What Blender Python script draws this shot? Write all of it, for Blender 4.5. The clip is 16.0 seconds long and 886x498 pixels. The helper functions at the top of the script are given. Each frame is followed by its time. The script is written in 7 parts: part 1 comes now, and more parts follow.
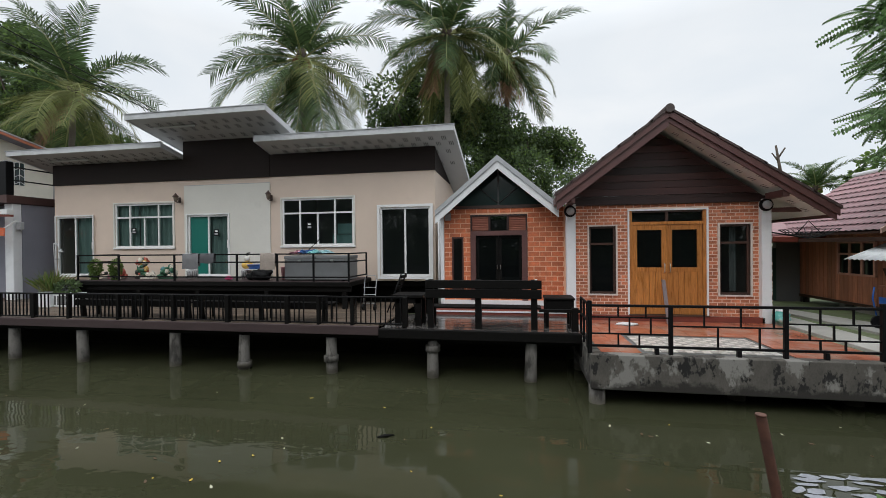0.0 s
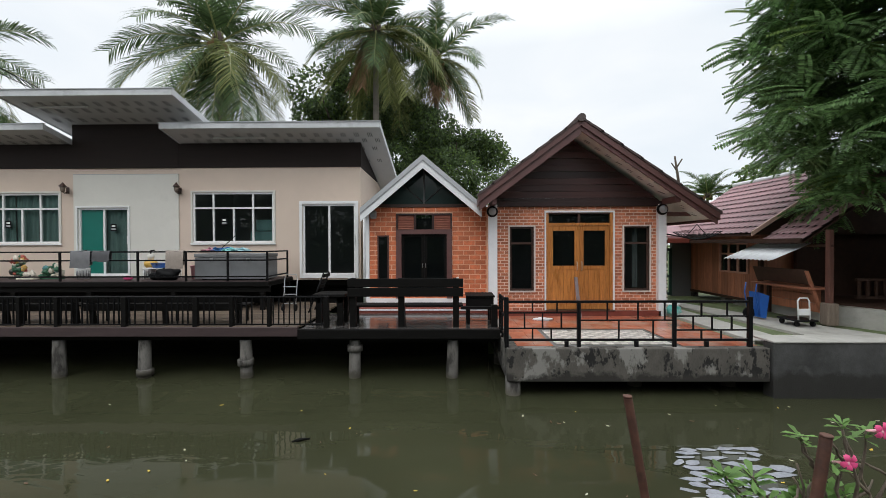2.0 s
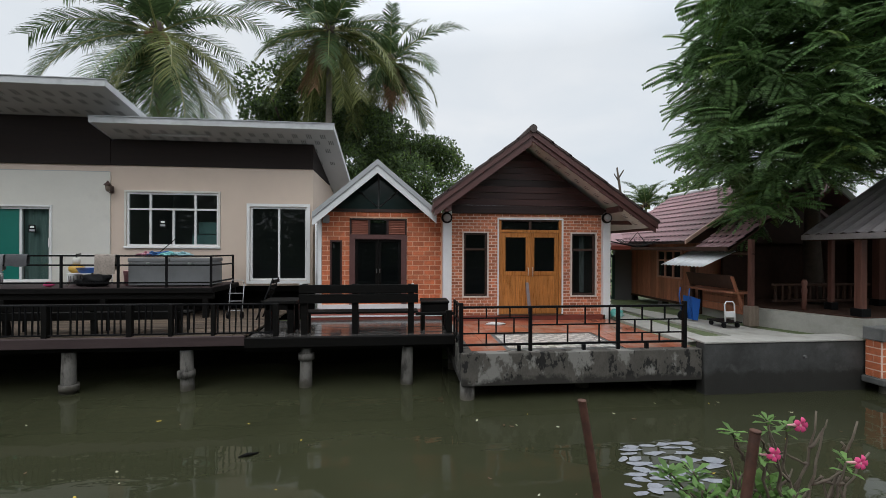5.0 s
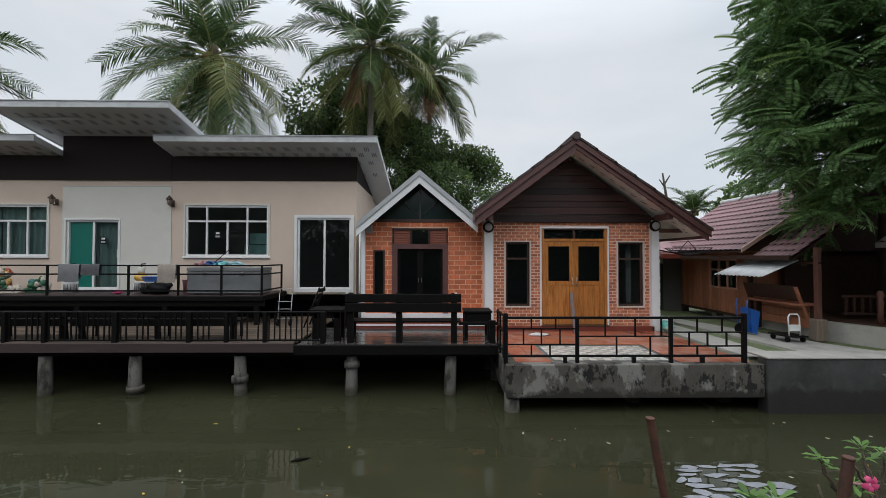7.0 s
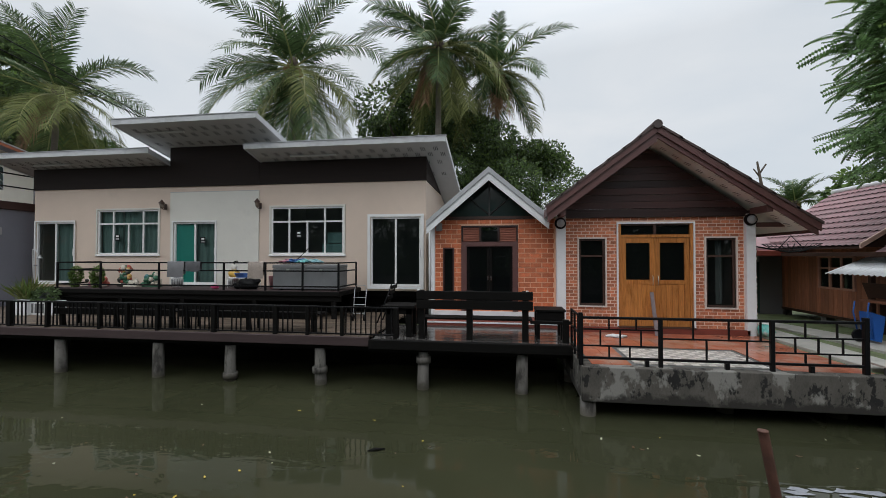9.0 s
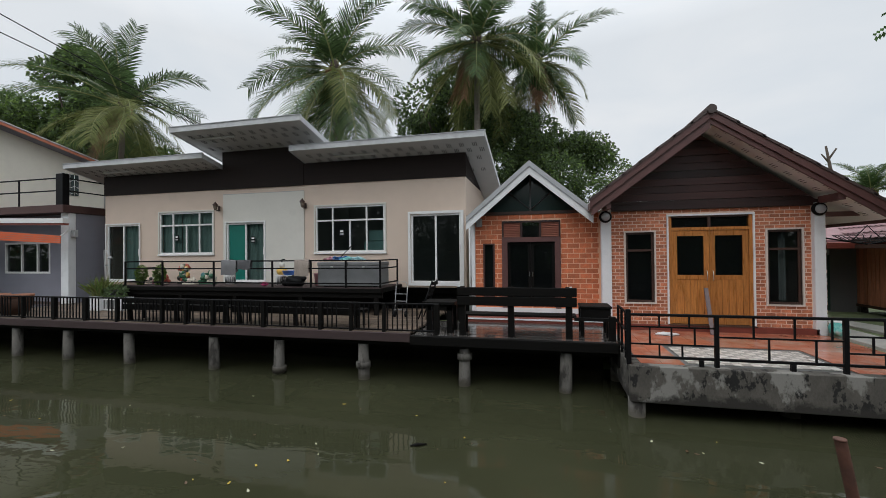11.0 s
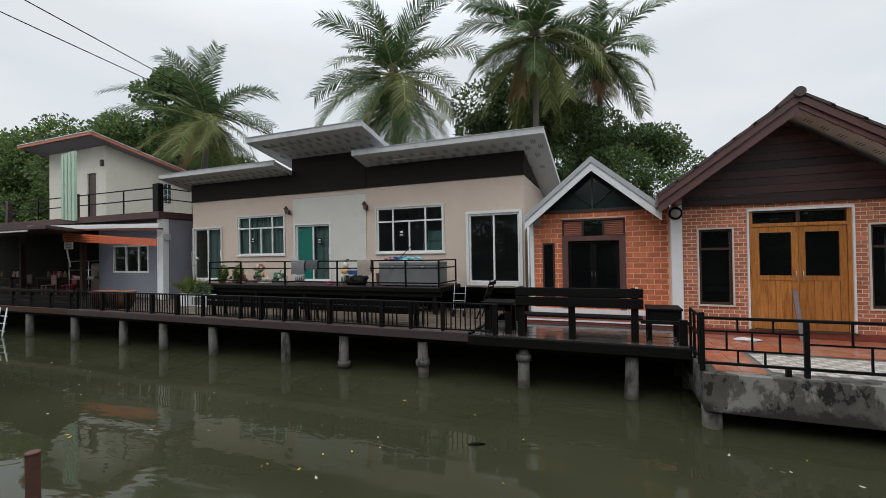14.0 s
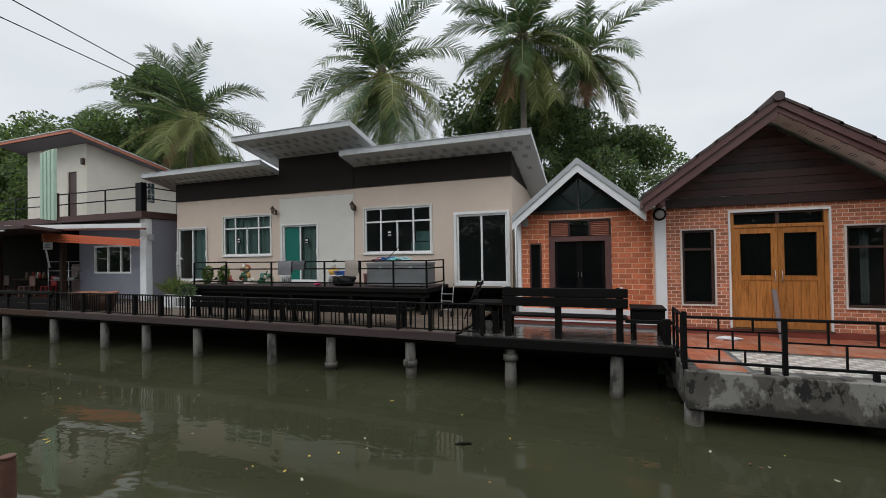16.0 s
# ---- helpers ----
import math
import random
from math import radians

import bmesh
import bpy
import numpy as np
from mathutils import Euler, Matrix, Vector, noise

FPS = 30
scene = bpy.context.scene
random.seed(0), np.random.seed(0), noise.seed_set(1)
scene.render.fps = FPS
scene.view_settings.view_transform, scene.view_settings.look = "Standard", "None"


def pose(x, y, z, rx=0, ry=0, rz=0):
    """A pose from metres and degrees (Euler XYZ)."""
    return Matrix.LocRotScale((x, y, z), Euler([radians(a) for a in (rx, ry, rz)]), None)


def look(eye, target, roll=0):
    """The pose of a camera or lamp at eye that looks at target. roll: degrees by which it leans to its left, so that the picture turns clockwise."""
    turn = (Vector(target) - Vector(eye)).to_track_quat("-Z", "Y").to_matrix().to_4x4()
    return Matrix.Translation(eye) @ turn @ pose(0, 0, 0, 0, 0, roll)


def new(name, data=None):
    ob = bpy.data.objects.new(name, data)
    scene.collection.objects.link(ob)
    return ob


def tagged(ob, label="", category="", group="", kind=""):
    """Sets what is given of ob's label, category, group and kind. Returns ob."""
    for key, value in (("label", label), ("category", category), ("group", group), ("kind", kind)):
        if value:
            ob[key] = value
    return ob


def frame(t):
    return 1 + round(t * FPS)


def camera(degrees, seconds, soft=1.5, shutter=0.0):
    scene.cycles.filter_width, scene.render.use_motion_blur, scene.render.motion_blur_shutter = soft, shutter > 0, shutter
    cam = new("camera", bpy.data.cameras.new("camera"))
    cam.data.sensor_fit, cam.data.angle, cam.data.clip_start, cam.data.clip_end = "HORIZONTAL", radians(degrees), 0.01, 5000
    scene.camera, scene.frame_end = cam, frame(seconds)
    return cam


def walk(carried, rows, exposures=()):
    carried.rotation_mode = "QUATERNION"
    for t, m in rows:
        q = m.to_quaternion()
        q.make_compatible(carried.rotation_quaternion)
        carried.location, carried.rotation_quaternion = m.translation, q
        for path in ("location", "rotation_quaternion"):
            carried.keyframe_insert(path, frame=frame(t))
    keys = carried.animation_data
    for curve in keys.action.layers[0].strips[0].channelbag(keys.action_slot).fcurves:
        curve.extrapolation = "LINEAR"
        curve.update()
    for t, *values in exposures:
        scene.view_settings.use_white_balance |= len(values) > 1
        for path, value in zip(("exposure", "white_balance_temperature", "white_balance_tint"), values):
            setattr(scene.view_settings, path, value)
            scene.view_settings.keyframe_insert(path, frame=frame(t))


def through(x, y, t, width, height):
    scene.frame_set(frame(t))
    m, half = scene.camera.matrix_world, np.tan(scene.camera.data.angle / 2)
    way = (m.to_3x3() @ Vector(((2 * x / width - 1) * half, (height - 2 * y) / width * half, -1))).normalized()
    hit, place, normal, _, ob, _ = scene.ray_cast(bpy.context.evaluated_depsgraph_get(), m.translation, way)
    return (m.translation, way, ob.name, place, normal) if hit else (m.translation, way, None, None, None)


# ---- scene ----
cam = camera(93.3, 16.0, soft=0.65)
PATH = [
    (0, (0.388, -0.552, 2.612), (0.041, 1.417, 2.599), -0.6),
    (0.5, (0.428, -0.564, 2.612), (0.128, 1.413, 2.598), -0.5),
    (1, (0.479, -0.581, 2.614), (0.259, 1.407, 2.598), -0.4),
    (1.5, (0.524, -0.574, 2.632), (0.404, 1.422, 2.609), -0.4),
    (2, (0.56, -0.561, 2.604), (0.535, 1.439, 2.583), -0.2),
    (2.5, (0.568, -0.565, 2.594), (0.621, 1.434, 2.572), -0.1),
    (3, (0.579, -0.557, 2.584), (0.692, 1.44, 2.565), 0.1),
    (3.5, (0.572, -0.566, 2.585), (0.739, 1.427, 2.572), 0.2),
    (6, (0.444, -0.588, 2.664), (0.648, 1.401, 2.681), 0.2),
    (6.5, (0.415, -0.595, 2.653), (0.543, 1.401, 2.684), 0.1),
    (7, (0.379, -0.585, 2.653), (0.406, 1.414, 2.694), 0.1),
    (7.5, (0.357, -0.585, 2.647), (0.274, 1.413, 2.695), 0.0),
    (8, (0.356, -0.555, 2.627), (0.179, 1.436, 2.68), 0.0),
    (8.5, (0.33, -0.557, 2.629), (0.09, 1.428, 2.673), -0.0),
    (9, (0.306, -0.554, 2.632), (0.017, 1.425, 2.665), 0.0),
    (11.5, (0.319, -0.501, 2.612), (-0.209, 1.428, 2.631), -0.7),
    (12, (0.338, -0.517, 2.617), (-0.24, 1.397, 2.636), -0.7),
    (12.5, (0.34, -0.53, 2.617), (-0.295, 1.367, 2.638), -0.7),
    (13, (0.349, -0.512, 2.622), (-0.34, 1.366, 2.645), -0.7),
    (13.5, (0.338, -0.516, 2.609), (-0.389, 1.347, 2.634), -0.8),
    (14, (0.345, -0.525, 2.619), (-0.402, 1.33, 2.641), -0.9),
    (14.5, (0.348, -0.514, 2.617), (-0.403, 1.34, 2.638), -0.9),
    (15, (0.351, -0.534, 2.631), (-0.389, 1.324, 2.652), -1.0),
    (15.5, (0.358, -0.536, 2.619), (-0.363, 1.33, 2.642), -0.9),
    (16, (0.375, -0.533, 2.62), (-0.322, 1.341, 2.643), -0.9),
]
walk(cam, [(t, look(eye, target, roll)) for t, eye, target, roll in PATH],
     exposures=[(0, 0.11, 6420, 10), (2.0, 0.25, 6450, 10), (3.5, 0.21, 6450, 10), (5.9, -0.11, 6300, 10), (9.0, -0.13, 6340, 10), (11.5, -0.06, 6400, 10), (16, -0.03, 6400, 10)])

# ---- world and light ----
world = bpy.data.worlds.new("overcast_sky")
scene.world = world
world.use_nodes = True


def sky_nodes():
    nt = world.node_tree
    nd, lk = nt.nodes, nt.links
    bg = nd["Background"]
    sky = nd.new("ShaderNodeTexSky")
    sky.sky_type, sky.sun_disc = "NISHITA", False
    sky.sun_elevation, sky.sun_rotation = radians(58), radians(160)
    dim = nd.new("ShaderNodeVectorMath")
    dim.operation = "SCALE"
    dim.inputs["Scale"].default_value = 0.1
    lk.new(sky.outputs["Color"], dim.inputs[0])
    co = nd.new("ShaderNodeTexCoord")
    sep = nd.new("ShaderNodeSeparateXYZ")
    lk.new(co.outputs["Generated"], sep.inputs[0])
    # an overcast dome: bright overhead, paler at the horizon
    up = nd.new("ShaderNodeMapRange")
    up.inputs["From Min"].default_value, up.inputs["From Max"].default_value = 0.42, 1.0
    up.inputs["To Min"].default_value, up.inputs["To Max"].default_value = 0.90, 2.4
    lk.new(sep.outputs["Z"], up.inputs["Value"])
    mp = nd.new("ShaderNodeMapping")
    mp.inputs["Scale"].default_value = (1.0, 1.0, 2.6)
    lk.new(co.outputs["Generated"], mp.inputs["Vector"])
    cl = nd.new("ShaderNodeTexNoise")
    cl.inputs["Scale"].default_value, cl.inputs["Detail"].default_value, cl.inputs["Roughness"].default_value = 2.4, 5.0, 0.5
    cl.inputs["Distortion"].default_value = 0.5
    lk.new(mp.outputs["Vector"], cl.inputs["Vector"])
    ramp = nd.new("ShaderNodeValToRGB")
    ramp.color_ramp.elements[0].position, ramp.color_ramp.elements[0].color = 0.32, (0.83, 0.885, 0.93, 1)
    ramp.color_ramp.elements[1].position, ramp.color_ramp.elements[1].color = 0.68, (0.97, 0.99, 1.0, 1)
    lk.new(cl.outputs["Fac"], ramp.inputs["Fac"])
    mul = nd.new("ShaderNodeVectorMath")
    mul.operation = "SCALE"
    lk.new(ramp.outputs["Color"], mul.inputs[0])
    lk.new(up.outputs["Result"], mul.inputs["Scale"])
    mix = nd.new("ShaderNodeMix")
    mix.data_type = "RGBA"
    mix.inputs["Factor"].default_value = 0.92
    lk.new(dim.outputs["Vector"], mix.inputs["A"])
    lk.new(mul.outputs["Vector"], mix.inputs["B"])
    lk.new(mix.outputs["Result"], bg.inputs["Color"])
    bg.inputs["Strength"].default_value = 1.0


sky_nodes()
sun_data = bpy.data.lights.new("sun", "SUN")
sun_data.energy, sun_data.angle, sun_data.color = 0.5, radians(25), (1.0, 0.97, 0.93)
sun = new("sun", sun_data)
sun.matrix_world = look((-6, -10, 22), (0, 8, 0))
scene.view_settings.exposure = 0.0

# ---- materials ----


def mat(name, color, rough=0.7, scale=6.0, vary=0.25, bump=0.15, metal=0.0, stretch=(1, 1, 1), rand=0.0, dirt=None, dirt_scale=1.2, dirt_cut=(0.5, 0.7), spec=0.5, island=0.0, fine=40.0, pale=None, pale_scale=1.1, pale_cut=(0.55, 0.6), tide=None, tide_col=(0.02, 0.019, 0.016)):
    """Two scales of variation, fine relief, and an optional second colour in patches."""
    m = bpy.data.materials.new(name)
    m.use_nodes = True
    nd, lk = m.node_tree.nodes, m.node_tree.links
    bs = nd["Principled BSDF"]
    bs.inputs["Roughness"].default_value = rough
    bs.inputs["Metallic"].default_value = metal
    bs.inputs["Specular IOR Level"].default_value = spec
    geo = nd.new("ShaderNodeNewGeometry")
    mp = nd.new("ShaderNodeMapping")
    mp.inputs["Scale"].default_value = stretch
    lk.new(geo.outputs["Position"], mp.inputs["Vector"])
    n1 = nd.new("ShaderNodeTexNoise")
    n1.inputs["Scale"].default_value, n1.inputs["Detail"].default_value, n1.inputs["Roughness"].default_value = scale, 6.0, 0.62
    lk.new(mp.outputs["Vector"], n1.inputs["Vector"])
    n2 = nd.new("ShaderNodeTexNoise")
    n2.inputs["Scale"].default_value, n2.inputs["Detail"].default_value = fine, 3.0
    lk.new(mp.outputs["Vector"], n2.inputs["Vector"])
    mixn = nd.new("ShaderNodeMath")
    mixn.operation = "MULTIPLY_ADD"
    lk.new(n2.outputs["Fac"], mixn.inputs[0])
    mixn.inputs[1].default_value = 0.4
    lk.new(n1.outputs["Fac"], mixn.inputs[2])
    val = nd.new("ShaderNodeMapRange")
    val.inputs["From Min"].default_value, val.inputs["From Max"].default_value = 0.35, 1.05
    val.inputs["To Min"].default_value, val.inputs["To Max"].default_value = 1.0 - vary, 1.0 + vary
    lk.new(mixn.outputs[0], val.inputs["Value"])
    last = val.outputs["Result"]
    for amount, node, out in ((rand, "ShaderNodeObjectInfo", "Random"), (island, "ShaderNodeNewGeometry", "Random Per Island")):
        if amount:
            oi = nd.new(node)
            rr = nd.new("ShaderNodeMapRange")
            rr.inputs["To Min"].default_value, rr.inputs["To Max"].default_value = 1.0 - amount, 1.0 + amount
            lk.new(oi.outputs[out], rr.inputs["Value"])
            mm = nd.new("ShaderNodeMath")
            mm.operation = "MULTIPLY"
            lk.new(last, mm.inputs[0])
            lk.new(rr.outputs["Result"], mm.inputs[1])
            last = mm.outputs[0]
    base = nd.new("ShaderNodeVectorMath")
    base.operation = "SCALE"
    base.inputs[0].default_value = color
    lk.new(last, base.inputs["Scale"])
    col = base.outputs["Vector"]
    if dirt:
        n3 = nd.new("ShaderNodeTexNoise")
        n3.inputs["Scale"].default_value, n3.inputs["Detail"].default_value, n3.inputs["Roughness"].default_value = dirt_scale, 8.0, 0.65
        lk.new(mp.outputs["Vector"], n3.inputs["Vector"])
        cut = nd.new("ShaderNodeMapRange")
        cut.inputs["From Min"].default_value, cut.inputs["From Max"].default_value = dirt_cut
        lk.new(n3.outputs["Fac"], cut.inputs["Value"])
        mx = nd.new("ShaderNodeMix")
        mx.data_type = "RGBA"
        lk.new(cut.outputs["Result"], mx.inputs["Factor"])
        lk.new(col, mx.inputs["A"])
        mx.inputs["B"].default_value = (*dirt, 1)
        col = mx.outputs["Result"]
    if pale:
        sh = nd.new("ShaderNodeVectorMath")
        sh.operation = "ADD"
        sh.inputs[1].default_value = (17.3, 5.1, 9.7)
        lk.new(mp.outputs["Vector"], sh.inputs[0])
        n4 = nd.new("ShaderNodeTexNoise")
        n4.inputs["Scale"].default_value, n4.inputs["Detail"].default_value, n4.inputs["Roughness"].default_value = pale_scale, 7.0, 0.6
        lk.new(sh.outputs["Vector"], n4.inputs["Vector"])
        cut2 = nd.new("ShaderNodeMapRange")
        cut2.inputs["From Min"].default_value, cut2.inputs["From Max"].default_value = pale_cut
        lk.new(n4.outputs["Fac"], cut2.inputs["Value"])
        mx2 = nd.new("ShaderNodeMix")
        mx2.data_type = "RGBA"
        lk.new(cut2.outputs["Result"], mx2.inputs["Factor"])
        lk.new(col, mx2.inputs["A"])
        mx2.inputs["B"].default_value = (*pale, 1)
        col = mx2.outputs["Result"]
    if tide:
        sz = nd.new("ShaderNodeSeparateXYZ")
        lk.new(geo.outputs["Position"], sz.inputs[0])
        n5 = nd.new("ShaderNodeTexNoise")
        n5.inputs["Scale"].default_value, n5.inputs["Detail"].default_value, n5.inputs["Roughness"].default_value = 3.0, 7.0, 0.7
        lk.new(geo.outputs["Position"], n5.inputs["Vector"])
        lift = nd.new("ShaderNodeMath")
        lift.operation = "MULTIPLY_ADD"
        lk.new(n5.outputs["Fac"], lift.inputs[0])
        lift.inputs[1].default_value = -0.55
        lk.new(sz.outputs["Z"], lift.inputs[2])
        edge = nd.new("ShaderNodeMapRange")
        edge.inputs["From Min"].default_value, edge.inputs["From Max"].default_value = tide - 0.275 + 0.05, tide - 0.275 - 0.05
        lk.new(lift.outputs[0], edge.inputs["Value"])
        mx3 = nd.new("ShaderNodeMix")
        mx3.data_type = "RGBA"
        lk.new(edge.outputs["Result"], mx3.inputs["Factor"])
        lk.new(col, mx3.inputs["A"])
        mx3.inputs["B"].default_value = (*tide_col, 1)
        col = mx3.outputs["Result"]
    lk.new(col, bs.inputs["Base Color"])
    if bump:
        bp = nd.new("ShaderNodeBump")
        bp.inputs["Strength"].default_value, bp.inputs["Distance"].default_value = bump, 0.02
        lk.new(mixn.outputs[0], bp.inputs["Height"])
        lk.new(bp.outputs["Normal"], bs.inputs["Normal"])
    rv = nd.new("ShaderNodeMapRange")
    rv.inputs["To Min"].default_value, rv.inputs["To Max"].default_value = max(0.02, rough - 0.12), min(1.0, rough + 0.12)
    lk.new(n1.outputs["Fac"], rv.inputs["Value"])
    lk.new(rv.outputs["Result"], bs.inputs["Roughness"])
    return m


def leaf_mat(name, color, vary=0.4, through=0.25):
    m = mat(name, color, rough=0.5, scale=1.5, vary=0.3, bump=0.0, island=vary, spec=0.25)
    nd, lk = m.node_tree.nodes, m.node_tree.links
    bs = nd["Principled BSDF"]
    tr = nd.new("ShaderNodeBsdfTranslucent")
    lk.new(bs.inputs["Base Color"].links[0].from_socket, tr.inputs["Color"])
    mx = nd.new("ShaderNodeMixShader")
    mx.inputs["Fac"].default_value = through
    lk.new(bs.outputs[0], mx.inputs[1])
    lk.new(tr.outputs[0], mx.inputs[2])
    lk.new(mx.outputs[0], nd["Material Output"].inputs["Surface"])
    return m


def glass_mat(name, tint):
    m = bpy.data.materials.new(name)
    m.use_nodes = True
    nd, lk = m.node_tree.nodes, m.node_tree.links
    nd.remove(nd["Principled BSDF"])
    tr, gl, fr, mx = (nd.new(k) for k in ("ShaderNodeBsdfTransparent", "ShaderNodeBsdfGlossy", "ShaderNodeFresnel", "ShaderNodeMixShader"))
    tr.inputs["Color"].default_value = (*tint, 1)
    gl.inputs["Roughness"].default_value = 0.02
    fr.inputs["IOR"].default_value = 1.5
    lk.new(fr.outputs[0], mx.inputs["Fac"])
    lk.new(tr.outputs[0], mx.inputs[1])
    lk.new(gl.outputs[0], mx.inputs[2])
    # a thin pale film stands in for reflections on the outer face
    sheen, film = nd.new("ShaderNodeBsdfDiffuse"), nd.new("ShaderNodeMixShader")
    sheen.inputs["Color"].default_value = (0.26, 0.33, 0.34, 1)
    film.inputs["Fac"].default_value = 0.015
    lk.new(mx.outputs[0], film.inputs[1])
    lk.new(sheen.outputs[0], film.inputs[2])
    lk.new(film.outputs[0], nd["Material Output"].inputs["Surface"])
    return m


def water_mat():
    m = bpy.data.materials.new("murky_canal_water")
    m.use_nodes = True
    nd, lk = m.node_tree.nodes, m.node_tree.links
    bs = nd["Principled BSDF"]
    bs.inputs["Roughness"].default_value = 0.03
    bs.inputs["IOR"].default_value = 1.33
    geo = nd.new("ShaderNodeNewGeometry")
    n = nd.new("ShaderNodeTexNoise")
    n.inputs["Scale"].default_value, n.inputs["Detail"].default_value = 0.35, 4.0
    lk.new(geo.outputs["Position"], n.inputs["Vector"])
    rp = nd.new("ShaderNodeValToRGB")
    rp.color_ramp.elements[0].position, rp.color_ramp.elements[0].color = 0.35, (0.033, 0.035, 0.0185, 1)
    rp.color_ramp.elements[1].position, rp.color_ramp.elements[1].color = 0.7, (0.046, 0.048, 0.026, 1)
    lk.new(n.outputs["Fac"], rp.inputs["Fac"])
    lk.new(rp.outputs["Color"], bs.inputs["Base Color"])
    mp = nd.new("ShaderNodeMapping")
    mp.inputs["Scale"].default_value = (1.0, 1.9, 1.0)
    mp.inputs["Rotation"].default_value = (0, 0, 0.25)
    lk.new(geo.outputs["Position"], mp.inputs["Vector"])
    w1 = nd.new("ShaderNodeTexNoise")
    w1.inputs["Scale"].default_value, w1.inputs["Detail"].default_value, w1.inputs["Distortion"].default_value = 1.35, 2.0, 0.6
    lk.new(mp.outputs["Vector"], w1.inputs["Vector"])
    w2 = nd.new("ShaderNodeTexNoise")
    w2.inputs["Scale"].default_value, w2.inputs["Detail"].default_value = 6.0, 1.0
    lk.new(mp.outputs["Vector"], w2.inputs["Vector"])
    ad = nd.new("ShaderNodeMath")
    ad.operation = "MULTIPLY_ADD"
    lk.new(w2.outputs["Fac"], ad.inputs[0])
    ad.inputs[1].default_value = 0.10
    lk.new(w1.outputs["Fac"], ad.inputs[2])
    bp = nd.new("ShaderNodeBump")
    bp.inputs["Strength"].default_value, bp.inputs["Distance"].default_value = 0.09, 0.05
    lk.new(ad.outputs[0], bp.inputs["Height"])
    lk.new(bp.outputs["Normal"], bs.inputs["Normal"])
    return m


WATER = water_mat()
CREAM = mat("cream_painted_render", (0.66, 0.535, 0.44), 0.75, 1.2, 0.07, 0.08, dirt=(0.48, 0.39, 0.32), dirt_scale=0.7, dirt_cut=(0.6, 0.95))
PALE = mat("pale_painted_render", (0.68, 0.66, 0.60), 0.75, 1.2, 0.07, 0.08, dirt=(0.5, 0.48, 0.43), dirt_scale=0.7, dirt_cut=(0.6, 0.95))
# grey lowered for the shade that awning and balcony throw on the wall
GREYWALL = mat("grey_lilac_render", (0.25, 0.25, 0.295), 0.8, 1.5, 0.1, 0.08)
CREAMWALL = mat("ivory_render", (0.74, 0.70, 0.61), 0.8, 1.5, 0.09, 0.06)
BROWN = mat("dark_brown_cladding", (0.020, 0.013, 0.011), 0.6, 3, 0.3, 0.1, stretch=(0.4, 1, 6), spec=0.18)
WHITE = mat("white_aluminium", (0.80, 0.80, 0.79), 0.4, 3, 0.05, 0.02)
WHITEPAINT = mat("white_painted_concrete", (0.78, 0.79, 0.80), 0.7, 3, 0.08, 0.08, dirt=(0.5, 0.51, 0.51), dirt_scale=1.5, dirt_cut=(0.55, 0.9))
FASCIAWHITE = mat("weathered_white_fascia", (0.56, 0.57, 0.58), 0.65, 3, 0.12, 0.08, dirt=(0.34, 0.34, 0.34), dirt_scale=2.2, dirt_cut=(0.5, 0.85))
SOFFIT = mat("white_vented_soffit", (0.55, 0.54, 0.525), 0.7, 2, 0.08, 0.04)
# white raised so light bounced up from the ground is in the colour
SOFFITWHITE = mat("bounce_lit_white_soffit", (0.84, 0.82, 0.78), 0.7, 2, 0.06, 0.04)
SOFFITDARK = mat("soffit_vent_shadow", (0.03, 0.03, 0.03), 0.8, 2, 0.1, 0.0)
GREYMETAL = mat("grey_roof_sheet", (0.42, 0.43, 0.44), 0.5, 3, 0.12, 0.05, metal=0.2)
# dark copy of the room plaster: the gloom of unlit rooms is its colour
DARK = mat("shade_dark_plaster", (0.126, 0.126, 0.126), 0.9, 2, 0.1, 0.0)
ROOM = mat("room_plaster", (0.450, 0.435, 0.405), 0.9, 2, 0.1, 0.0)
GLASS = glass_mat("dark_tinted_glass", (0.22, 0.26, 0.26))
GLASSCLEAR = glass_mat("clear_glass", (0.72, 0.78, 0.77))
GLASSMID = glass_mat("smoke_tinted_glass", (0.36, 0.42, 0.42))
GABLEGLASS = mat("teal_tinted_gable_glass", (0.018, 0.036, 0.036), 0.08, 2, 0.2, 0.0)
TEAL = mat("teal_door_film", (0.010, 0.16, 0.125), 0.35, 2, 0.1, 0.02)
CURTAIN = mat("grey_green_curtain_cloth", (0.19, 0.29, 0.27), 0.9, 3, 0.3, 0.2, stretch=(8, 1, 0.5))
BRICK = mat("orange_brown_brick", (0.50, 0.178, 0.092), 0.8, 9, 0.45, 0.35, rand=0.32)
BRICKBIG = mat("orange_clay_brick", (0.58, 0.165, 0.070), 0.75, 9, 0.35, 0.25, rand=0.2)
MORTAR = mat("pale_mortar", (0.80, 0.61, 0.50), 0.9, 12, 0.12, 0.2)
REDTRIM = mat("red_oxide_paint", (0.20, 0.045, 0.030), 0.5, 5, 0.25, 0.1)
MAROON = mat("maroon_board", (0.040, 0.015, 0.013), 0.5, 3, 0.55, 0.2, stretch=(0.5, 2, 8), rand=0.6)
BARGE = mat("maroon_barge_board", (0.120, 0.055, 0.050), 0.5, 3, 0.3, 0.12)
TEAK = mat("varnished_teak", (0.46, 0.185, 0.048), 0.3, 4, 0.55, 0.08, stretch=(9, 9, 0.8), rand=0.14, dirt=(0.28, 0.095, 0.026), dirt_scale=2.2, dirt_cut=(0.55, 0.8))
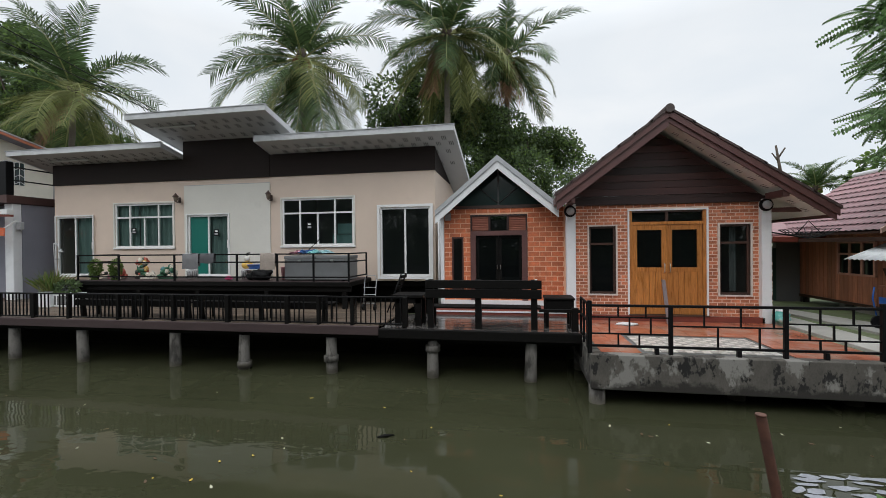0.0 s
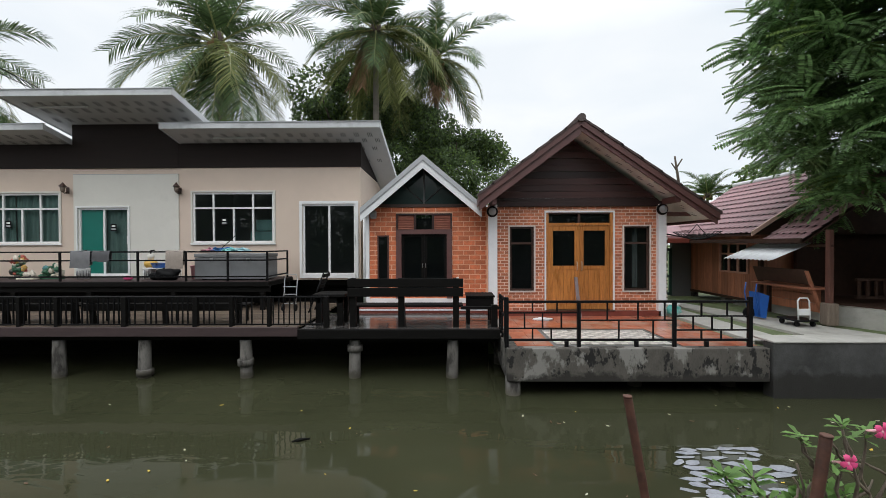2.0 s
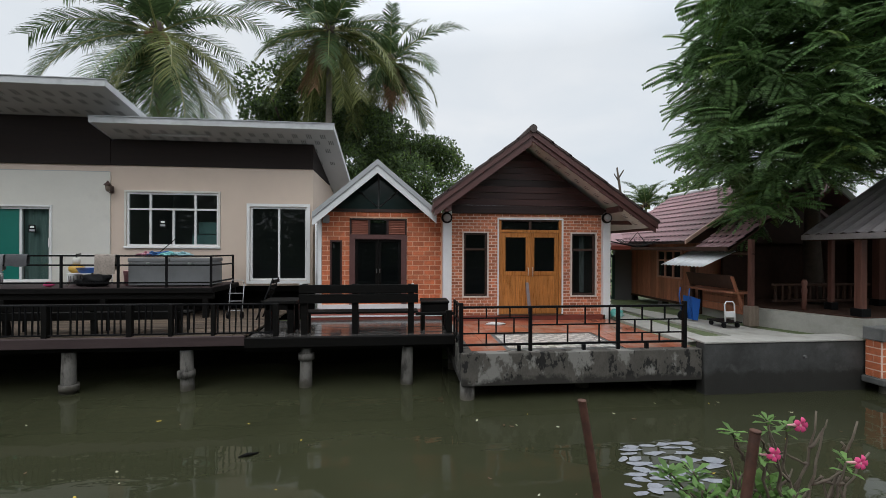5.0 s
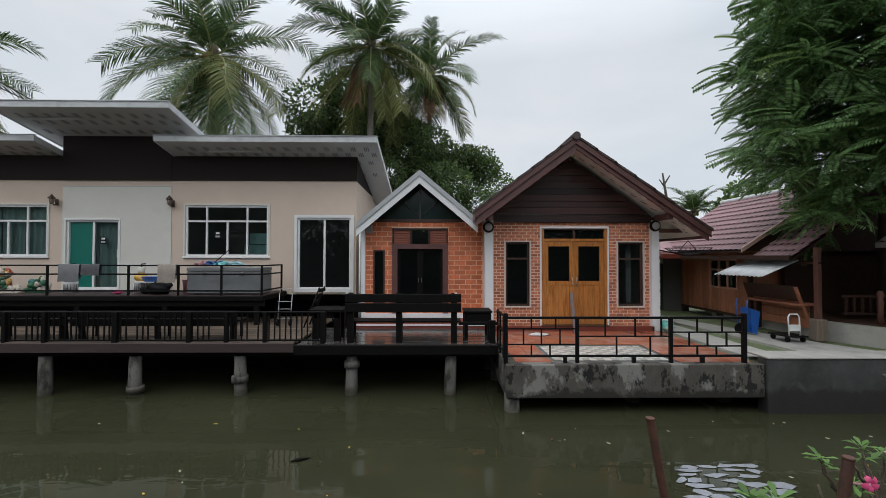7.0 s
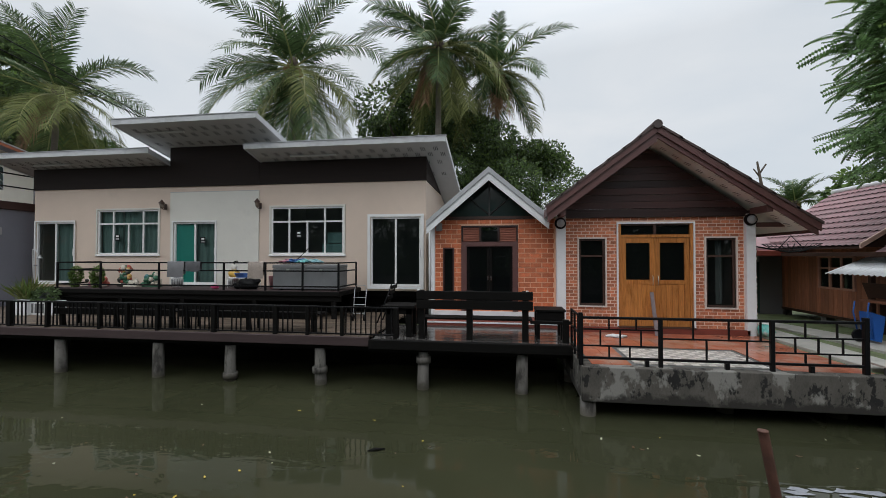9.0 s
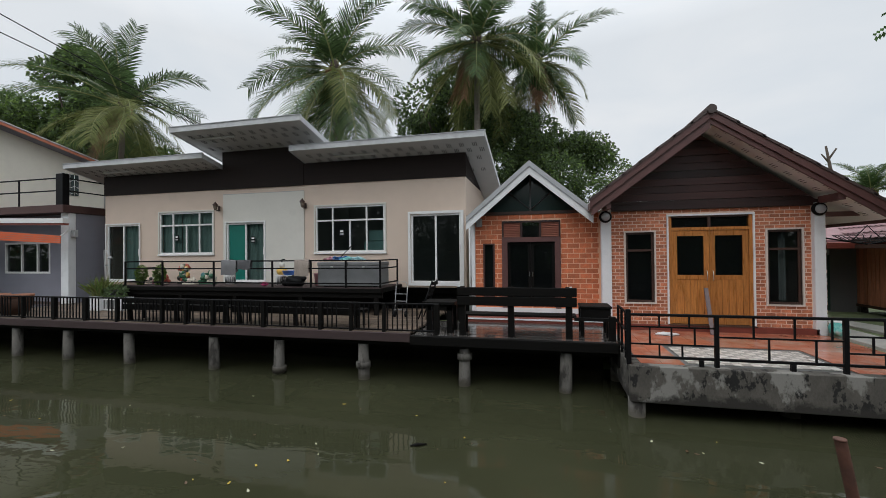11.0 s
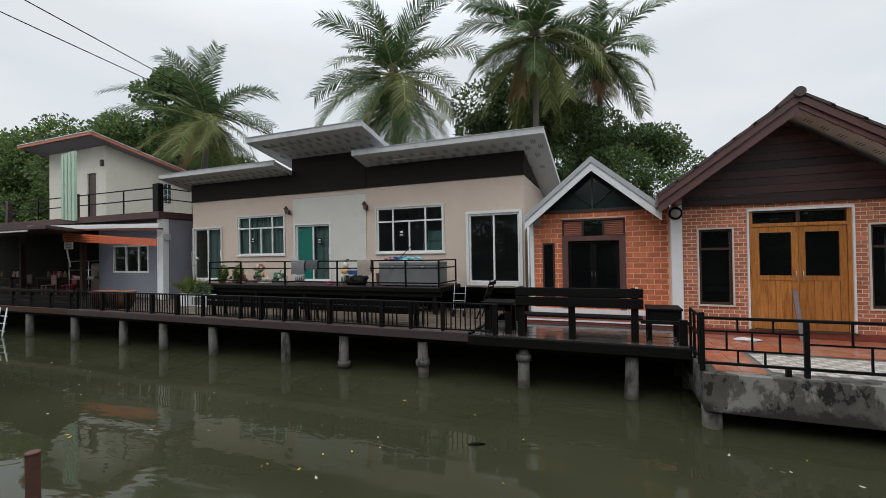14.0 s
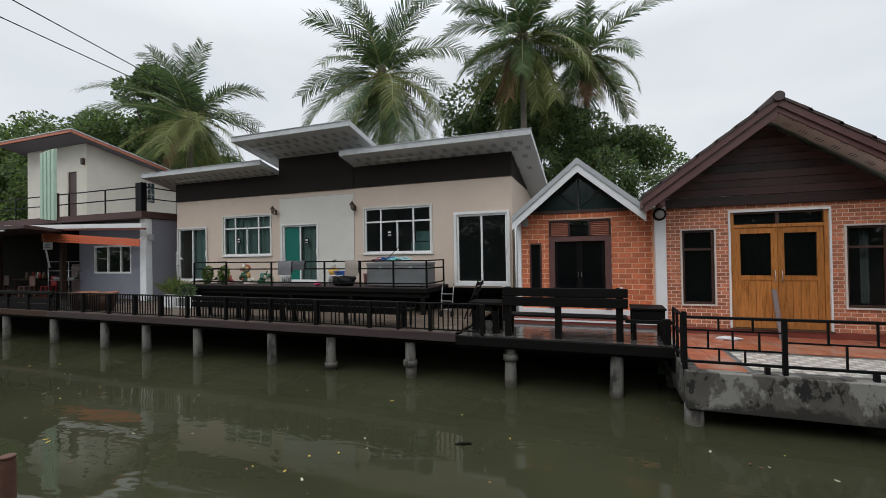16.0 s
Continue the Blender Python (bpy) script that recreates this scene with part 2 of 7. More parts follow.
FRAMEDARK = mat("dark_stained_frame", (0.060, 0.030, 0.022), 0.45, 4, 0.3, 0.08)
BLACKIRON = mat("black_painted_iron", (0.006, 0.006, 0.0065), 0.5, 12, 0.3, 0.1, spec=0.15)
# black timber; under floors and decks the colour also holds the shade
BLACKWOOD = mat("blackened_wet_timber_and_shade", (0.006, 0.0055, 0.005), 0.6, 5, 0.4, 0.15, stretch=(1, 6, 6), spec=0.12)
DECKWOOD = mat("weathered_deck_plank", (0.135, 0.098, 0.070), 0.55, 4, 0.45, 0.25, stretch=(0.7, 6, 6), rand=0.4, dirt=(0.05, 0.038, 0.03), dirt_scale=1.6, dirt_cut=(0.5, 0.7))
WETSHADEWOOD = mat("wet_and_shaded_plank", (0.075, 0.070, 0.066), 0.09, 4, 0.4, 0.03, stretch=(0.7, 6, 6), rand=0.3)
FASCIA = mat("brown_deck_fascia", (0.050, 0.031, 0.031), 0.65, 3, 0.35, 0.2, stretch=(0.4, 3, 3), dirt=(0.05, 0.03, 0.03), dirt_scale=2.5)
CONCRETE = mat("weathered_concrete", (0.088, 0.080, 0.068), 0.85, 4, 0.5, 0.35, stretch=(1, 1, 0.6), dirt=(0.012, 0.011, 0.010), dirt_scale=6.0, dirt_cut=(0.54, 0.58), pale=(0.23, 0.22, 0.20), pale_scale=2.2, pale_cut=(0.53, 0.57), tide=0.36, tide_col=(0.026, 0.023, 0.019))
CONCRETE2 = mat("grey_cement_wall", (0.145, 0.145, 0.14), 0.85, 2, 0.35, 0.2, dirt=(0.055, 0.055, 0.052), dirt_scale=1.1, dirt_cut=(0.42, 0.72), pale=(0.24, 0.24, 0.235), pale_scale=0.9, pale_cut=(0.55, 0.75))
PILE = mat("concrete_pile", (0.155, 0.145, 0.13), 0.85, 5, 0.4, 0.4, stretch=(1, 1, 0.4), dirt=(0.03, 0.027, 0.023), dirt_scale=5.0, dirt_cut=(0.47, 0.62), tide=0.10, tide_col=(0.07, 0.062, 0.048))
# the pale patches put the wet tiles' sky reflection into the colour
TILERED = mat("wet_terracotta_tile", (0.46, 0.145, 0.080), 0.2, 3, 0.25, 0.05, rand=0.14, dirt=(0.46, 0.29, 0.22), dirt_scale=1.3, dirt_cut=(0.46, 0.66))
TILEWHITE = mat("white_mosaic_tile", (0.70, 0.67, 0.62), 0.3, 3, 0.15, 0.05, rand=0.12)
TILEGREY = mat("grey_mosaic_tile", (0.42, 0.40, 0.37), 0.3, 3, 0.15, 0.05, rand=0.12)
# near-black: the shade under deck, terrace and balcony is in this colour
EARTH = mat("damp_soil_with_shade", (0.014, 0.012, 0.009), 0.95, 1.5, 0.4, 0.5, spec=0.2)
GRASS = mat("short_grass", (0.135, 0.175, 0.075), 0.9, 3, 0.5, 0.5, dirt=(0.16, 0.15, 0.10), dirt_scale=0.8, dirt_cut=(0.55, 0.8))
PATHC = mat("pale_concrete_path", (0.43, 0.415, 0.38), 0.8, 2, 0.2, 0.15, dirt=(0.30, 0.29, 0.25), dirt_scale=1.2)
REDWOOD = mat("red_brown_plank", (0.42, 0.165, 0.090), 0.55, 4, 0.4, 0.15, stretch=(5, 5, 0.6), rand=0.22)
ROSEWOOD = mat("faded_rose_brown_paint", (0.52, 0.27, 0.20), 0.6, 4, 0.3, 0.1)
POSTWOOD = mat("dark_red_post", (0.135, 0.054, 0.038), 0.6, 4, 0.4, 0.2, stretch=(4, 4, 0.6), rand=0.2)
DARKWOOD = mat("dark_brown_timber", (0.054, 0.028, 0.019), 0.65, 4, 0.4, 0.15, stretch=(2, 2, 2), rand=0.2, spec=0.25)
ROOFTILE = mat("purple_red_roof_tile", (0.32, 0.175, 0.185), 0.6, 5, 0.3, 0.15, dirt=(0.22, 0.15, 0.15), dirt_scale=1.5, dirt_cut=(0.5, 0.8), island=0.1)
ROOFBROWN = mat("weathered_brown_roof_tile", (0.082, 0.056, 0.052), 0.65, 5, 0.35, 0.2, rand=0.15, dirt=(0.06, 0.05, 0.045), dirt_scale=2.0, dirt_cut=(0.5, 0.75))
ZINC = mat("zinc_sheet", (0.80, 0.81, 0.82), 0.42, 3, 0.15, 0.05, metal=0.15, dirt=(0.45, 0.44, 0.42), dirt_scale=3.5, dirt_cut=(0.58, 0.75), stretch=(1, 3, 1))
GREYTILE = mat("grey_ribbed_roof", (0.44, 0.40, 0.41), 0.5, 3, 0.3, 0.1, dirt=(0.18, 0.16, 0.15), dirt_scale=1.5)
ORANGE = mat("orange_awning_slat", (0.70, 0.15, 0.06), 0.6, 3, 0.15, 0.03)
ORANGEDULL = mat("faded_orange_roof_edge", (0.50, 0.17, 0.10), 0.65, 4, 0.2, 0.05)
BARK = mat("grey_palm_bark", (0.20, 0.175, 0.15), 0.9, 5, 0.35, 0.6, stretch=(1, 1, 5))
BARK2 = mat("dark_tree_bark", (0.085, 0.065, 0.05), 0.9, 6, 0.4, 0.6)
FROND = leaf_mat("palm_frond_green", (0.085, 0.135, 0.052), 0.5, 0.25)
FRONDPALE = leaf_mat("palm_frond_yellow_green", (0.17, 0.19, 0.062), 0.4, 0.28)
RIB = mat("yellow_green_frond_rib", (0.26, 0.27, 0.10), 0.5, 4, 0.2, 0.05)
FRONDDRY = leaf_mat("palm_frond_dry", (0.23, 0.135, 0.075), 0.4, 0.3)
LEAF = leaf_mat("tree_leaf_green", (0.095, 0.140, 0.060), 0.5, 0.35)
LEAFB = leaf_mat("tree_leaf_bright", (0.15, 0.225, 0.060), 0.4, 0.4)
FERNLEAF = leaf_mat("feathery_leaf_green", (0.130, 0.225, 0.082), 0.55, 0.36)
RUST = mat("rusty_steel_pipe", (0.090, 0.038, 0.024), 0.7, 14, 0.45, 0.35, dirt=(0.035, 0.018, 0.014), dirt_scale=6)
FREEZER = mat("grey_enamel", (0.21, 0.215, 0.22), 0.4, 3, 0.15, 0.04)
BLUE = mat("blue_plastic", (0.02, 0.11, 0.42), 0.4, 4, 0.2, 0.03)
POT = mat("terracotta_pot", (0.25, 0.105, 0.06), 0.8, 6, 0.2, 0.15)
PINK = mat("pink_petal", (0.80, 0.09, 0.26), 0.5, 6, 0.25, 0.0)
GREYGREEN = mat("pale_green_louvre", (0.45, 0.60, 0.46), 0.5, 3, 0.1, 0.02)
CHROME = mat("brushed_steel", (0.6, 0.6, 0.6), 0.3, 5, 0.1, 0.0, metal=1.0)

# ---- building helpers ----


def thing(name, at, label, category, group="", kind=""):
    ob = new(name)
    ob.location = at
    ob["o"] = [float(c) for c in at]
    ob.empty_display_size = 0.1
    return tagged(ob, label, category, group, kind)


def origin(ob):
    while ob.parent:
        ob = ob.parent
    return Vector(ob["o"]) if "o" in ob else Vector((0, 0, 0))


def mesh_of(name, bm, material, off=None):
    me = bpy.data.meshes.new(name)
    if off is not None:
        bmesh.ops.translate(bm, verts=bm.verts, vec=-off)
    bm.normal_update()
    bm.to_mesh(me)
    bm.free()
    for m in material if isinstance(material, (list, tuple)) else [material]:
        me.materials.append(m)
    return me


def part(name, bm, material, parent, label=""):
    ob = new(name, mesh_of(name, bm, material, origin(parent)))
    ob.parent = parent
    return tagged(ob, label)


def solo(name, bm, material, label, category, group="", kind=""):
    return tagged(new(name, mesh_of(name, bm, material)), label, category, group, kind)


def B(*boxes):
    """A bmesh of boxes (x0, x1, y0, y1, z0, z1), each lightly bevelled by hand-cut corners when thick enough."""
    bm = bmesh.new()
    for b in boxes:
        box(bm, *b)
    return bm


def box(bm, x0, x1, y0, y1, z0, z1):
    vs = [bm.verts.new((x, y, z)) for z in (z0, z1) for x, y in ((x0, y0), (x1, y0), (x1, y1), (x0, y1))]
    for f in ((3, 2, 1, 0), (4, 5, 6, 7), (0, 1, 5, 4), (1, 2, 6, 5), (2, 3, 7, 6), (3, 0, 4, 7)):
        bm.faces.new([vs[i] for i in f])
    return vs


def RB(b, r=0.01, seg=1):
    """One box with rounded edges."""
    bm = B(b)
    bmesh.ops.bevel(bm, geom=list(bm.edges), offset=r, segments=seg, affect="EDGES", profile=0.6)
    return bm


def prism(bm, poly, axis, a, c):
    """A closed outline in the two other axes, pushed along an axis from a to c."""
    def at(p, v):
        return {"x": (v, p[0], p[1]), "y": (p[0], v, p[1]), "z": (p[0], p[1], v)}[axis]
    lo, hi = [bm.verts.new(at(p, a)) for p in poly], [bm.verts.new(at(p, c)) for p in poly]
    n = len(poly)
    bm.faces.new(lo), bm.faces.new(hi[::-1])
    for i in range(n):
        bm.faces.new((lo[i], hi[i], hi[(i + 1) % n], lo[(i + 1) % n]))
    bmesh.ops.recalc_face_normals(bm, faces=list(bm.faces))
    return bm


def tube(bm, pts, radii, seg=8, cap=True):
    """A tapered tube along points."""
    pts = [Vector(p) for p in pts]
    if not isinstance(radii, (list, tuple)):
        radii = [radii] * len(pts)
    rings = []
    side = None
    for i, p in enumerate(pts):
        d = (pts[min(i + 1, len(pts) - 1)] - pts[max(i - 1, 0)]).normalized()
        if side is None:
            side = d.cross(Vector((0, 0, 1)) if abs(d.z) < 0.9 else Vector((1, 0, 0))).normalized()
        side = (side - d * side.dot(d)).normalized()
        o = d.cross(side)
        rings.append([bm.verts.new(p + radii[i] * (math.cos(a) * side + math.sin(a) * o)) for a in (2 * math.pi * k / seg for k in range(seg))])
    for a, b in zip(rings, rings[1:]):
        for k in range(seg):
            bm.faces.new((a[k], a[(k + 1) % seg], b[(k + 1) % seg], b[k])).smooth = True
    if cap:
        bm.faces.new(rings[0][::-1]), bm.faces.new(rings[-1])
    return bm


def T(pts, radii, seg=8):
    return tube(bmesh.new(), pts, radii, seg)


def lathe(bm, c, prof, seg=20):
    """A turned shape about the upright through c, from (radius, height) pairs."""
    rings = [[bm.verts.new((c[0] + r * math.cos(2 * math.pi * k / seg), c[1] + r * math.sin(2 * math.pi * k / seg), c[2] + h)) for k in range(seg)] for r, h in prof]
    for a, b in zip(rings, rings[1:]):
        for k in range(seg):
            bm.faces.new((a[k], a[(k + 1) % seg], b[(k + 1) % seg], b[k])).smooth = True
    bm.faces.new(rings[0][::-1]), bm.faces.new(rings[-1])
    return bm


def slope_slab(bm, x0, x1, y0, z0, y1, z1, t):
    """A slab whose underside runs from (y0, z0) to (y1, z1)."""
    return prism(bm, [(y0, z0), (y1, z1), (y1, z1 + t), (y0, z0 + t)], "x", x0, x1)


def holed(bm, x0, x1, z0, z1, y0, y1, holes):
    """An upright slab facing -y with rectangular holes (x0, x1, z0, z1), in one welded piece."""
    xs = sorted({x0, x1, *[min(max(h[k], x0), x1) for h in holes for k in (0, 1)]})
    zs = sorted({z0, z1, *[min(max(h[k], z0), z1) for h in holes for k in (2, 3)]})
    nx, nz = len(xs) - 1, len(zs) - 1

    def solid(i, j):
        if not (0 <= i < nx and 0 <= j < nz):
            return False
        cx, cz = (xs[i] + xs[i + 1]) / 2, (zs[j] + zs[j + 1]) / 2
        return not any(h[0] < cx < h[1] and h[2] < cz < h[3] for h in holes)
    vs = {}

    def v(i, j, k):
        if (i, j, k) not in vs:
            vs[i, j, k] = bm.verts.new((xs[i], (y0, y1)[k], zs[j]))
        return vs[i, j, k]
    for i in range(nx):
        for j in range(nz):
            if not solid(i, j):
                continue
            bm.faces.new((v(i, j, 0), v(i + 1, j, 0), v(i + 1, j + 1, 0), v(i, j + 1, 0)))
            bm.faces.new((v(i, j, 1), v(i, j + 1, 1), v(i + 1, j + 1, 1), v(i + 1, j, 1)))
            if not solid(i - 1, j):
                bm.faces.new((v(i, j, 0), v(i, j + 1, 0), v(i, j + 1, 1), v(i, j, 1)))
            if not solid(i + 1, j):
                bm.faces.new((v(i + 1, j, 0), v(i + 1, j, 1), v(i + 1, j + 1, 1), v(i + 1, j + 1, 0)))
            if not solid(i, j - 1):
                bm.faces.new((v(i, j, 0), v(i, j, 1), v(i + 1, j, 1), v(i + 1, j, 0)))
            if not solid(i, j + 1):
                bm.faces.new((v(i, j + 1, 0), v(i + 1, j + 1, 0), v(i + 1, j + 1, 1), v(i, j + 1, 1)))
    return bm


def bricks(parent, material, x0, x1, z0, z1, y, course, length, joint, holes, name="brick", proud=0.007):
    """Each brick an object of its own under the wall, cut round the openings."""
    cache = {}
    o = origin(parent)
    rows = int(round((z1 - z0) / course))
    course = (z1 - z0) / rows
    for r in range(rows):
        lo, hi = z0 + r * course + joint / 2, z0 + (r + 1) * course - joint / 2
        x = x0 - (length / 2 if r % 2 else 0)
        while x < x1 - 0.01:
            spans = [(max(x, x0) + joint / 2, min(x + length, x1) - joint / 2)]
            for h in holes:
                if h[2] < hi - 0.02 and h[3] > lo + 0.02:
                    nxt = []
                    for a, b in spans:
                        if h[1] <= a or h[0] >= b:
                            nxt.append((a, b))
                        else:
                            nxt += [(a, h[0]), (h[1], b)]
                    spans = nxt
            for a, b in spans:
                if b - a < 0.03:
                    continue
                w = round(b - a, 2)
                if w not in cache:
                    bm = B((-w / 2, w / 2, -proud, 0.02, -(hi - lo) / 2, (hi - lo) / 2))
                    for v in bm.verts:
                        if v.co.y < 0:
                            v.co.x *= 1 - 0.008 / w
                            v.co.z *= 0.95
                    cache[w] = mesh_of(name, bm, material)
                ob = new(name, cache[w])
                ob.parent = parent
                ob.location = Vector(((a + b) / 2, y + random.uniform(-0.002, 0.003), (lo + hi) / 2)) - o
            x += length


def pane_frame(parent, name, x0, x1, z0, z1, y, w, d, material, mull=(), trans=(), label=""):
    """A window frame: outer ring, uprights at mull and bars at trans."""
    bm = B((x0, x1, y - d, y + d, z0, z0 + w), (x0, x1, y - d, y + d, z1 - w, z1), (x0, x0 + w, y - d, y + d, z0 + w, z1 - w), (x1 - w, x1, y - d, y + d, z0 + w, z1 - w))
    zs = [z0 + w, *[t for t in trans], z1 - w]
    for t in trans:
        box(bm, x0 + w, x1 - w, y - d * 0.9, y + d * 0.9, t - w / 2, t + w / 2)
    for m, lo, hi in mull:
        box(bm, m - w / 2, m + w / 2, y - d * 0.8, y + d * 0.8, lo, hi)
    return part(name, bm, material, parent, label)


def glass(parent, x0, x1, z0, z1, y, material, label=""):
    bm = bmesh.new()
    bm.faces.new([bm.verts.new(c) for c in ((x0, y, z0), (x1, y, z0), (x1, y, z1), (x0, y, z1))])
    ob = part("pane", bm, material, parent, label)
    ob.visible_shadow = False
    return ob

# ---- ground and water ----
bm = bmesh.new()
bmesh.ops.create_grid(bm, x_segments=40, y_segments=40, size=400)
solo("water", bm, WATER, "still murky olive-green canal water with faint ripples", "water", kind="structure")

# far bank: under the houses, then flat to the horizon
bm = bmesh.new()
ys = [(8.9, -0.6), (9.6, 0.25), (11.0, 0.5), (13.0, 0.65), (30.0, 0.7), (900.0, 0.7)]
xs_ = (-900.0, -60.0, -20.0, 1.6, 5.9)
grid = [[bm.verts.new((x, y, z)) for x in xs_] for y, z in ys]
for a, b in zip(grid, grid[1:]):
    for k in range(len(xs_) - 1):
        bm.faces.new((a[k], a[k + 1], b[k + 1], b[k]))
yr = [(6.75, 0.80), (9.0, 0.80), (13.0, 0.80), (30.0, 0.8), (900.0, 0.7)]
grid = [[bm.verts.new((x, y, z)) for x in (5.9, 20.0, 60.0, 900.0)] for y, z in yr]
for a, b in zip(grid, grid[1:]):
    for k in range(3):
        bm.faces.new((a[k], a[k + 1], b[k + 1], b[k]))
solo("ground", bm, GRASS, "damp earth and short worn grass behind the canal houses", "ground", kind="structure")

bm = bmesh.new()
prism(bm, [(-900, -1.0), (-900, 1.0), (0.3, 1.0), (0.5, 0.95), (0.75, -1.0)], "x", -900, 900)
solo("ground", bm, EARTH, "bare earth bank on the near side of the canal", "ground", kind="structure")


# ---- the cream flat-roofed house ----
WY = 11.2
W_OPEN = [(-15.0, -13.53, 1.76, 3.74), (-12.68, -10.47, 2.68, 4.10), (-9.93, -8.48, 1.76, 3.68), (-6.66, -4.36, 2.68, 4.10), (-3.54, -2.04, 1.76, 3.76)]


def cream_house():
    house = thing("house", (-8.5, 13.5, 0.7), "cream rendered house on stilts with brown band and stepped shed roofs", "house")
    fw = part("front_wall", holed(bmesh.new(), -15.1, -1.9, 1.62, 4.8, WY, WY + 0.15, W_OPEN), CREAM, house, "cream painted rendered wall")
    part("wall_panel", holed(bmesh.new(), -10.05, -7.05, 1.64, 4.62, WY - 0.035, WY + 0.001, [W_OPEN[2]]), PALE, house, "paler off-white projecting wall panel")
    part("groove", B((-10.05, -7.05, WY - 0.038, WY - 0.03, 4.615, 4.63)), GREYMETAL, house)
    # brown band above, boards in three heights
    part("band", B((-15.12, -10.05, WY - 0.03, WY + 0.13, 4.8, 5.55)), BROWN, house, "dark brown cladding band")
    part("band", B((-10.05, -7.05, WY - 0.05, WY + 0.13, 4.8, 6.06)), BROWN, house, "dark brown cladding band")
    part("band", B((-7.05, -1.88, WY - 0.03, WY + 0.13, 4.8, 5.50)), BROWN, house, "dark brown cladding band")
    # side, back, floor
    part("side_wall", prism(bmesh.new(), [(WY + 0.15, 1.62), (17.0, 1.62), (17.0, 4.08), (14.06, 4.77), (WY + 0.15, 4.79)], "x", -2.05, -1.9), CREAM, house)
    part("side_band", prism(bmesh.new(), [(WY + 0.135, 4.79), (14.0, 4.79), (WY + 0.135, 5.44)], "x", -2.04, -1.885), BROWN, house)
    part("side_wall", B((-15.1, -14.95, WY + 0.15, 17.0, 1.62, 4.6)), CREAM, house)
    part("side_band", prism(bmesh.new(), [(WY + 0.13, 4.6), (17.0, 4.2), (WY + 0.13, 5.5)], "x", -15.1, -14.96), BROWN, house)
    part("back_wall", B((-15.1, -1.9, 17.0, 17.15, 1.62, 4.4)), CREAM, house)
    # slab coloured black for the shade under the house
    part("floor_slab", B((-15.09, -1.91, WY + 0.25, 17.1, 1.45, 1.62)), BLACKWOOD, house)
    for x in (-10.0, -7.1):
        part("partition", B((x - 0.05, x + 0.05, WY + 0.16, 16.9, 1.63, 4.4)), ROOM, house)
    part("inner_wall", B((-14.9, -2.1, 14.2, 14.3, 1.63, 4.6)), ROOM, house)
    part("inner_floor", B((-14.9, -2.1, WY + 0.16, 14.2, 1.622, 1.64)), ROOM, house)
    part("inner_ceiling", B((-14.9, -2.1, WY + 0.16, 14.2, 4.45, 4.5)), ROOM, house)
    # added sheet: its black takes the place of underfloor shade
    part("underfloor_shade", B((-15.0, -1.95, 11.9, 11.94, 0.55, 1.45)), BLACKWOOD, house, "black sheet standing in for the shade under the floor")
    for x in (-14.6, -11.5, -8.5, -5.3, -2.3):
        for y in (12.2, 14.2, 16.6):
            part("stilt", B((x - 0.1, x + 0.1, y - 0.1, y + 0.1, 0.2, 1.45)), PILE, house)

    def roof(x0, x1, yf, zf, yb, slope, label):
        zb = zf - (yb - yf) * slope
        rf = part("roof", slope_slab(bmesh.new(), x0 + 0.03, x1 - 0.03, yf + 0.03, zf + 0.03 - 0.03 * slope, yb, zb + 0.03, 0.07), GREYMETAL, house, label)
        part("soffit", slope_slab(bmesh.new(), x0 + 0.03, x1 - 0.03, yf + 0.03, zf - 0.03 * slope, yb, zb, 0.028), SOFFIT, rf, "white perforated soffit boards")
        part("fascia", B((x0, x1, yf - 0.01, yf + 0.028, zf - 0.02, zf + 0.13)), FASCIAWHITE, rf, "white fascia")
        for x in (x0, x1 - 0.028):
            part("fascia", slope_slab(bmesh.new(), x, x + 0.028, yf + 0.03, zf - 0.02 - 0.03 * slope, yb, zb - 0.02, 0.15), FASCIAWHITE, rf, "white fascia")
        part("drip_edge", B((x0 - 0.015, x1 + 0.015, yf - 0.03, yf + 0.05, zf + 0.13, zf + 0.15)), GREYMETAL, rf)
        # vent slots in groups, one mesh
        vb = bmesh.new()
        x = x0 + 0.35
        while x < x1 - 0.35:
            for row in (0.30, 0.62, 1.1, 1.9):
                if yf + row > yb - 0.2:
                    continue
                for k in range(3):
                    xx = x + 0.05 * k + (0.16 if row == 0.62 else 0)
                    y0_, y1_ = yf + row, yf + row + 0.22
                    z0_ = zf - row * slope - 0.004
                    z1_ = zf - (row + 0.22) * slope - 0.004
                    vb.faces.new([vb.verts.new(p) for p in ((xx, y0_, z0_), (xx + 0.02, y0_, z0_), (xx + 0.02, y1_, z1_), (xx, y1_, z1_))])
            x += 0.36
        tagged(part("soffit_venting", vb, SOFFITDARK, rf, "dark soffit vent slots"), kind="stuff")
        part("tube_lamp", RB(((x0 + x1) / 2 - 1.75, (x0 + x1) / 2 - 0.35, yf + 0.48, yf + 0.54, zf - 0.54 * slope - 0.05, zf - 0.48 * slope - 0.004), 0.01), SOFFIT, rf, "slim white fluorescent tube")
        return rf

    roof(-7.0, -1.2, 10.32, 5.68, 17.4, 0.235, "grey sheet shed roof with white edge")
    roof(-15.82, -10.06, 10.32, 5.68, 17.4, 0.235, "grey sheet shed roof with white edge")
    roof(-10.65, -6.22, 9.7, 6.34, 16.0, 0.215, "raised grey sheet shed roof with white edge")
    return house


cream_house()


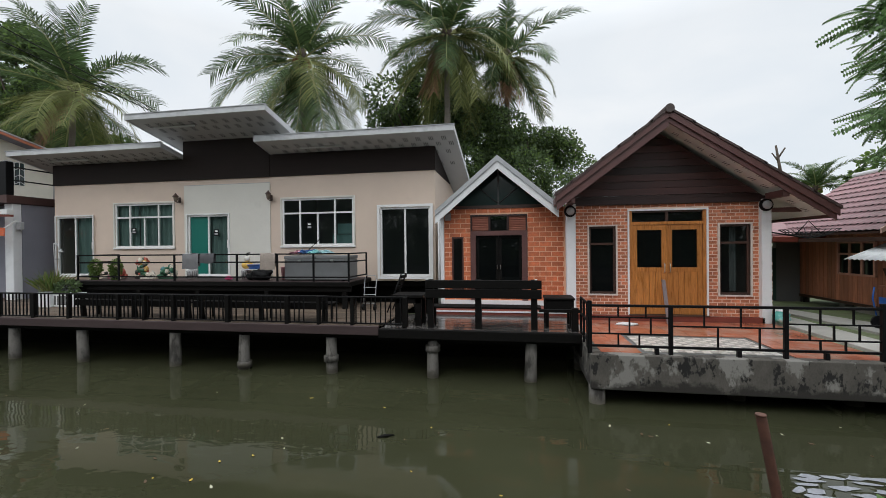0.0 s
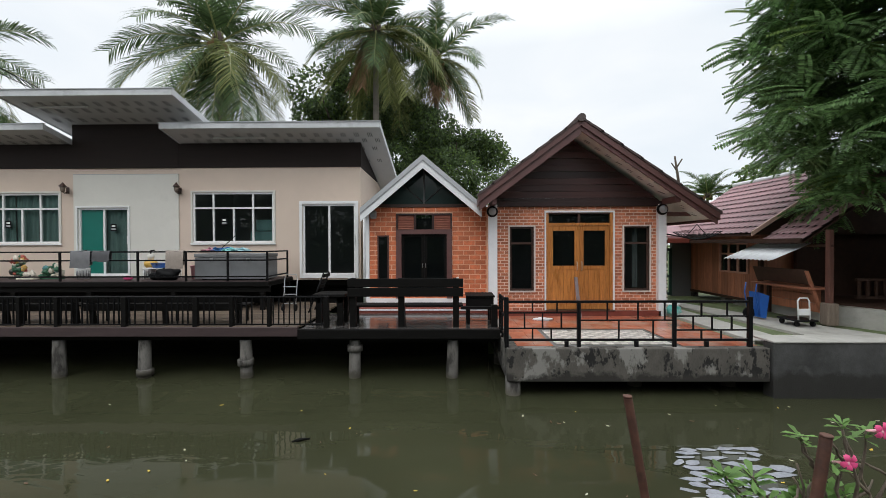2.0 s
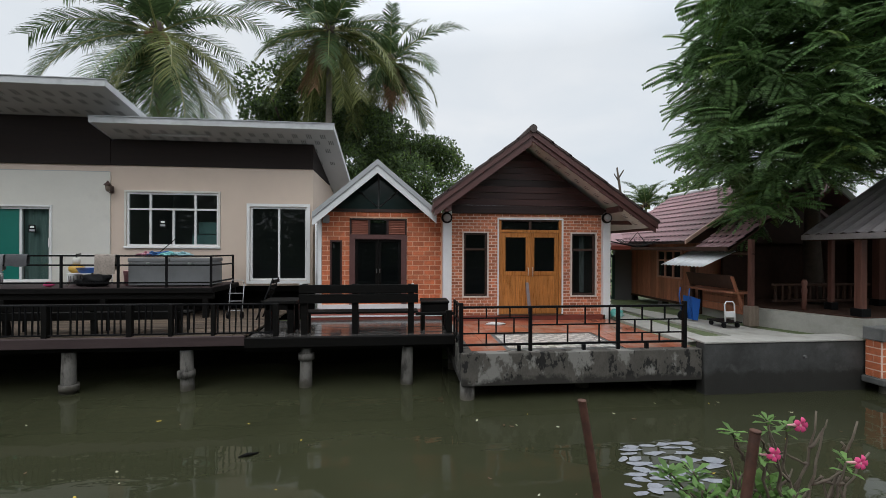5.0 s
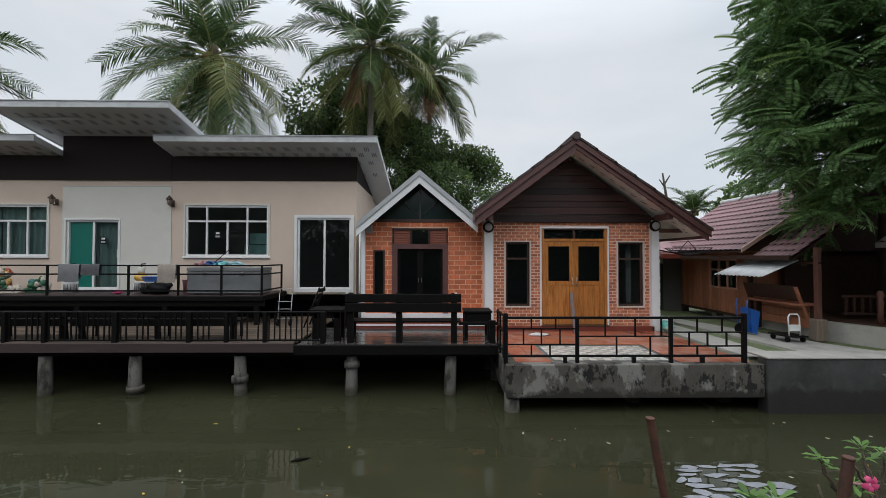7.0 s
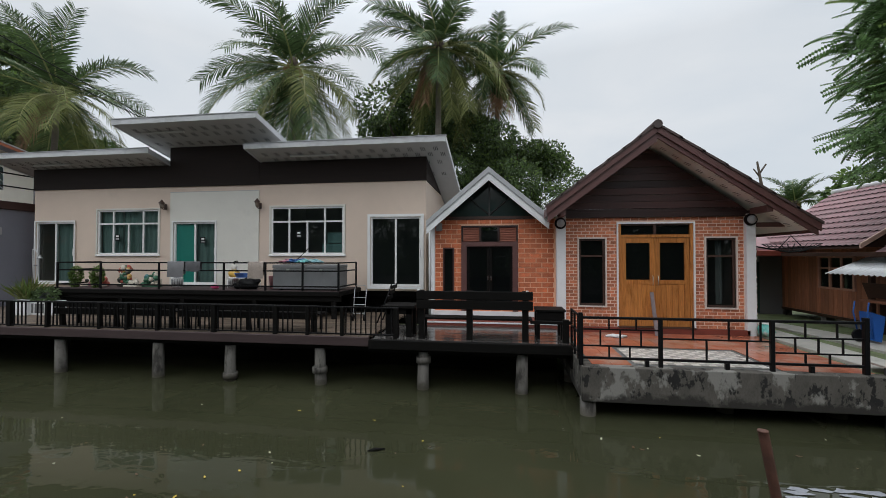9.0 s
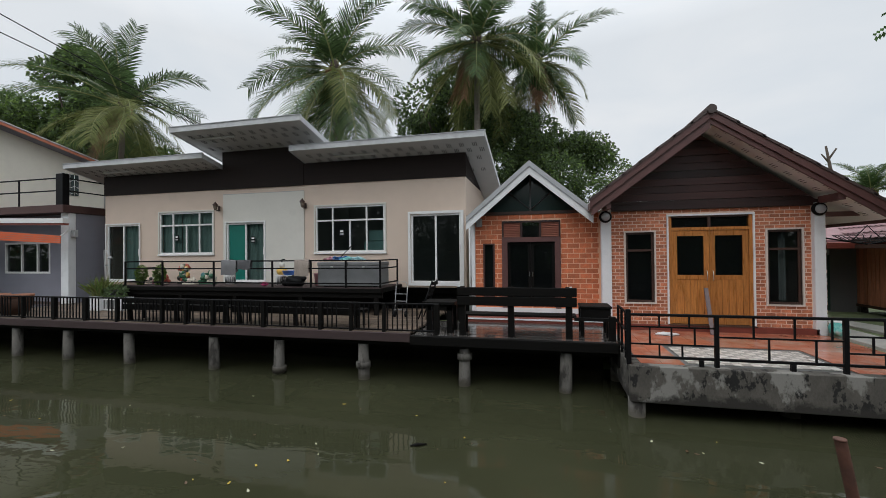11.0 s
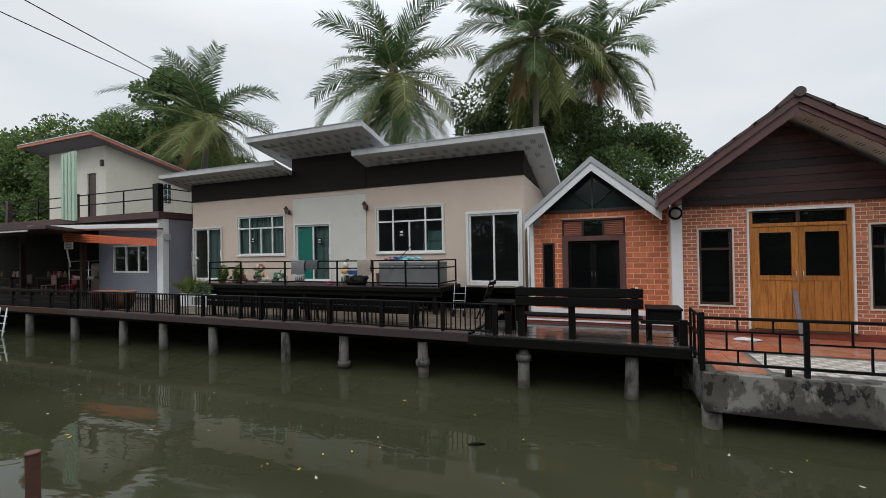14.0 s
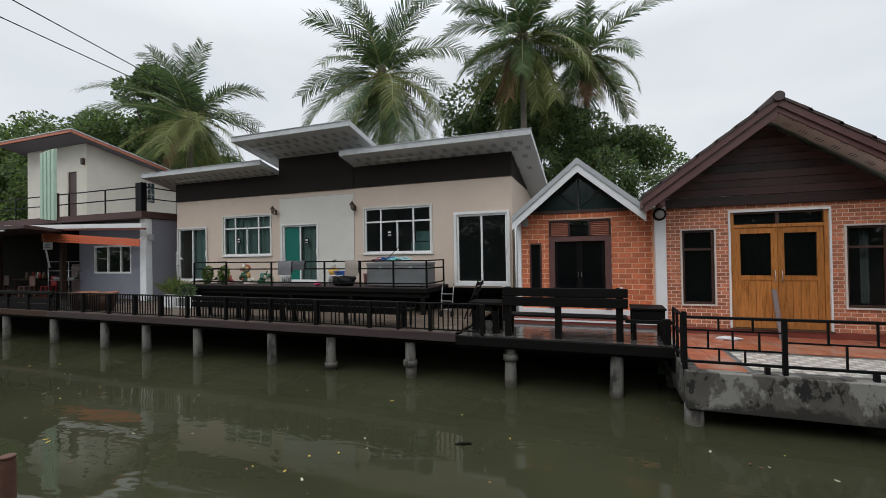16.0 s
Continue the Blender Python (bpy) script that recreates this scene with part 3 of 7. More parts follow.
def curtain(x0, x1, z0, z1, y, name="curtain", label="hanging teal-grey curtain in folds behind the glass"):
    bm = bmesh.new()
    n = max(8, int((x1 - x0) / 0.035))
    cols = []
    for i in range(n + 1):
        x = x0 + (x1 - x0) * i / n
        d = 0.03 * math.sin(i * 1.25) + 0.012 * math.sin(i * 0.53 + 1)
        cols.append([bm.verts.new((x + 0.01 * math.sin(i * 2.1 + k), y + d * (0.6 + 0.4 * k), z0 + (z1 - z0) * (1 - k))) for k in (0, 0.5, 1)])
    for a, b in zip(cols, cols[1:]):
        for k in range(2):
            bm.faces.new((a[k], a[k + 1], b[k + 1], b[k])).smooth = True
    return solo(name, bm, CURTAIN, label, "curtain", "curtains behind the windows")


def four_light_window(name, o, label, dark):
    x0, x1, z0, z1 = o
    w = thing(name, ((x0 + x1) / 2, WY, z0), label, "window", kind="structure")
    y = WY + 0.04
    part("window_sill", RB((x0 - 0.06, x1 + 0.06, WY - 0.05, WY - 0.002, z0 - 0.06, z0 - 0.005), 0.008), WHITE, w)
    part("architrave", B((x0 - 0.05, x0 - 0.003, WY - 0.03, WY - 0.002, z0 - 0.005, z1 + 0.05), (x1 + 0.003, x1 + 0.05, WY - 0.03, WY - 0.002, z0 - 0.005, z1 + 0.05), (x0 - 0.003, x1 + 0.003, WY - 0.03, WY - 0.002, z1 + 0.003, z1 + 0.05)), PALE, w)
    t = z0 + (z1 - z0) * 0.69
    dx = (x1 - x0)
    ups = [(x0 + dx * k, z0, z1) for k in (0.25, 0.74)] + [(x0 + dx * 0.5, z0, t)]
    fr = pane_frame(w, "window_frame", x0, x1, z0, z1, y, 0.05, 0.035, WHITE, ups, (t,))
    g = GLASSMID if dark else GLASSCLEAR
    cuts = [x0, x0 + dx * 0.25, x0 + dx * 0.5, x0 + dx * 0.74, x1]
    for a, b in zip(cuts, cuts[1:]):
        glass(w, a + 0.02, b - 0.02, z0 + 0.04, t - 0.02, y, g)
    for a, b in ((cuts[0], cuts[1]), (cuts[1], cuts[3]), (cuts[3], cuts[4])):
        glass(w, a + 0.02, b - 0.02, t + 0.02, z1 - 0.04, y, g)
    return w


four_light_window("window_1", W_OPEN[1], "white aluminium window with teal curtains behind", False)
four_light_window("window_2", W_OPEN[3], "white aluminium window with dark tinted panes", True)
curtain(-12.66, -11.9, 2.7, 4.07, WY + 0.13)
curtain(-11.88, -11.22, 2.7, 4.07, WY + 0.16)
curtain(-11.24, -10.49, 2.7, 4.07, WY + 0.13)


def sliding_door(name, o, label, g1, g2, film=None, rim=0.045):
    x0, x1, z0, z1 = o
    w = thing(name, ((x0 + x1) / 2, WY, z0), label, "sliding door", kind="structure")
    y = WY + 0.03
    part("architrave", B((x0 - rim, x0 - 0.003, WY - 0.06, WY - 0.037, z0 - rim, z1 + rim), (x1 + 0.003, x1 + rim, WY - 0.06, WY - 0.037, z0 - rim, z1 + rim), (x0 - 0.003, x1 + 0.003, WY - 0.06, WY - 0.037, z1 + 0.003, z1 + rim), (x0 - 0.003, x1 + 0.003, WY - 0.08, WY - 0.037, z0 - rim, z0 - 0.003)), WHITE, w)
    m = (x0 + x1) / 2
    pane_frame(w, "door_frame", x0, x1, z0, z1, y, 0.055, 0.04, WHITE, [(m, z0, z1)])
    glass(w, x0 + 0.05, m - 0.02, z0 + 0.05, z1 - 0.05, y + 0.01, film or g1)
    glass(w, m + 0.02, x1 - 0.05, z0 + 0.05, z1 - 0.05, y - 0.01, g2)
    part("door_handle", RB((x1 - 0.05, x1 - 0.015, y - 0.075, y - 0.045, z0 + 0.88, z0 + 1.12), 0.006), WHITE, w, "white lever handle")
    return w


sliding_door("door_1", W_OPEN[0], "white-framed sliding glass door with curtain behind", GLASSMID, GLASSCLEAR)
sliding_door("door_2", W_OPEN[2], "white-framed sliding door with one teal leaf", GLASS, GLASSCLEAR, TEAL)
sliding_door("door_3", W_OPEN[4], "white-framed sliding door with dark tinted glass", GLASS, GLASS, rim=0.08)
curtain(-14.3, -13.55, 1.75, 3.7, WY + 0.13)
curtain(-9.22, -8.5, 1.75, 3.65, WY + 0.13)


def window_clutter():
    c = thing("storage_box", (-4.8, 11.6, 2.6), "pale teal boxes stacked on a table inside the window", "box")
    tm = mat("pale_teal_card", (0.36, 0.62, 0.60), 0.6, 5, 0.2, 0.0)
    part("box", RB((-4.98, -4.50, 11.45, 11.8, 3.02, 3.34), 0.01), tm, c)
    part("box", RB((-5.15, -4.45, 11.45, 11.85, 2.68, 3.0), 0.01), tm, c)
    t = thing("table", (-5.2, 11.8, 1.62), "narrow table inside the kitchen window", "table")
    part("tabletop", RB((-6.6, -4.4, 11.4, 12.1, 2.62, 2.675), 0.01), ROOM, t)
    for x in (-6.5, -4.5):
        for y in (11.5, 12.0):
            part("leg", RB((x - 0.03, x + 0.03, y - 0.03, y + 0.03, 1.625, 2.62), 0.004), ROOM, t)


window_clutter()


def glass_sticker(x, z, y):
    k = thing("sticker", (x, y, z - 0.1), "small dark sticker with pale bars on the glass", "sticker", "stickers on the glass")
    part("sheet", RB((x - 0.085, x + 0.085, y - 0.004, y, z - 0.10, z + 0.10), 0.0015), BLACKIRON, k)
    part("mark", B((x - 0.05, x + 0.05, y - 0.007, y - 0.0042, z + 0.02, z + 0.07)), WHITE, k, "pale bar")
    part("mark", B((x - 0.06, x + 0.06, y - 0.007, y - 0.0042, z - 0.07, z - 0.02)), GREYMETAL, k, "grey bar")


for sx, sz, sy in ((-8.95, 3.12, WY + 0.018), (-5.79, 3.28, WY + 0.038), (-12.0, 3.22, WY + 0.038)):
    glass_sticker(sx, sz, sy)


def wall_lantern(x, z):
    l = thing("wall_lamp", (x, WY, z), "dark bronze wall lantern on a curved bracket", "wall lamp", "lanterns on the cream wall")
    part("back_plate", RB((x - 0.05, x + 0.05, WY - 0.055, WY - 0.036, z - 0.02, z + 0.16), 0.008), FRAMEDARK, l)
    part("bracket", T([(x, WY - 0.05, z + 0.04), (x, WY - 0.14, z - 0.02), (x, WY - 0.2, z + 0.02)], 0.014, 6), FRAMEDARK, l)
    bm = lathe(bmesh.new(), (x, WY - 0.2, z), [(0.03, 0.0), (0.05, 0.03), (0.07, 0.16)], 6)
    part("lantern_glass", bm, mat("smoky_lamp_glass", (0.16, 0.12, 0.09), 0.2, 5, 0.2, 0.0), l)
    part("cap", lathe(bmesh.new(), (x, WY - 0.2, z + 0.16), [(0.10, 0.0), (0.09, 0.02), (0.035, 0.08), (0.012, 0.12)], 6), FRAMEDARK, l)
    return l


sp = thing("shower_pipe", (-14.95, 11.1, 1.0), "thin white shower pipe curving beside the sliding door", "pipe")
part("pipe", T([(-14.97, 11.1, 1.62), (-14.97, 11.05, 2.70), (-14.90, 11.0, 2.84), (-14.75, 10.97, 2.84), (-14.60, 10.95, 2.68)], 0.016, 6), WHITEPAINT, sp)
part("shower_head", lathe(bmesh.new(), (-14.55, 10.95, 2.54), [(0.075, 0.0), (0.07, 0.03), (0.02, 0.11)], 12), GREYMETAL, sp, "grey shower head")
part("bracket", B((-14.985, -14.955, 11.1, 11.2, 2.3, 2.33)), GREYMETAL, sp)

wall_lantern(-10.2, 4.10)
wall_lantern(-7.0, 4.08)


# ---- the red-brown gabled brick house ----
BY = 10.0
B_OPEN = [(2.11, 2.72, 1.43, 3.05), (3.02, 4.70, 0.94, 3.40), (4.97, 5.61, 1.43, 3.05)]


def brick_house():
    house = thing("house", (3.8, 12.5, 0.75), "orange brick house with maroon boarded gable and tiled roof", "house")
    fw = part("front_wall", holed(bmesh.new(), 1.72, 5.85, 0.75, 3.6, BY + 0.012, BY + 0.16, B_OPEN), MORTAR, house, "orange brick wall with pale joints")
    part("plinth", B((1.78, 5.85, BY - 0.10, BY + 0.01, 0.75, 0.93)), REDTRIM, house, "red oxide painted plinth")
    for x0, x1 in ((1.57, 1.79), (5.79, 5.99)):
        part("column", RB((x0, x1, BY - 0.10, BY + 0.1, 0.75, 3.6), 0.008), WHITEPAINT, house, "white painted square column")
    part("side_wall", B((1.6, 1.72, BY + 0.16, 15.0, 0.75, 3.6)), MORTAR, house)
    part("side_wall", B((5.85, 5.97, BY + 0.16, 15.0, 0.75, 3.6)), MORTAR, house)
    part("back_wall", B((1.6, 5.97, 15.0, 15.15, 0.75, 3.6)), MORTAR, house)
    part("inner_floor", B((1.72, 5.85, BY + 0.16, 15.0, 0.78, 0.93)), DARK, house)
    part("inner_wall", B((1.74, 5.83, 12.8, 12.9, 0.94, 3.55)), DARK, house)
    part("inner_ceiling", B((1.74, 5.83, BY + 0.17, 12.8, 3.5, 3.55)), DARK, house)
    # gable boards, one above the other
    ax, az, sl, sr = 3.64, 5.40, 0.745, 0.70
    z = 3.6
    k = 0
    while z < 5.15:
        h = 0.165
        zt = min(z + h - 0.008, 5.2)
        def xl(q):
            return max(1.6, ax - (az - 0.16 - q) / sl)
        def xr(q):
            return min(5.97, ax + (az - 0.16 - q) / sr)
        d = 0.012 * (k % 2)
        bm = prism(bmesh.new(), [(xl(z), z), (xr(z), z), (xr(zt), zt), (xl(zt), zt)], "y", BY - 0.02 - d, BY + 0.05)
        part("gable_board", bm, MAROON, house)
        z += h
        k += 1
    part("gable_beam", RB((1.6, 5.97, BY - 0.07, BY + 0.1, 3.55, 3.68), 0.006), MAROON, house, "maroon cross beam")
    # roof planes
    yf, yb = 9.2, 15.8
    for sgn, slope, ex in ((-1, sl, 1.29), (1, 0.69, 6.80)):
        ez = az - abs(ex - ax) * slope
        rf = part("roof", prism(bmesh.new(), [(ax, az + 0.03), (ex, ez + 0.03), (ex, ez + 0.10), (ax, az + 0.10)], "y", yf + 0.04, yb), ROOFBROWN, house, "red-brown tiled roof slope")
        part("soffit", prism(bmesh.new(), [(ax, az - 0.03), (ex, ez - 0.03), (ex, ez + 0.025), (ax, az + 0.025)], "y", yf + 0.05, yb), SOFFITWHITE, rf, "white perforated soffit boards")
        deep = 0.25 if sgn < 0 else 0.16
        part("barge_board", prism(bmesh.new(), [(ax, az - deep), (ex, ez - deep), (ex, ez + 0.02), (ax, az + 0.02)], "y", yf, yf + 0.04), BARGE, rf, "maroon barge board")
        part("barge_board", prism(bmesh.new(), [(ax, az - 0.05), (ex + sgn * 0.03, ez - 0.05 - 0.02), (ex + sgn * 0.03, ez + 0.13), (ax, az + 0.15)], "y", yf - 0.045, yf - 0.003), BARGE, rf, "maroon barge board")
        part("eave_board", prism(bmesh.new(), [(ex - 0.02 * (sgn < 0), ez - 0.10), (ex + 0.02 * (sgn > 0), ez - 0.10), (ex + 0.02 * (sgn > 0), ez + 0.05), (ex - 0.02 * (sgn < 0), ez + 0.05)], "y", yf + 0.045, yb), BARGE, rf)
        # verge tiles stepping down the gable edge
        n = 7
        for i in range(n):
            a, b = i / n, (i + 1) / n
            xa, xb = ax + (ex - ax) * a, ax + (ex - ax) * (b + 0.02)
            za, zb = az - abs(xa - ax) * slope, az - abs(xb - ax) * slope
            part("verge_tile", prism(bmesh.new(), [(xa, za + 0.10), (xb, zb + 0.11), (xb, zb + 0.172), (xa, za + 0.150)], "y", yf - 0.07, yf + 0.22), ROOFBROWN, rf)
        # vent slots on the soffit
        vb = bmesh.new()
        q = 0.3
        while q < abs(ex - ax) - 0.25:
            for yy in (yf + 0.2, yf + 0.55):
                for j in range(3):
                    xx = ax + sgn * (q + 0.045 * j)
                    zz = az - abs(xx - ax) * slope - 0.034
                    x2 = xx + sgn * 0.012
                    z2 = az - abs(x2 - ax) * slope - 0.034
                    vb.faces.new([vb.verts.new(p) for p in ((xx, yy, zz), (x2, yy, z2), (x2, yy + 0.15, z2), (xx, yy + 0.15, zz))])
            q += 0.26
        tagged(part("soffit_venting", vb, SOFFITDARK, rf, "dark soffit vent slots"), kind="stuff")
    part("ridge_cap", T([(ax, yf - 0.10, az + 0.12), (ax, yb, az + 0.12)], 0.095, 12), ROOFBROWN, house, "rounded ridge tile")
    # eave bracket at the outer corner
    part("eave_beam", RB((5.99, 6.62, BY - 0.05, BY + 0.05, 3.30, 3.40), 0.006), BARGE, house)
    part("purlin", B((5.86, 5.98, yf + 0.06, BY - 0.1, 3.58, 3.72)), BARGE, house)
    part("purlin", B((1.6, 1.7, yf + 0.06, BY - 0.1, 3.56, 3.70)), BARGE, house)
    for xc, zc in ((1.66, 3.42), (5.87, 3.46)):
        lamp = part("bulkhead_lamp", lathe(bmesh.new(), (0, 0, 0), [(0.14, 0.0), (0.14, 0.03), (0.12, 0.06)], 20), BLACKIRON, house, "round black bulkhead lamp")
        lamp.matrix_basis = Matrix.Translation(Vector((xc, BY - 0.105, zc)) - origin(house)) @ Matrix.Rotation(radians(90), 4, "X")
        lamp.data.transform(Matrix.Translation(origin(house)))
        gl = part("lamp_glass", lathe(bmesh.new(), (0, 0, 0.055), [(0.10, 0.0), (0.09, 0.035), (0.05, 0.06), (0.01, 0.07)], 18), mat("frosted_lamp_glass", (0.40, 0.41, 0.42), 0.25, 5, 0.1, 0.0), lamp, "frosted glass dome")
        gl.data.transform(Matrix.Translation(origin(house)))
    return house, fw


b_house, b_wall = brick_house()


def narrow_window(name, o):
    x0, x1, z0, z1 = o
    w = thing(name, ((x0 + x1) / 2, BY, z0), "tall narrow window with dark timber frame and pale surround", "window", kind="structure")
    part("architrave", B((x0 - 0.035, x0, BY - 0.025, BY + 0.05, z0 - 0.035, z1 + 0.035), (x1, x1 + 0.035, BY - 0.025, BY + 0.05, z0 - 0.035, z1 + 0.035), (x0, x1, BY - 0.025, BY + 0.05, z1, z1 + 0.035), (x0, x1, BY - 0.03, BY + 0.05, z0 - 0.035, z0)), mat("pale_surround_render", (0.66, 0.58, 0.52), 0.8, 5, 0.1, 0.1), w, "pale rendered surround")
    t = z0 + (z1 - z0) * 0.74
    pane_frame(w, "window_frame", x0, x1, z0, z1, BY + 0.07, 0.05, 0.03, FRAMEDARK, (), (t,))
    glass(w, x0 + 0.04, x1 - 0.04, z0 + 0.04, t - 0.02, BY + 0.075, GLASS)
    glass(w, x0 + 0.04, x1 - 0.04, t + 0.02, z1 - 0.04, BY + 0.075, GLASS)
    return w


narrow_window("window_3", B_OPEN[0])
narrow_window("window_4", B_OPEN[2])
PALECLOTH = mat("pale_net_cloth", (0.55, 0.56, 0.55), 0.9, 5, 0.2, 0.2, stretch=(8, 1, 0.5))
nc = curtain(5.26, 5.40, 1.5, 3.0, BY + 0.20, "curtain", "pale knotted net curtain behind the narrow window")
nc.data.materials[0] = PALECLOTH


def teak_doors():
    x0, x1, z0, z1 = B_OPEN[1]
    d = thing("door_4", ((x0 + x1) / 2, BY, z0), "closed double door of varnished teak with dark glass and transom", "door", kind="structure")
    part("architrave", B((x0 - 0.035, x0, BY - 0.03, BY + 0.05, z0, z1 + 0.035), (x1, x1 + 0.035, BY - 0.03, BY + 0.05, z0, z1 + 0.035), (x0, x1, BY - 0.03, BY + 0.05, z1, z1 + 0.035)), WHITEPAINT, d, "pale rendered surround")
    tz = 3.07
    y = BY + 0.06
    part("door_frame", B((x0, x0 + 0.07, y - 0.05, y + 0.05, z0, z1), (x1 - 0.07, x1, y - 0.05, y + 0.05, z0, z1), (x0 + 0.07, x1 - 0.07, y - 0.05, y + 0.05, tz, tz + 0.07)), TEAK, d)
    part("transom_frame", B((x0 + 0.07, x1 - 0.07, y - 0.04, y + 0.04, z1 - 0.04, z1), ((x0 + x1) / 2 - 0.03, (x0 + x1) / 2 + 0.03, y - 0.04, y + 0.04, tz + 0.07, z1 - 0.04)), FRAMEDARK, d)
    m = (x0 + x1) / 2
    for a, b in ((x0 + 0.07, m), (m, x1 - 0.07)):
        glass(d, a, b, tz + 0.07, z1 - 0.04, y, GLASS)
    for s, (a, b) in enumerate(((x0 + 0.075, m - 0.003), (m + 0.003, x1 - 0.075))):
        gz = z0 + 1.12
        leaf = part("door_leaf", B((a, a + 0.11, y - 0.03, y + 0.02, z0 + 0.02, tz - 0.005), (b - 0.11, b, y - 0.03, y + 0.02, z0 + 0.02, tz - 0.005), (a + 0.11, b - 0.11, y - 0.03, y + 0.02, tz - 0.125, tz - 0.005), (a + 0.11, b - 0.11, y - 0.03, y + 0.02, gz - 0.10, gz), (a + 0.11, b - 0.11, y - 0.03, y + 0.02, z0 + 0.02, z0 + 0.16)), TEAK, d, "varnished teak door leaf")
        n = 4
        w = (b - a - 0.22) / n
        for i in range(n):
            part("plank", RB((a + 0.11 + i * w + 0.002, a + 0.11 + (i + 1) * w - 0.002, y - 0.018, y + 0.01, z0 + 0.16, gz - 0.10), 0.004), TEAK, leaf)
        glass(d, a + 0.10, b - 0.10, gz, tz - 0.12, y, GLASS)
        hx = (m - 0.06) if s == 0 else (m + 0.06)
        part("door_handle", T([(hx, y - 0.04, z0 + 1.0), (hx, y - 0.075, z0 + 1.02), (hx, y - 0.075, z0 + 1.20), (hx, y - 0.04, z0 + 1.22)], 0.011, 6), CHROME, leaf, "slim steel pull handle")
    part("threshold", B((x0 - 0.02, x1 + 0.02, BY - 0.12, BY + 0.12, z0 - 0.012, z0 + 0.012)), FRAMEDARK, d)
    return d


teak_doors()

lb = thing("board", (3.74, 9.7, 0.815), "grey weathered board leaning against the teak door", "board")
part("plank", prism(bmesh.new(), [(9.55, 0.815), (9.58, 0.815), (9.93, 1.78), (9.90, 1.78)], "x", 3.70, 3.78), mat("grey_weathered_board", (0.20, 0.16, 0.165), 0.8, 5, 0.3, 0.2, stretch=(6, 6, 0.6)), lb)
fc = thing("floor_cloth", (2.75, 9.3, 0.815), "crumpled pale floor cloth on the terrace tiles", "cloth")

# ---- the small glazed-gable link house ----
GY = 10.35
G_OPEN = [(-1.29, -0.99, 1.45, 2.85), (-0.80, 0.66, 1.30, 3.42)]


STRUT = mat("grey_painted_strut", (0.06, 0.06, 0.062), 0.5, 4, 0.2, 0.05)


def link_house():
    house = thing("house", (0.0, 12.0, 1.2), "small orange brick porch with white barge boards and glazed gable", "house")
    fw = part("front_wall", holed(bmesh.new(), -1.50, 1.60, 1.2, 3.58, GY + 0.012, GY + 0.15, G_OPEN), mat("orange_cream_mortar", (0.80, 0.50, 0.34), 0.9, 12, 0.12, 0.2), house, "large orange brick wall with cream joints")
    part("corner_post", RB((-1.60, -1.50, GY - 0.03, GY + 0.12, 1.1, 3.55), 0.008), WHITEPAINT, house, "white corner post")
    part("plinth", B((-1.6, 1.6, GY - 0.02, GY + 0.16, 1.08, 1.2)), WHITEPAINT, house, "white painted plinth")
    part("side_wall", B((-1.5, -1.4, GY + 0.15, 15.0, 1.2, 3.58)), ROOM, house)
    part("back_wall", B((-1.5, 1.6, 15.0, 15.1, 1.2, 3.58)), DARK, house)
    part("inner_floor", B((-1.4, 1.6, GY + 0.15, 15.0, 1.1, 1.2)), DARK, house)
    part("tie_beam", B((-1.5, 1.55, GY - 0.02, GY + 0.13, 3.58, 3.66)), FRAMEDARK, house)
    ax, az, s = -0.07, 4.78, 0.845
    yf = 9.9
    for sgn, ex in ((-1, -1.65), (1, 1.40)):
        ez = az - abs(ex - ax) * s
        rf = part("roof", prism(bmesh.new(), [(ax, az - 0.02), (ex, ez - 0.02), (ex, ez + 0.05), (ax, az + 0.05)], "y", yf + 0.03, 15.3), GREYMETAL, house, "grey sheet roof slope")
        part("barge_board", prism(bmesh.new(), [(ax, az - 0.26), (ex, ez - 0.26), (ex, ez), (ax, az)], "y", yf, yf + 0.03), WHITEPAINT, rf, "white painted barge board")
        part("flashing", prism(bmesh.new(), [(ax, az - 0.06), (ex, ez - 0.06), (ex, ez + 0.08), (ax, az + 0.08)], "y", yf - 0.03, yf - 0.003), GREYMETAL, rf, "grey folded metal verge")
        # glazed gable half and its struts
        gx = ax + sgn * 1.30
        bm = bmesh.new()
        tri = [(ax, GY + 0.025, 3.66), (gx, GY + 0.025, 3.66), (ax, GY + 0.025, az - 0.05)]
        bm.faces.new([bm.verts.new(c) for c in (tri if sgn > 0 else tri[::-1])])
        g = part("gable_pane", bm, GABLEGLASS, house, "dark teal triangular glass")
        g.visible_shadow = False
        part("strut", T([(ax, GY, 3.70), (ax + sgn * 0.55, GY, 4.16)], 0.014, 4), STRUT, house)
    part("king_post", B((ax - 0.02, ax + 0.02, GY - 0.015, GY + 0.015, 3.66, 4.6)), STRUT, house)
    lamp = part("bulkhead_lamp", RB((-1.47, -1.30, GY - 0.10, GY - 0.0, 3.28, 3.50), 0.04, 2), mat("oval_lamp_grey", (0.32, 0.33, 0.33), 0.35, 5, 0.1, 0.0), house, "oval grey bulkhead lamp")
    return house, fw


g_house, g_wall = link_house()


LOUVRE = mat("salmon_louvre_paint", (0.42, 0.165, 0.115), 0.6, 5, 0.2, 0.05)


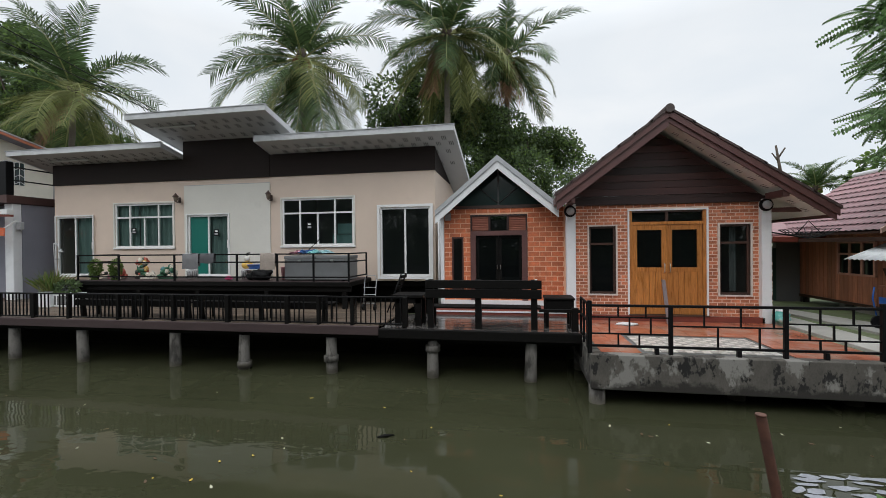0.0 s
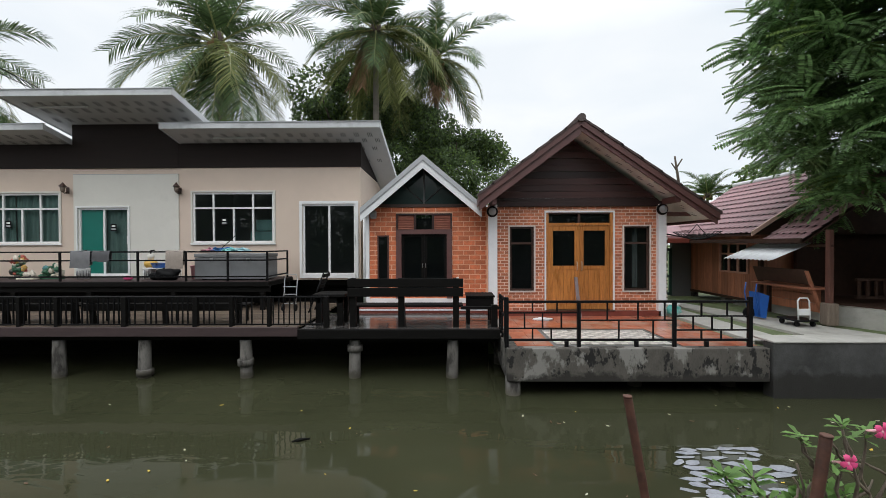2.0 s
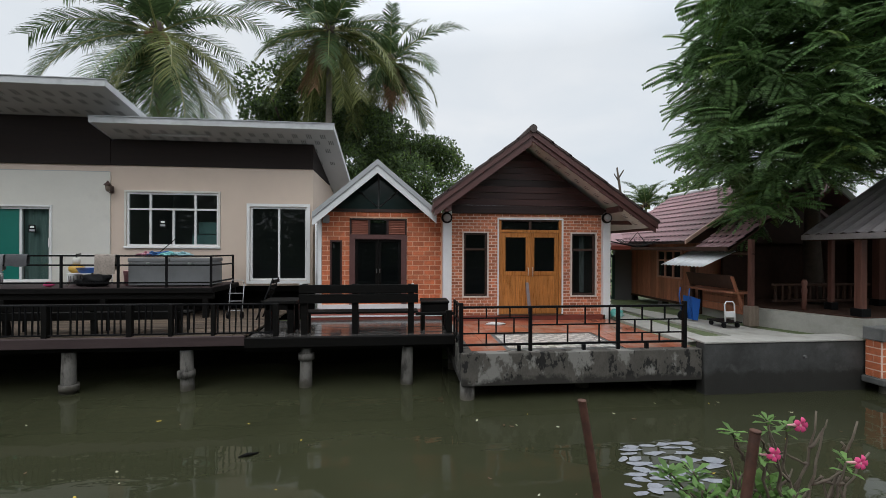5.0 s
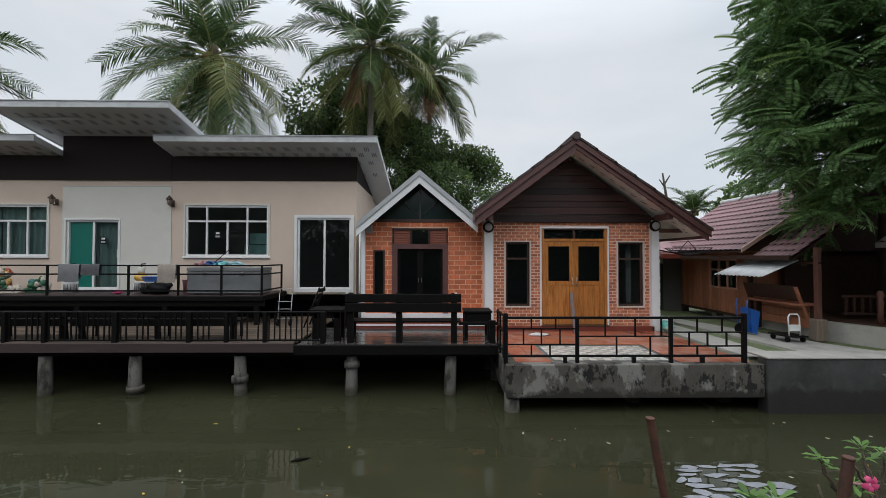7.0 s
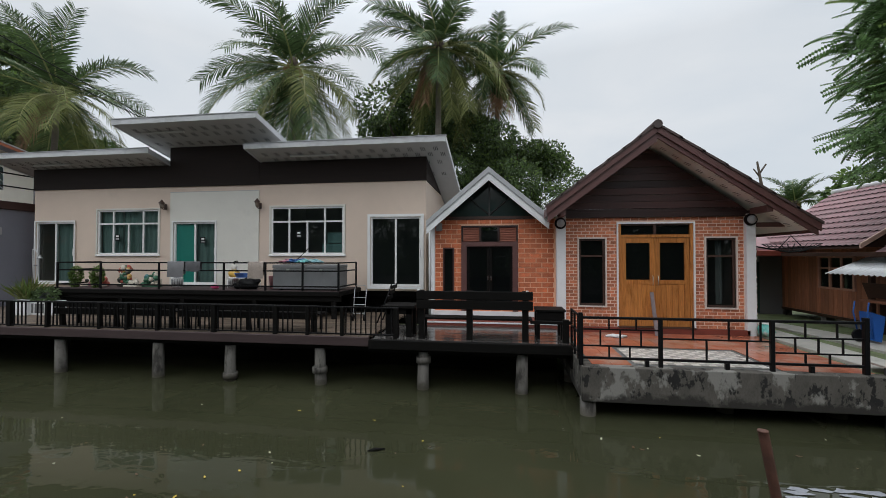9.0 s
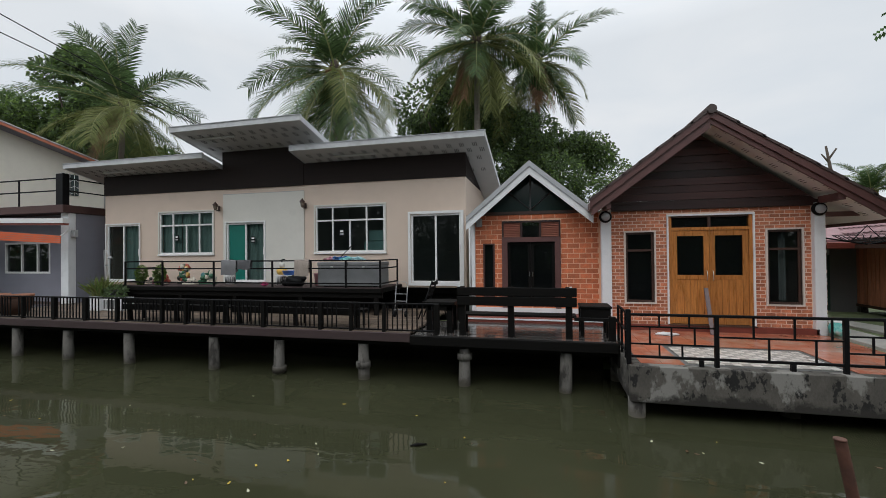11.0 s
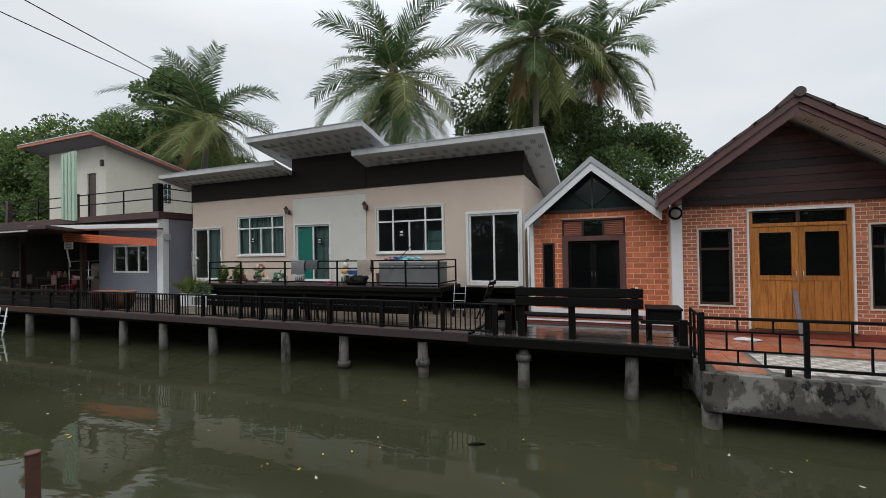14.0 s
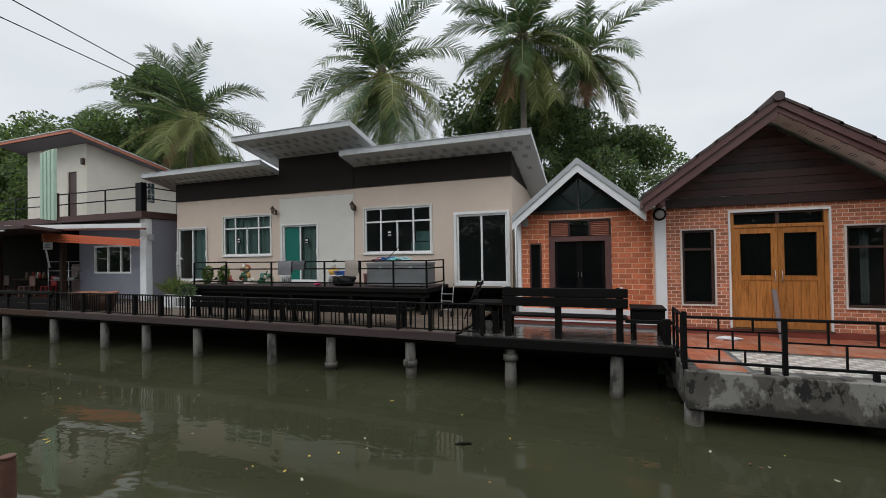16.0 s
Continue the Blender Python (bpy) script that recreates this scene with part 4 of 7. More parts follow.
def link_door():
    x0, x1, z0, z1 = G_OPEN[1]
    d = thing("door_5", ((x0 + x1) / 2, GY, z0), "dark glazed double door in maroon frame with louvred fanlight", "door", kind="structure")
    y = GY + 0.05
    tz = 2.88
    part("door_frame", B((x0, x0 + 0.14, y - 0.08, y + 0.05, z0 - 0.1, tz + 0.12), (x1 - 0.14, x1, y - 0.08, y + 0.05, z0 - 0.1, tz + 0.12), (x0 + 0.14, x1 - 0.14, y - 0.08, y + 0.05, tz, tz + 0.12)), BARGE, d, "maroon door frame")
    part("fanlight_frame", B((x0, x1, y - 0.06, y + 0.03, z1 - 0.04, z1), (x0, x0 + 0.04, y - 0.06, y + 0.03, tz + 0.12, z1 - 0.04), (x1 - 0.04, x1, y - 0.06, y + 0.03, tz + 0.12, z1 - 0.04), (x0 + 0.47, x0 + 0.52, y - 0.06, y + 0.03, tz + 0.12, z1 - 0.04), (x1 - 0.52, x1 - 0.47, y - 0.06, y + 0.03, tz + 0.12, z1 - 0.04)), MAROON, d)
    for a, b in ((x0 + 0.04, x0 + 0.47), (x1 - 0.47, x1 - 0.04)):
        lv = part("louvre", B((a, b, y + 0.02, y + 0.03, tz + 0.12, z1 - 0.04)), LOUVRE, d)
        for i in range(8):
            zz = tz + 0.14 + i * 0.045
            part("slat", prism(bmesh.new(), [(y - 0.04, zz), (y - 0.03, zz), (y + 0.015, zz + 0.035), (y + 0.005, zz + 0.035)], "x", a + 0.003, b - 0.003), LOUVRE, lv)
    glass(d, x0 + 0.52, x1 - 0.52, tz + 0.12, z1 - 0.04, y, GLASS)
    m = (x0 + x1) / 2
    for a, b in ((x0 + 0.14, m - 0.003), (m + 0.003, x1 - 0.14)):
        pane_frame(d, "door_leaf", a, b, z0 - 0.08, tz - 0.005, y, 0.07, 0.02, BLACKWOOD)
        glass(d, a + 0.06, b - 0.06, z0 - 0.02, tz - 0.07, y, GLASS)
        part("door_handle", RB((m - 0.05 if a < m - 0.3 else m + 0.03, m - 0.03 if a < m - 0.3 else m + 0.05, y - 0.06, y - 0.02, 2.0, 2.12), 0.005), CHROME, d)
    w = thing("window_5", (-1.14, GY, 1.45), "narrow dark slit window in maroon frame", "window", kind="structure")
    o = G_OPEN[0]
    pane_frame(w, "window_frame", o[0], o[1], o[2], o[3], y - 0.02, 0.04, 0.04, MAROON)
    glass(w, o[0] + 0.03, o[1] - 0.03, o[2] + 0.03, o[3] - 0.03, y, GLASS)


link_door()

# ---- terrace ----


def terrace():
    t = thing("terrace", (3.8, 8.2, 0.0), "raised concrete terrace with red tiles beside the canal", "terrace", kind="structure")
    part("slab", B((1.60, 6.0, 6.75, 9.9, 0.45, 0.795)), CONCRETE2, t)
    part("edge_beam", RB((1.56, 6.0, 6.55, 6.75, 0.26, 0.83), 0.012), CONCRETE, t, "stained concrete edge beam with peeling paint")
    part("edge_beam", RB((1.56, 1.76, 6.755, 9.9, 0.26, 0.83), 0.012), CONCRETE, t, "stained concrete edge beam with peeling paint")
    for x, y in ((1.68, 6.72), (1.68, 8.6), (4.0, 7.2), (5.7, 7.2)):
        part("pile", T([(x, y, -0.8), (x, y, 0.3)], 0.13, 14), PILE, t)
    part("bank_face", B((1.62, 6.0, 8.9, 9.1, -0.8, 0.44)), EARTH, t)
    return t


terr = terrace()


def iron_railing():
    r = thing("railing", (3.7, 6.68, 0.83), "black iron terrace railing with offset brick pattern", "railing")
    y, zt = 6.68, 1.63
    xs = [1.565, 2.81, 4.45, 5.74]
    for i, x in enumerate(xs):
        w = 0.035 if i in (0, 3) else 0.03
        part("post", RB((x - w, x + w, y - w, y + w, 0.82, zt + (0.06 if i in (0, 3) else 0.0)), 0.006), BLACKIRON, r)
    part("top_rail", RB((xs[0], xs[-1], y - 0.025, y + 0.025, zt - 0.04, zt), 0.005), BLACKIRON, r)
    part("bottom_rail", RB((xs[0], xs[-1], y - 0.02, y + 0.02, 0.93, 0.97), 0.005), BLACKIRON, r)
    for x in (2.6, 3.8, 5.0):
        part("foot", RB((x - 0.03, x + 0.03, y - 0.03, y + 0.03, 0.81, 0.93), 0.004), BLACKIRON, r)
    for a, b, lv in ((xs[0], xs[1], (1.42, 1.15)), (xs[1], xs[2], (1.29, 1.29)), (xs[2], xs[3], (1.36, 1.12))):
        w = b - a
        l1, l2 = lv
        bars = sorted({l1, l2})
        for q in bars:
            part("bar", B((a + 0.03, b - 0.03, y - 0.012, y + 0.012, q - 0.012, q + 0.012)), BLACKIRON, r)
        for f in (0.3, 0.62, 0.9) if len(bars) == 1 else (0.36, 0.7):
            x = a + w * f
            part("bar", B((x - 0.012, x + 0.012, y - 0.011, y + 0.011, bars[-1] + 0.012, zt - 0.04)), BLACKIRON, r)
        if len(bars) == 2:
            for f in (0.25, 0.5, 0.76):
                x = a + w * f
                part("bar", B((x - 0.012, x + 0.012, y - 0.011, y + 0.011, bars[0] + 0.012, bars[1] - 0.012)), BLACKIRON, r)
        for f in (0.36, 0.62) if len(bars) == 2 else (0.42, 0.78):
            x = a + w * f
            part("bar", B((x - 0.012, x + 0.012, y - 0.011, y + 0.011, 0.97, bars[0] - 0.012)), BLACKIRON, r)
    s = thing("railing", (1.6, 7.2, 0.83), "short black iron side railing of the terrace", "railing")
    for yy in (7.05, 7.45, 7.8):
        part("post", RB((1.57, 1.61, yy - 0.02, yy + 0.02, 0.82, 1.62), 0.005), BLACKIRON, s)
    for q in (1.60, 1.30, 0.95):
        part("rail", B((1.575, 1.605, 6.73, 7.8, q - 0.015, q + 0.015)), BLACKIRON, s)


iron_railing()

# ---- timber deck along the water ----
PILES = [-18.53, -15.9, -13.44, -11.65, -9.68, -7.18, -5.46, -3.45, -1.28, 0.65]


def deck():
    d = thing("deck", (-8, 8.5, 0.0), "long weathered timber deck on concrete piles over the canal", "deck", kind="structure")
    part("fascia", RB((-15.9, -2.35, 7.43, 7.5, 0.84, 1.02), 0.008), FASCIA, d, "brown painted fascia board")
    # darker copy of the fascia carries the shade at the neighbour's end
    part("fascia", RB((-30.0, -15.91, 7.43, 7.5, 0.84, 1.02), 0.008), DARKWOOD, d, "fascia board darkened for the shade at this end")
    part("fascia", RB((-2.34, 1.54, 7.40, 7.5, 0.80, 0.98), 0.008), BLACKWOOD, d, "black timber fascia board")
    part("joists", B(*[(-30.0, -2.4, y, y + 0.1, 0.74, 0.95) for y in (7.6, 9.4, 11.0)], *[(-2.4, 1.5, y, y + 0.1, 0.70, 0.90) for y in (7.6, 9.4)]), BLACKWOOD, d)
    # beams blackened so under-deck shade is in their colour
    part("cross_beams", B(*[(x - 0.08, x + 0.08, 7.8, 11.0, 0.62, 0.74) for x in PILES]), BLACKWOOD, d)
    part("edge_strip", B((1.525, 1.556, 7.45, 9.9, 0.55, 0.96)), BLACKWOOD, d, "black strip closing the gap to the terrace")
    # lining darkened to hold the shade under the deck
    part("bank_board", B((-30, 1.5, 9.35, 9.4, -0.4, 0.70)), EARTH, d, "bank lining with the under-deck shade in its colour")
    return d


the_deck = deck()


def concrete_pile(x, style):
    p = thing("pile", (x, 7.64, 0.0), "weathered round concrete pile standing in the canal", "pile", "piles under the deck")
    lean = 0.04 * math.sin(x * 7)
    part("shaft", T([(x + lean, 7.64, -0.8), (x + lean * 0.5, 7.64, 0.1), (x, 7.64, 0.74)], [0.118, 0.118, 0.108], 16), PILE, p)
    if style:
        z = {1: 0.52, 2: 0.04, 3: 0.24}[style]
        part("collar", T([(x, 7.64, z), (x, 7.64, z + 0.12)], [0.15, 0.15], 16), PILE, p, "wider concrete collar")
    return p


for x, st in zip(PILES, (0, 0, 0, 0, 0, 0, 2, 3, 1, 0)):
    concrete_pile(x, st)

# ---- deck furniture: fence, bench, platform ----


def deck_fence():
    f = thing("fence", (-9, 7.55, 1.0), "low black slatted fence along the deck edge", "fence")
    y = 7.56
    x0, x1 = -15.7, -1.78
    part("top_rail", RB((x0, x1, y - 0.02, y + 0.02, 1.575, 1.61), 0.005), BLACKIRON, f)
    part("bottom_rail", RB((x0, x1, y - 0.015, y + 0.015, 1.04, 1.07), 0.005), BLACKIRON, f)
    rng = random.Random(4)
    posts = [-15.6, -14.3, -13.1, -12.0, -10.95, -9.94, -8.58, -7.89, -7.14, -5.8, -4.39, -3.68, -2.94, -1.82]
    for x in posts:
        w = rng.choice((0.036, 0.048))
        part("post", RB((x - w, x + w, y - 0.045, y + 0.045, 1.0, 1.60), 0.006), BLACKWOOD, f)
    sl = None
    x = x0 + 0.13
    while x < x1 + 0.01:
        if min(abs(x - p) for p in posts) > 0.075 and rng.random() > 0.07:
            if sl is None:
                sl = mesh_of("slat", B((-0.011, 0.011, -0.011, 0.011, 0, 0.51)), BLACKIRON)
            o = new("slat", sl)
            o.parent = f
            o.location = Vector((x, y, 1.067)) - origin(f)
            o.rotation_euler = (0, rng.uniform(-0.02, 0.02), 0)
        x += 0.105
    return f


deck_fence()


def slat_bench():
    b = thing("bench", (-0.3, 7.8, 0.98), "long black timber bench with slatted back facing the houses", "bench")
    for z0, z1 in ((1.775, 1.94), (1.585, 1.76)):
        part("back_slat", RB((-1.42, 0.85, 7.60, 7.64, z0, z1), 0.008), BLACKWOOD, b)
    for x in (-1.34, -0.38, 0.70):
        part("post", prism(bmesh.new(), [(7.64, 1.95), (7.71, 1.95), (7.78, 0.98), (7.66, 0.98)], "x", x - 0.05, x + 0.07), BLACKWOOD, b)
        part("leg", RB((x - 0.04, x + 0.05, 8.02, 8.10, 0.98, 1.36), 0.006), BLACKWOOD, b)
    for y in (7.74, 7.88, 8.02):
        part("seat_slat", RB((-1.42, 0.85, y, y + 0.12, 1.36, 1.40), 0.006), BLACKWOOD, b)
    for x in (-1.41, 0.72):
        part("bolt_cap", RB((x, x + 0.05, 7.605, 7.645, 1.945, 1.965), 0.004), WHITEPAINT, b, "pale end cap")
    s = thing("bench", (1.2, 8.1, 0.98), "short black timber box bench beside the terrace", "bench")
    part("seat", RB((0.92, 1.50, 7.9, 8.5, 1.53, 1.57), 0.006), BLACKWOOD, s)
    part("apron", RB((0.94, 1.48, 7.93, 7.97, 1.33, 1.525), 0.005), BLACKWOOD, s)
    part("rail", RB((0.80, 1.55, 7.62, 7.68, 1.33, 1.39), 0.005), BLACKWOOD, s)
    for x in (0.97, 1.44):
        for y in (7.98, 8.44):
            part("leg", RB((x - 0.035, x + 0.035, y - 0.035, y + 0.035, 0.98, 1.53), 0.005), BLACKWOOD, s)
    part("end_post", RB((1.40, 1.52, 7.60, 7.70, 0.98, 1.42), 0.006), BLACKWOOD, s)
    t = thing("table", (-1.85, 8.0, 0.98), "small black timber side table on the deck", "table")
    part("tabletop", RB((-2.15, -1.50, 7.75, 8.35, 1.56, 1.62), 0.006), BLACKWOOD, t)
    part("apron", RB((-2.08, -1.56, 7.80, 7.84, 1.44, 1.555), 0.005), BLACKWOOD, t)
    for x, y in ((-2.05, 7.85), (-1.62, 7.85), (-2.05, 8.25), (-1.62, 8.25)):
        part("leg", RB((x - 0.06, x + 0.06, y - 0.05, y + 0.05, 0.98, 1.555), 0.006), BLACKWOOD, t)


slat_bench()


def long_bench():
    """The row of old benches with their backs to the water."""
    for x0, x1 in ((-9.95, -6.85), (-6.75, -3.55)):
        b = thing("bench", ((x0 + x1) / 2, 7.9, 1.02), "long blackened timber bench with its boarded back to the canal", "bench", "long benches behind the fence")
        for z0, z1 in ((1.30, 1.445), (1.465, 1.60)):
            part("back_slat", RB((x0, x1, 7.70, 7.735, z0, z1), 0.007), BLACKWOOD, b)
        for k in range(3):
            x = x0 + 0.12 + k * (x1 - x0 - 0.24) / 2
            part("post", prism(bmesh.new(), [(7.737, 1.59), (7.80, 1.59), (7.86, 1.02), (7.755, 1.02)], "x", x - 0.035, x + 0.035), BLACKWOOD, b)
            part("leg", RB((x - 0.025, x + 0.025, 8.14, 8.19, 1.02, 1.37), 0.006), BLACKWOOD, b)
        for y in (7.83, 7.96, 8.09):
            part("seat_slat", RB((x0, x1, y, y + 0.115, 1.372, 1.41), 0.006), BLACKWOOD, b)


long_bench()


def platform():
    p = thing("platform", (-8, 10.3, 1.0), "raised black steel platform with tiled floor against the house", "platform")
    x0, x1, y0, y1 = -12.25, -3.82, 9.55, 11.17
    part("floor_slab", RB((x0, x1, y0, y1, 1.60, 1.715), 0.008), BLACKWOOD, p)
    part("floor_finish", B((x0 + 0.02, x1 - 0.02, y0 + 0.02, y1 - 0.01, 1.716, 1.728)), FASCIA, p)
    for y in (9.62, 10.9):
        part("beam", RB((x0, x1, y, y + 0.08, 1.46, 1.598), 0.006), BLACKWOOD, p)
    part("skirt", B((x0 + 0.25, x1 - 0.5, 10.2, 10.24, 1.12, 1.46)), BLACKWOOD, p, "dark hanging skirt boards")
    for x in (-12.1, -10.2, -8.3, -6.2, -4.0):
        for y in (9.66, 10.94):
            part("leg", RB((x - 0.06, x + 0.06, y - 0.05, y + 0.05, 1.0, 1.46), 0.006), BLACKWOOD, p)
    r = thing("railing", (-8, 9.6, 1.72), "black square-tube railing round the platform", "railing")
    yy = y0 + 0.04
    xs = [-12.2, -10.8, -8.98, -7.05, -5.86, -4.83, -3.86]
    for x in xs:
        part("post", RB((x - 0.022, x + 0.022, yy - 0.022, yy + 0.022, 1.728, 2.46), 0.004), BLACKIRON, r)
    for z in (2.45, 2.24, 1.84):
        part("rail", B((xs[0], xs[-1], yy - 0.016, yy + 0.016, z - 0.018, z + 0.018)), BLACKIRON, r)
        part("rail", B((xs[-1] - 0.016, xs[-1] + 0.016, yy + 0.02, y1 - 0.3, z - 0.018, z + 0.018)), BLACKIRON, r)
        part("rail", B((xs[0] - 0.016, xs[0] + 0.016, yy + 0.02, y1 - 0.3, z - 0.018, z + 0.018)), BLACKIRON, r)
    for x in (xs[0], xs[-1]):
        part("post", RB((x - 0.022, x + 0.022, y1 - 0.32, y1 - 0.28, 1.728, 2.46), 0.004), BLACKIRON, r)


platform()


def freezer():
    f = thing("chest_freezer", (-4.9, 10.15, 1.73), "grey two-lid chest freezer standing behind the railing", "freezer")
    part("body", RB((-5.78, -3.98, 9.80, 10.5, 1.76, 2.30), 0.02, 2), FREEZER, f)
    for a, b in ((-5.79, -4.89), (-4.87, -3.97)):
        lid = part("lid", RB((a, b, 9.79, 10.51, 2.305, 2.40), 0.02, 2), FREEZER, f, "grey lid")
        part("latch", RB(((a + b) / 2 - 0.04, (a + b) / 2 + 0.04, 9.765, 9.79, 2.22, 2.29), 0.006), CHROME, lid, "small steel latch")
    for x in (-5.6, -4.15):
        part("foot", RB((x - 0.05, x + 0.05, 9.9, 10.4, 1.728, 1.765), 0.005), BLACKIRON, f)
    c = thing("laundry_pile", (-5.2, 10.15, 2.40), "blue and teal cloths and tools heaped on the freezer", "laundry")
    rng = random.Random(2)
    for k, (col, x) in enumerate((((0.10, 0.22, 0.45), -5.35), ((0.25, 0.55, 0.55), -5.05), ((0.55, 0.30, 0.35), -5.5), ((0.35, 0.55, 0.58), -4.75))):
        bm = bmesh.new()
        bmesh.ops.create_icosphere(bm, subdivisions=3, radius=1.0)
        for v in bm.verts:
            n = noise.noise(v.co * 2.2 + Vector((k * 5, 0, 0)))
            v.co = Vector((v.co.x * 0.20, v.co.y * 0.2, max(v.co.z, -0.2) * 0.10 + 0.02)) * (1 + 0.45 * n) + Vector((x, 10.1 + rng.uniform(-0.1, 0.1), 2.425))
        part("cloth", bm, mat("crumpled_cloth", col, 0.9, 6, 0.3, 0.3), c)
    part("stick", T([(-5.3, 10.0, 2.44), (-4.95, 10.2, 2.85)], 0.012, 6), BLACKIRON, c)
    part("stick", T([(-5.6, 10.1, 2.46), (-5.0, 10.0, 2.56)], 0.012, 6), BLUE, c)


freezer()


def towel(x0, x1, z, drop, material, label):
    bm = bmesh.new()
    y = 9.59
    n = 10
    prof = [(y - 0.03, z - drop), (y - 0.03, z - drop * 0.5), (y - 0.028, z), (y, z + 0.03), (y + 0.028, z), (y + 0.03, z - drop * 0.8)]
    cols = []
    for i in range(n + 1):
        x = x0 + (x1 - x0) * i / n
        cols.append([bm.verts.new((x + 0.012 * math.sin(k + i), py + 0.01 * math.sin(i * 1.1 + k) * (k != 3), pz + 0.01 * math.sin(i * 0.8) * (k == 0))) for k, (py, pz) in enumerate(prof)])
    for a, b in zip(cols, cols[1:]):
        for k in range(len(prof) - 1):
            bm.faces.new((a[k], b[k], b[k + 1], a[k + 1])).smooth = True
    return solo("towel", bm, material, label, "towel", "towels over the railing")


towel(-8.72, -8.20, 2.455, 0.40, mat("grey_towel", (0.17, 0.17, 0.175), 0.95, 8, 0.2, 0.4), "grey towel hung over the platform railing")
towel(-8.18, -7.72, 2.455, 0.24, mat("dark_grey_towel", (0.09, 0.09, 0.095), 0.95, 8, 0.2, 0.4), "folded dark grey towel hung over the railing")
towel(-6.36, -5.90, 2.455, 0.42, mat("beige_bath_mat", (0.33, 0.28, 0.24), 0.95, 30, 0.5, 0.6), "beige bath mat hung over the platform railing")


def blob(c, s, seed, rough=0.35, sub=3):
    bm = bmesh.new()
    bmesh.ops.create_icosphere(bm, subdivisions=sub, radius=1.0)
    for v in bm.verts:
        n = noise.noise(v.co * 1.9 + Vector((seed * 7.3, 1, 2)))
        v.co = Vector(c) + Vector((v.co.x * s[0], v.co.y * s[1], v.co.z * s[2])) * (1 + rough * n)
    for f in bm.faces:
        f.smooth = True
    return bm


def leaves_on(bm, c, s, n, size, rng, mi=0):
    """Small bent leaves strewn over an egg-shaped volume."""
    for _ in range(n):
        d = Vector((rng.gauss(0, 1), rng.gauss(0, 1), rng.gauss(0, 1))).normalized()
        p = Vector(c) + Vector((d.x * s[0], d.y * s[1], d.z * s[2])) * rng.uniform(0.55, 1.05)
        leaf(bm, p, (d + Vector((rng.uniform(-0.7, 0.7), rng.uniform(-0.7, 0.7), rng.uniform(-0.5, 0.5)))).normalized(), size * rng.uniform(0.7, 1.3), rng, mi)


def leaf(bm, p, d, ln, rng, mi=0, w=0.32):
    side = d.cross(Vector((rng.uniform(-1, 1), rng.uniform(-1, 1), rng.uniform(-1, 1)))).normalized()
    a = bm.verts.new(p)
    b, c = bm.verts.new(p + d * ln * 0.5 + side * ln * w), bm.verts.new(p + d * ln * 0.5 - side * ln * w)
    e = bm.verts.new(p + d * ln - Vector((0, 0, ln * 0.15)))
    f = bm.faces.new((a, b, e, c))
    f.material_index = mi


def potted_bush(x, y, z):
    rng = random.Random(int(x * 10))
    t = thing("potted_plant", (x, y, z), "bushy bright green plant in a small pot", "potted plant", "potted bushes on the platform")
    part("pot", lathe(bmesh.new(), (x, y, z), [(0.07, 0.0), (0.10, 0.12), (0.11, 0.14)], 14), BLACKIRON, t)
    bm = bmesh.new()
    leaves_on(bm, (x, y, z + 0.36), (0.15, 0.15, 0.24), 1100, 0.05, rng)
    leaves_on(bm, (x + 0.03, y - 0.08, z + 0.16), (0.09, 0.09, 0.2), 400, 0.045, rng)
    part("foliage", bm, LEAFB, t)


potted_bush(-11.95, 9.9, 1.728)
potted_bush(-11.25, 9.9, 1.728)


def ornament(x, y, z, h, w, cols, label):
    t = thing("garden_ornament", (x, y, z), label, "ornament", "painted ornaments on the platform")
    rng = random.Random(int(x * 100))
    mats = [mat("painted_plaster", c, 0.5, 12, 0.5, 0.1) for c in cols]
    part("base", RB((x - w * 0.9, x + w * 0.9, y - 0.1, y + 0.1, z, z + 0.05), 0.012), mats[0], t)
    n = int(60 * h / 0.5)
    for k in range(n):
        f = k / n
        r = rng.uniform(0.035, 0.075)
        dx = rng.uniform(-1, 1) * w * (1 - 0.45 * f)
        part("moulding", blob((x + dx, y + rng.uniform(-0.07, 0.07), z + 0.05 + h * f * 0.92), (r, r * 0.9, r * rng.uniform(0.8, 1.5)), k + x, 0.5, 2), rng.choice(mats), t)


part("cloth", blob((2.78, 9.35, 0.83), (0.22, 0.12, 0.035), 12, 0.6), WHITEPAINT, fc)
GRN, YEL, RED_, CRM, DRK = (0.04, 0.13, 0.07), (0.60, 0.36, 0.10), (0.42, 0.09, 0.06), (0.60, 0.54, 0.45), (0.05, 0.05, 0.04)
ornament(-10.85, 10.4, 1.728, 0.58, 0.20, [DRK, GRN, CRM, YEL, GRN, RED_], "green and cream painted plaster garden ornament")
ornament(-9.95, 10.4, 1.728, 0.34, 0.30, [GRN, GRN, CRM, (0.06, 0.2, 0.2), CRM], "low green and white plaster garden ornament")
ornament(-11.55, 10.3, 1.728, 0.20, 0.16, [CRM, RED_, RED_], "small red and white plaster ornament")
ornament(-10.4, 10.2, 1.728, 0.12, 0.25, [CRM, DRK, CRM], "row of pale stones along the platform edge")
ornament(-12.0, 10.4, 1.728, 0.14, 0.20, [CRM, DRK, (0.4, 0.14, 0.18)], "pale stones and small pots")


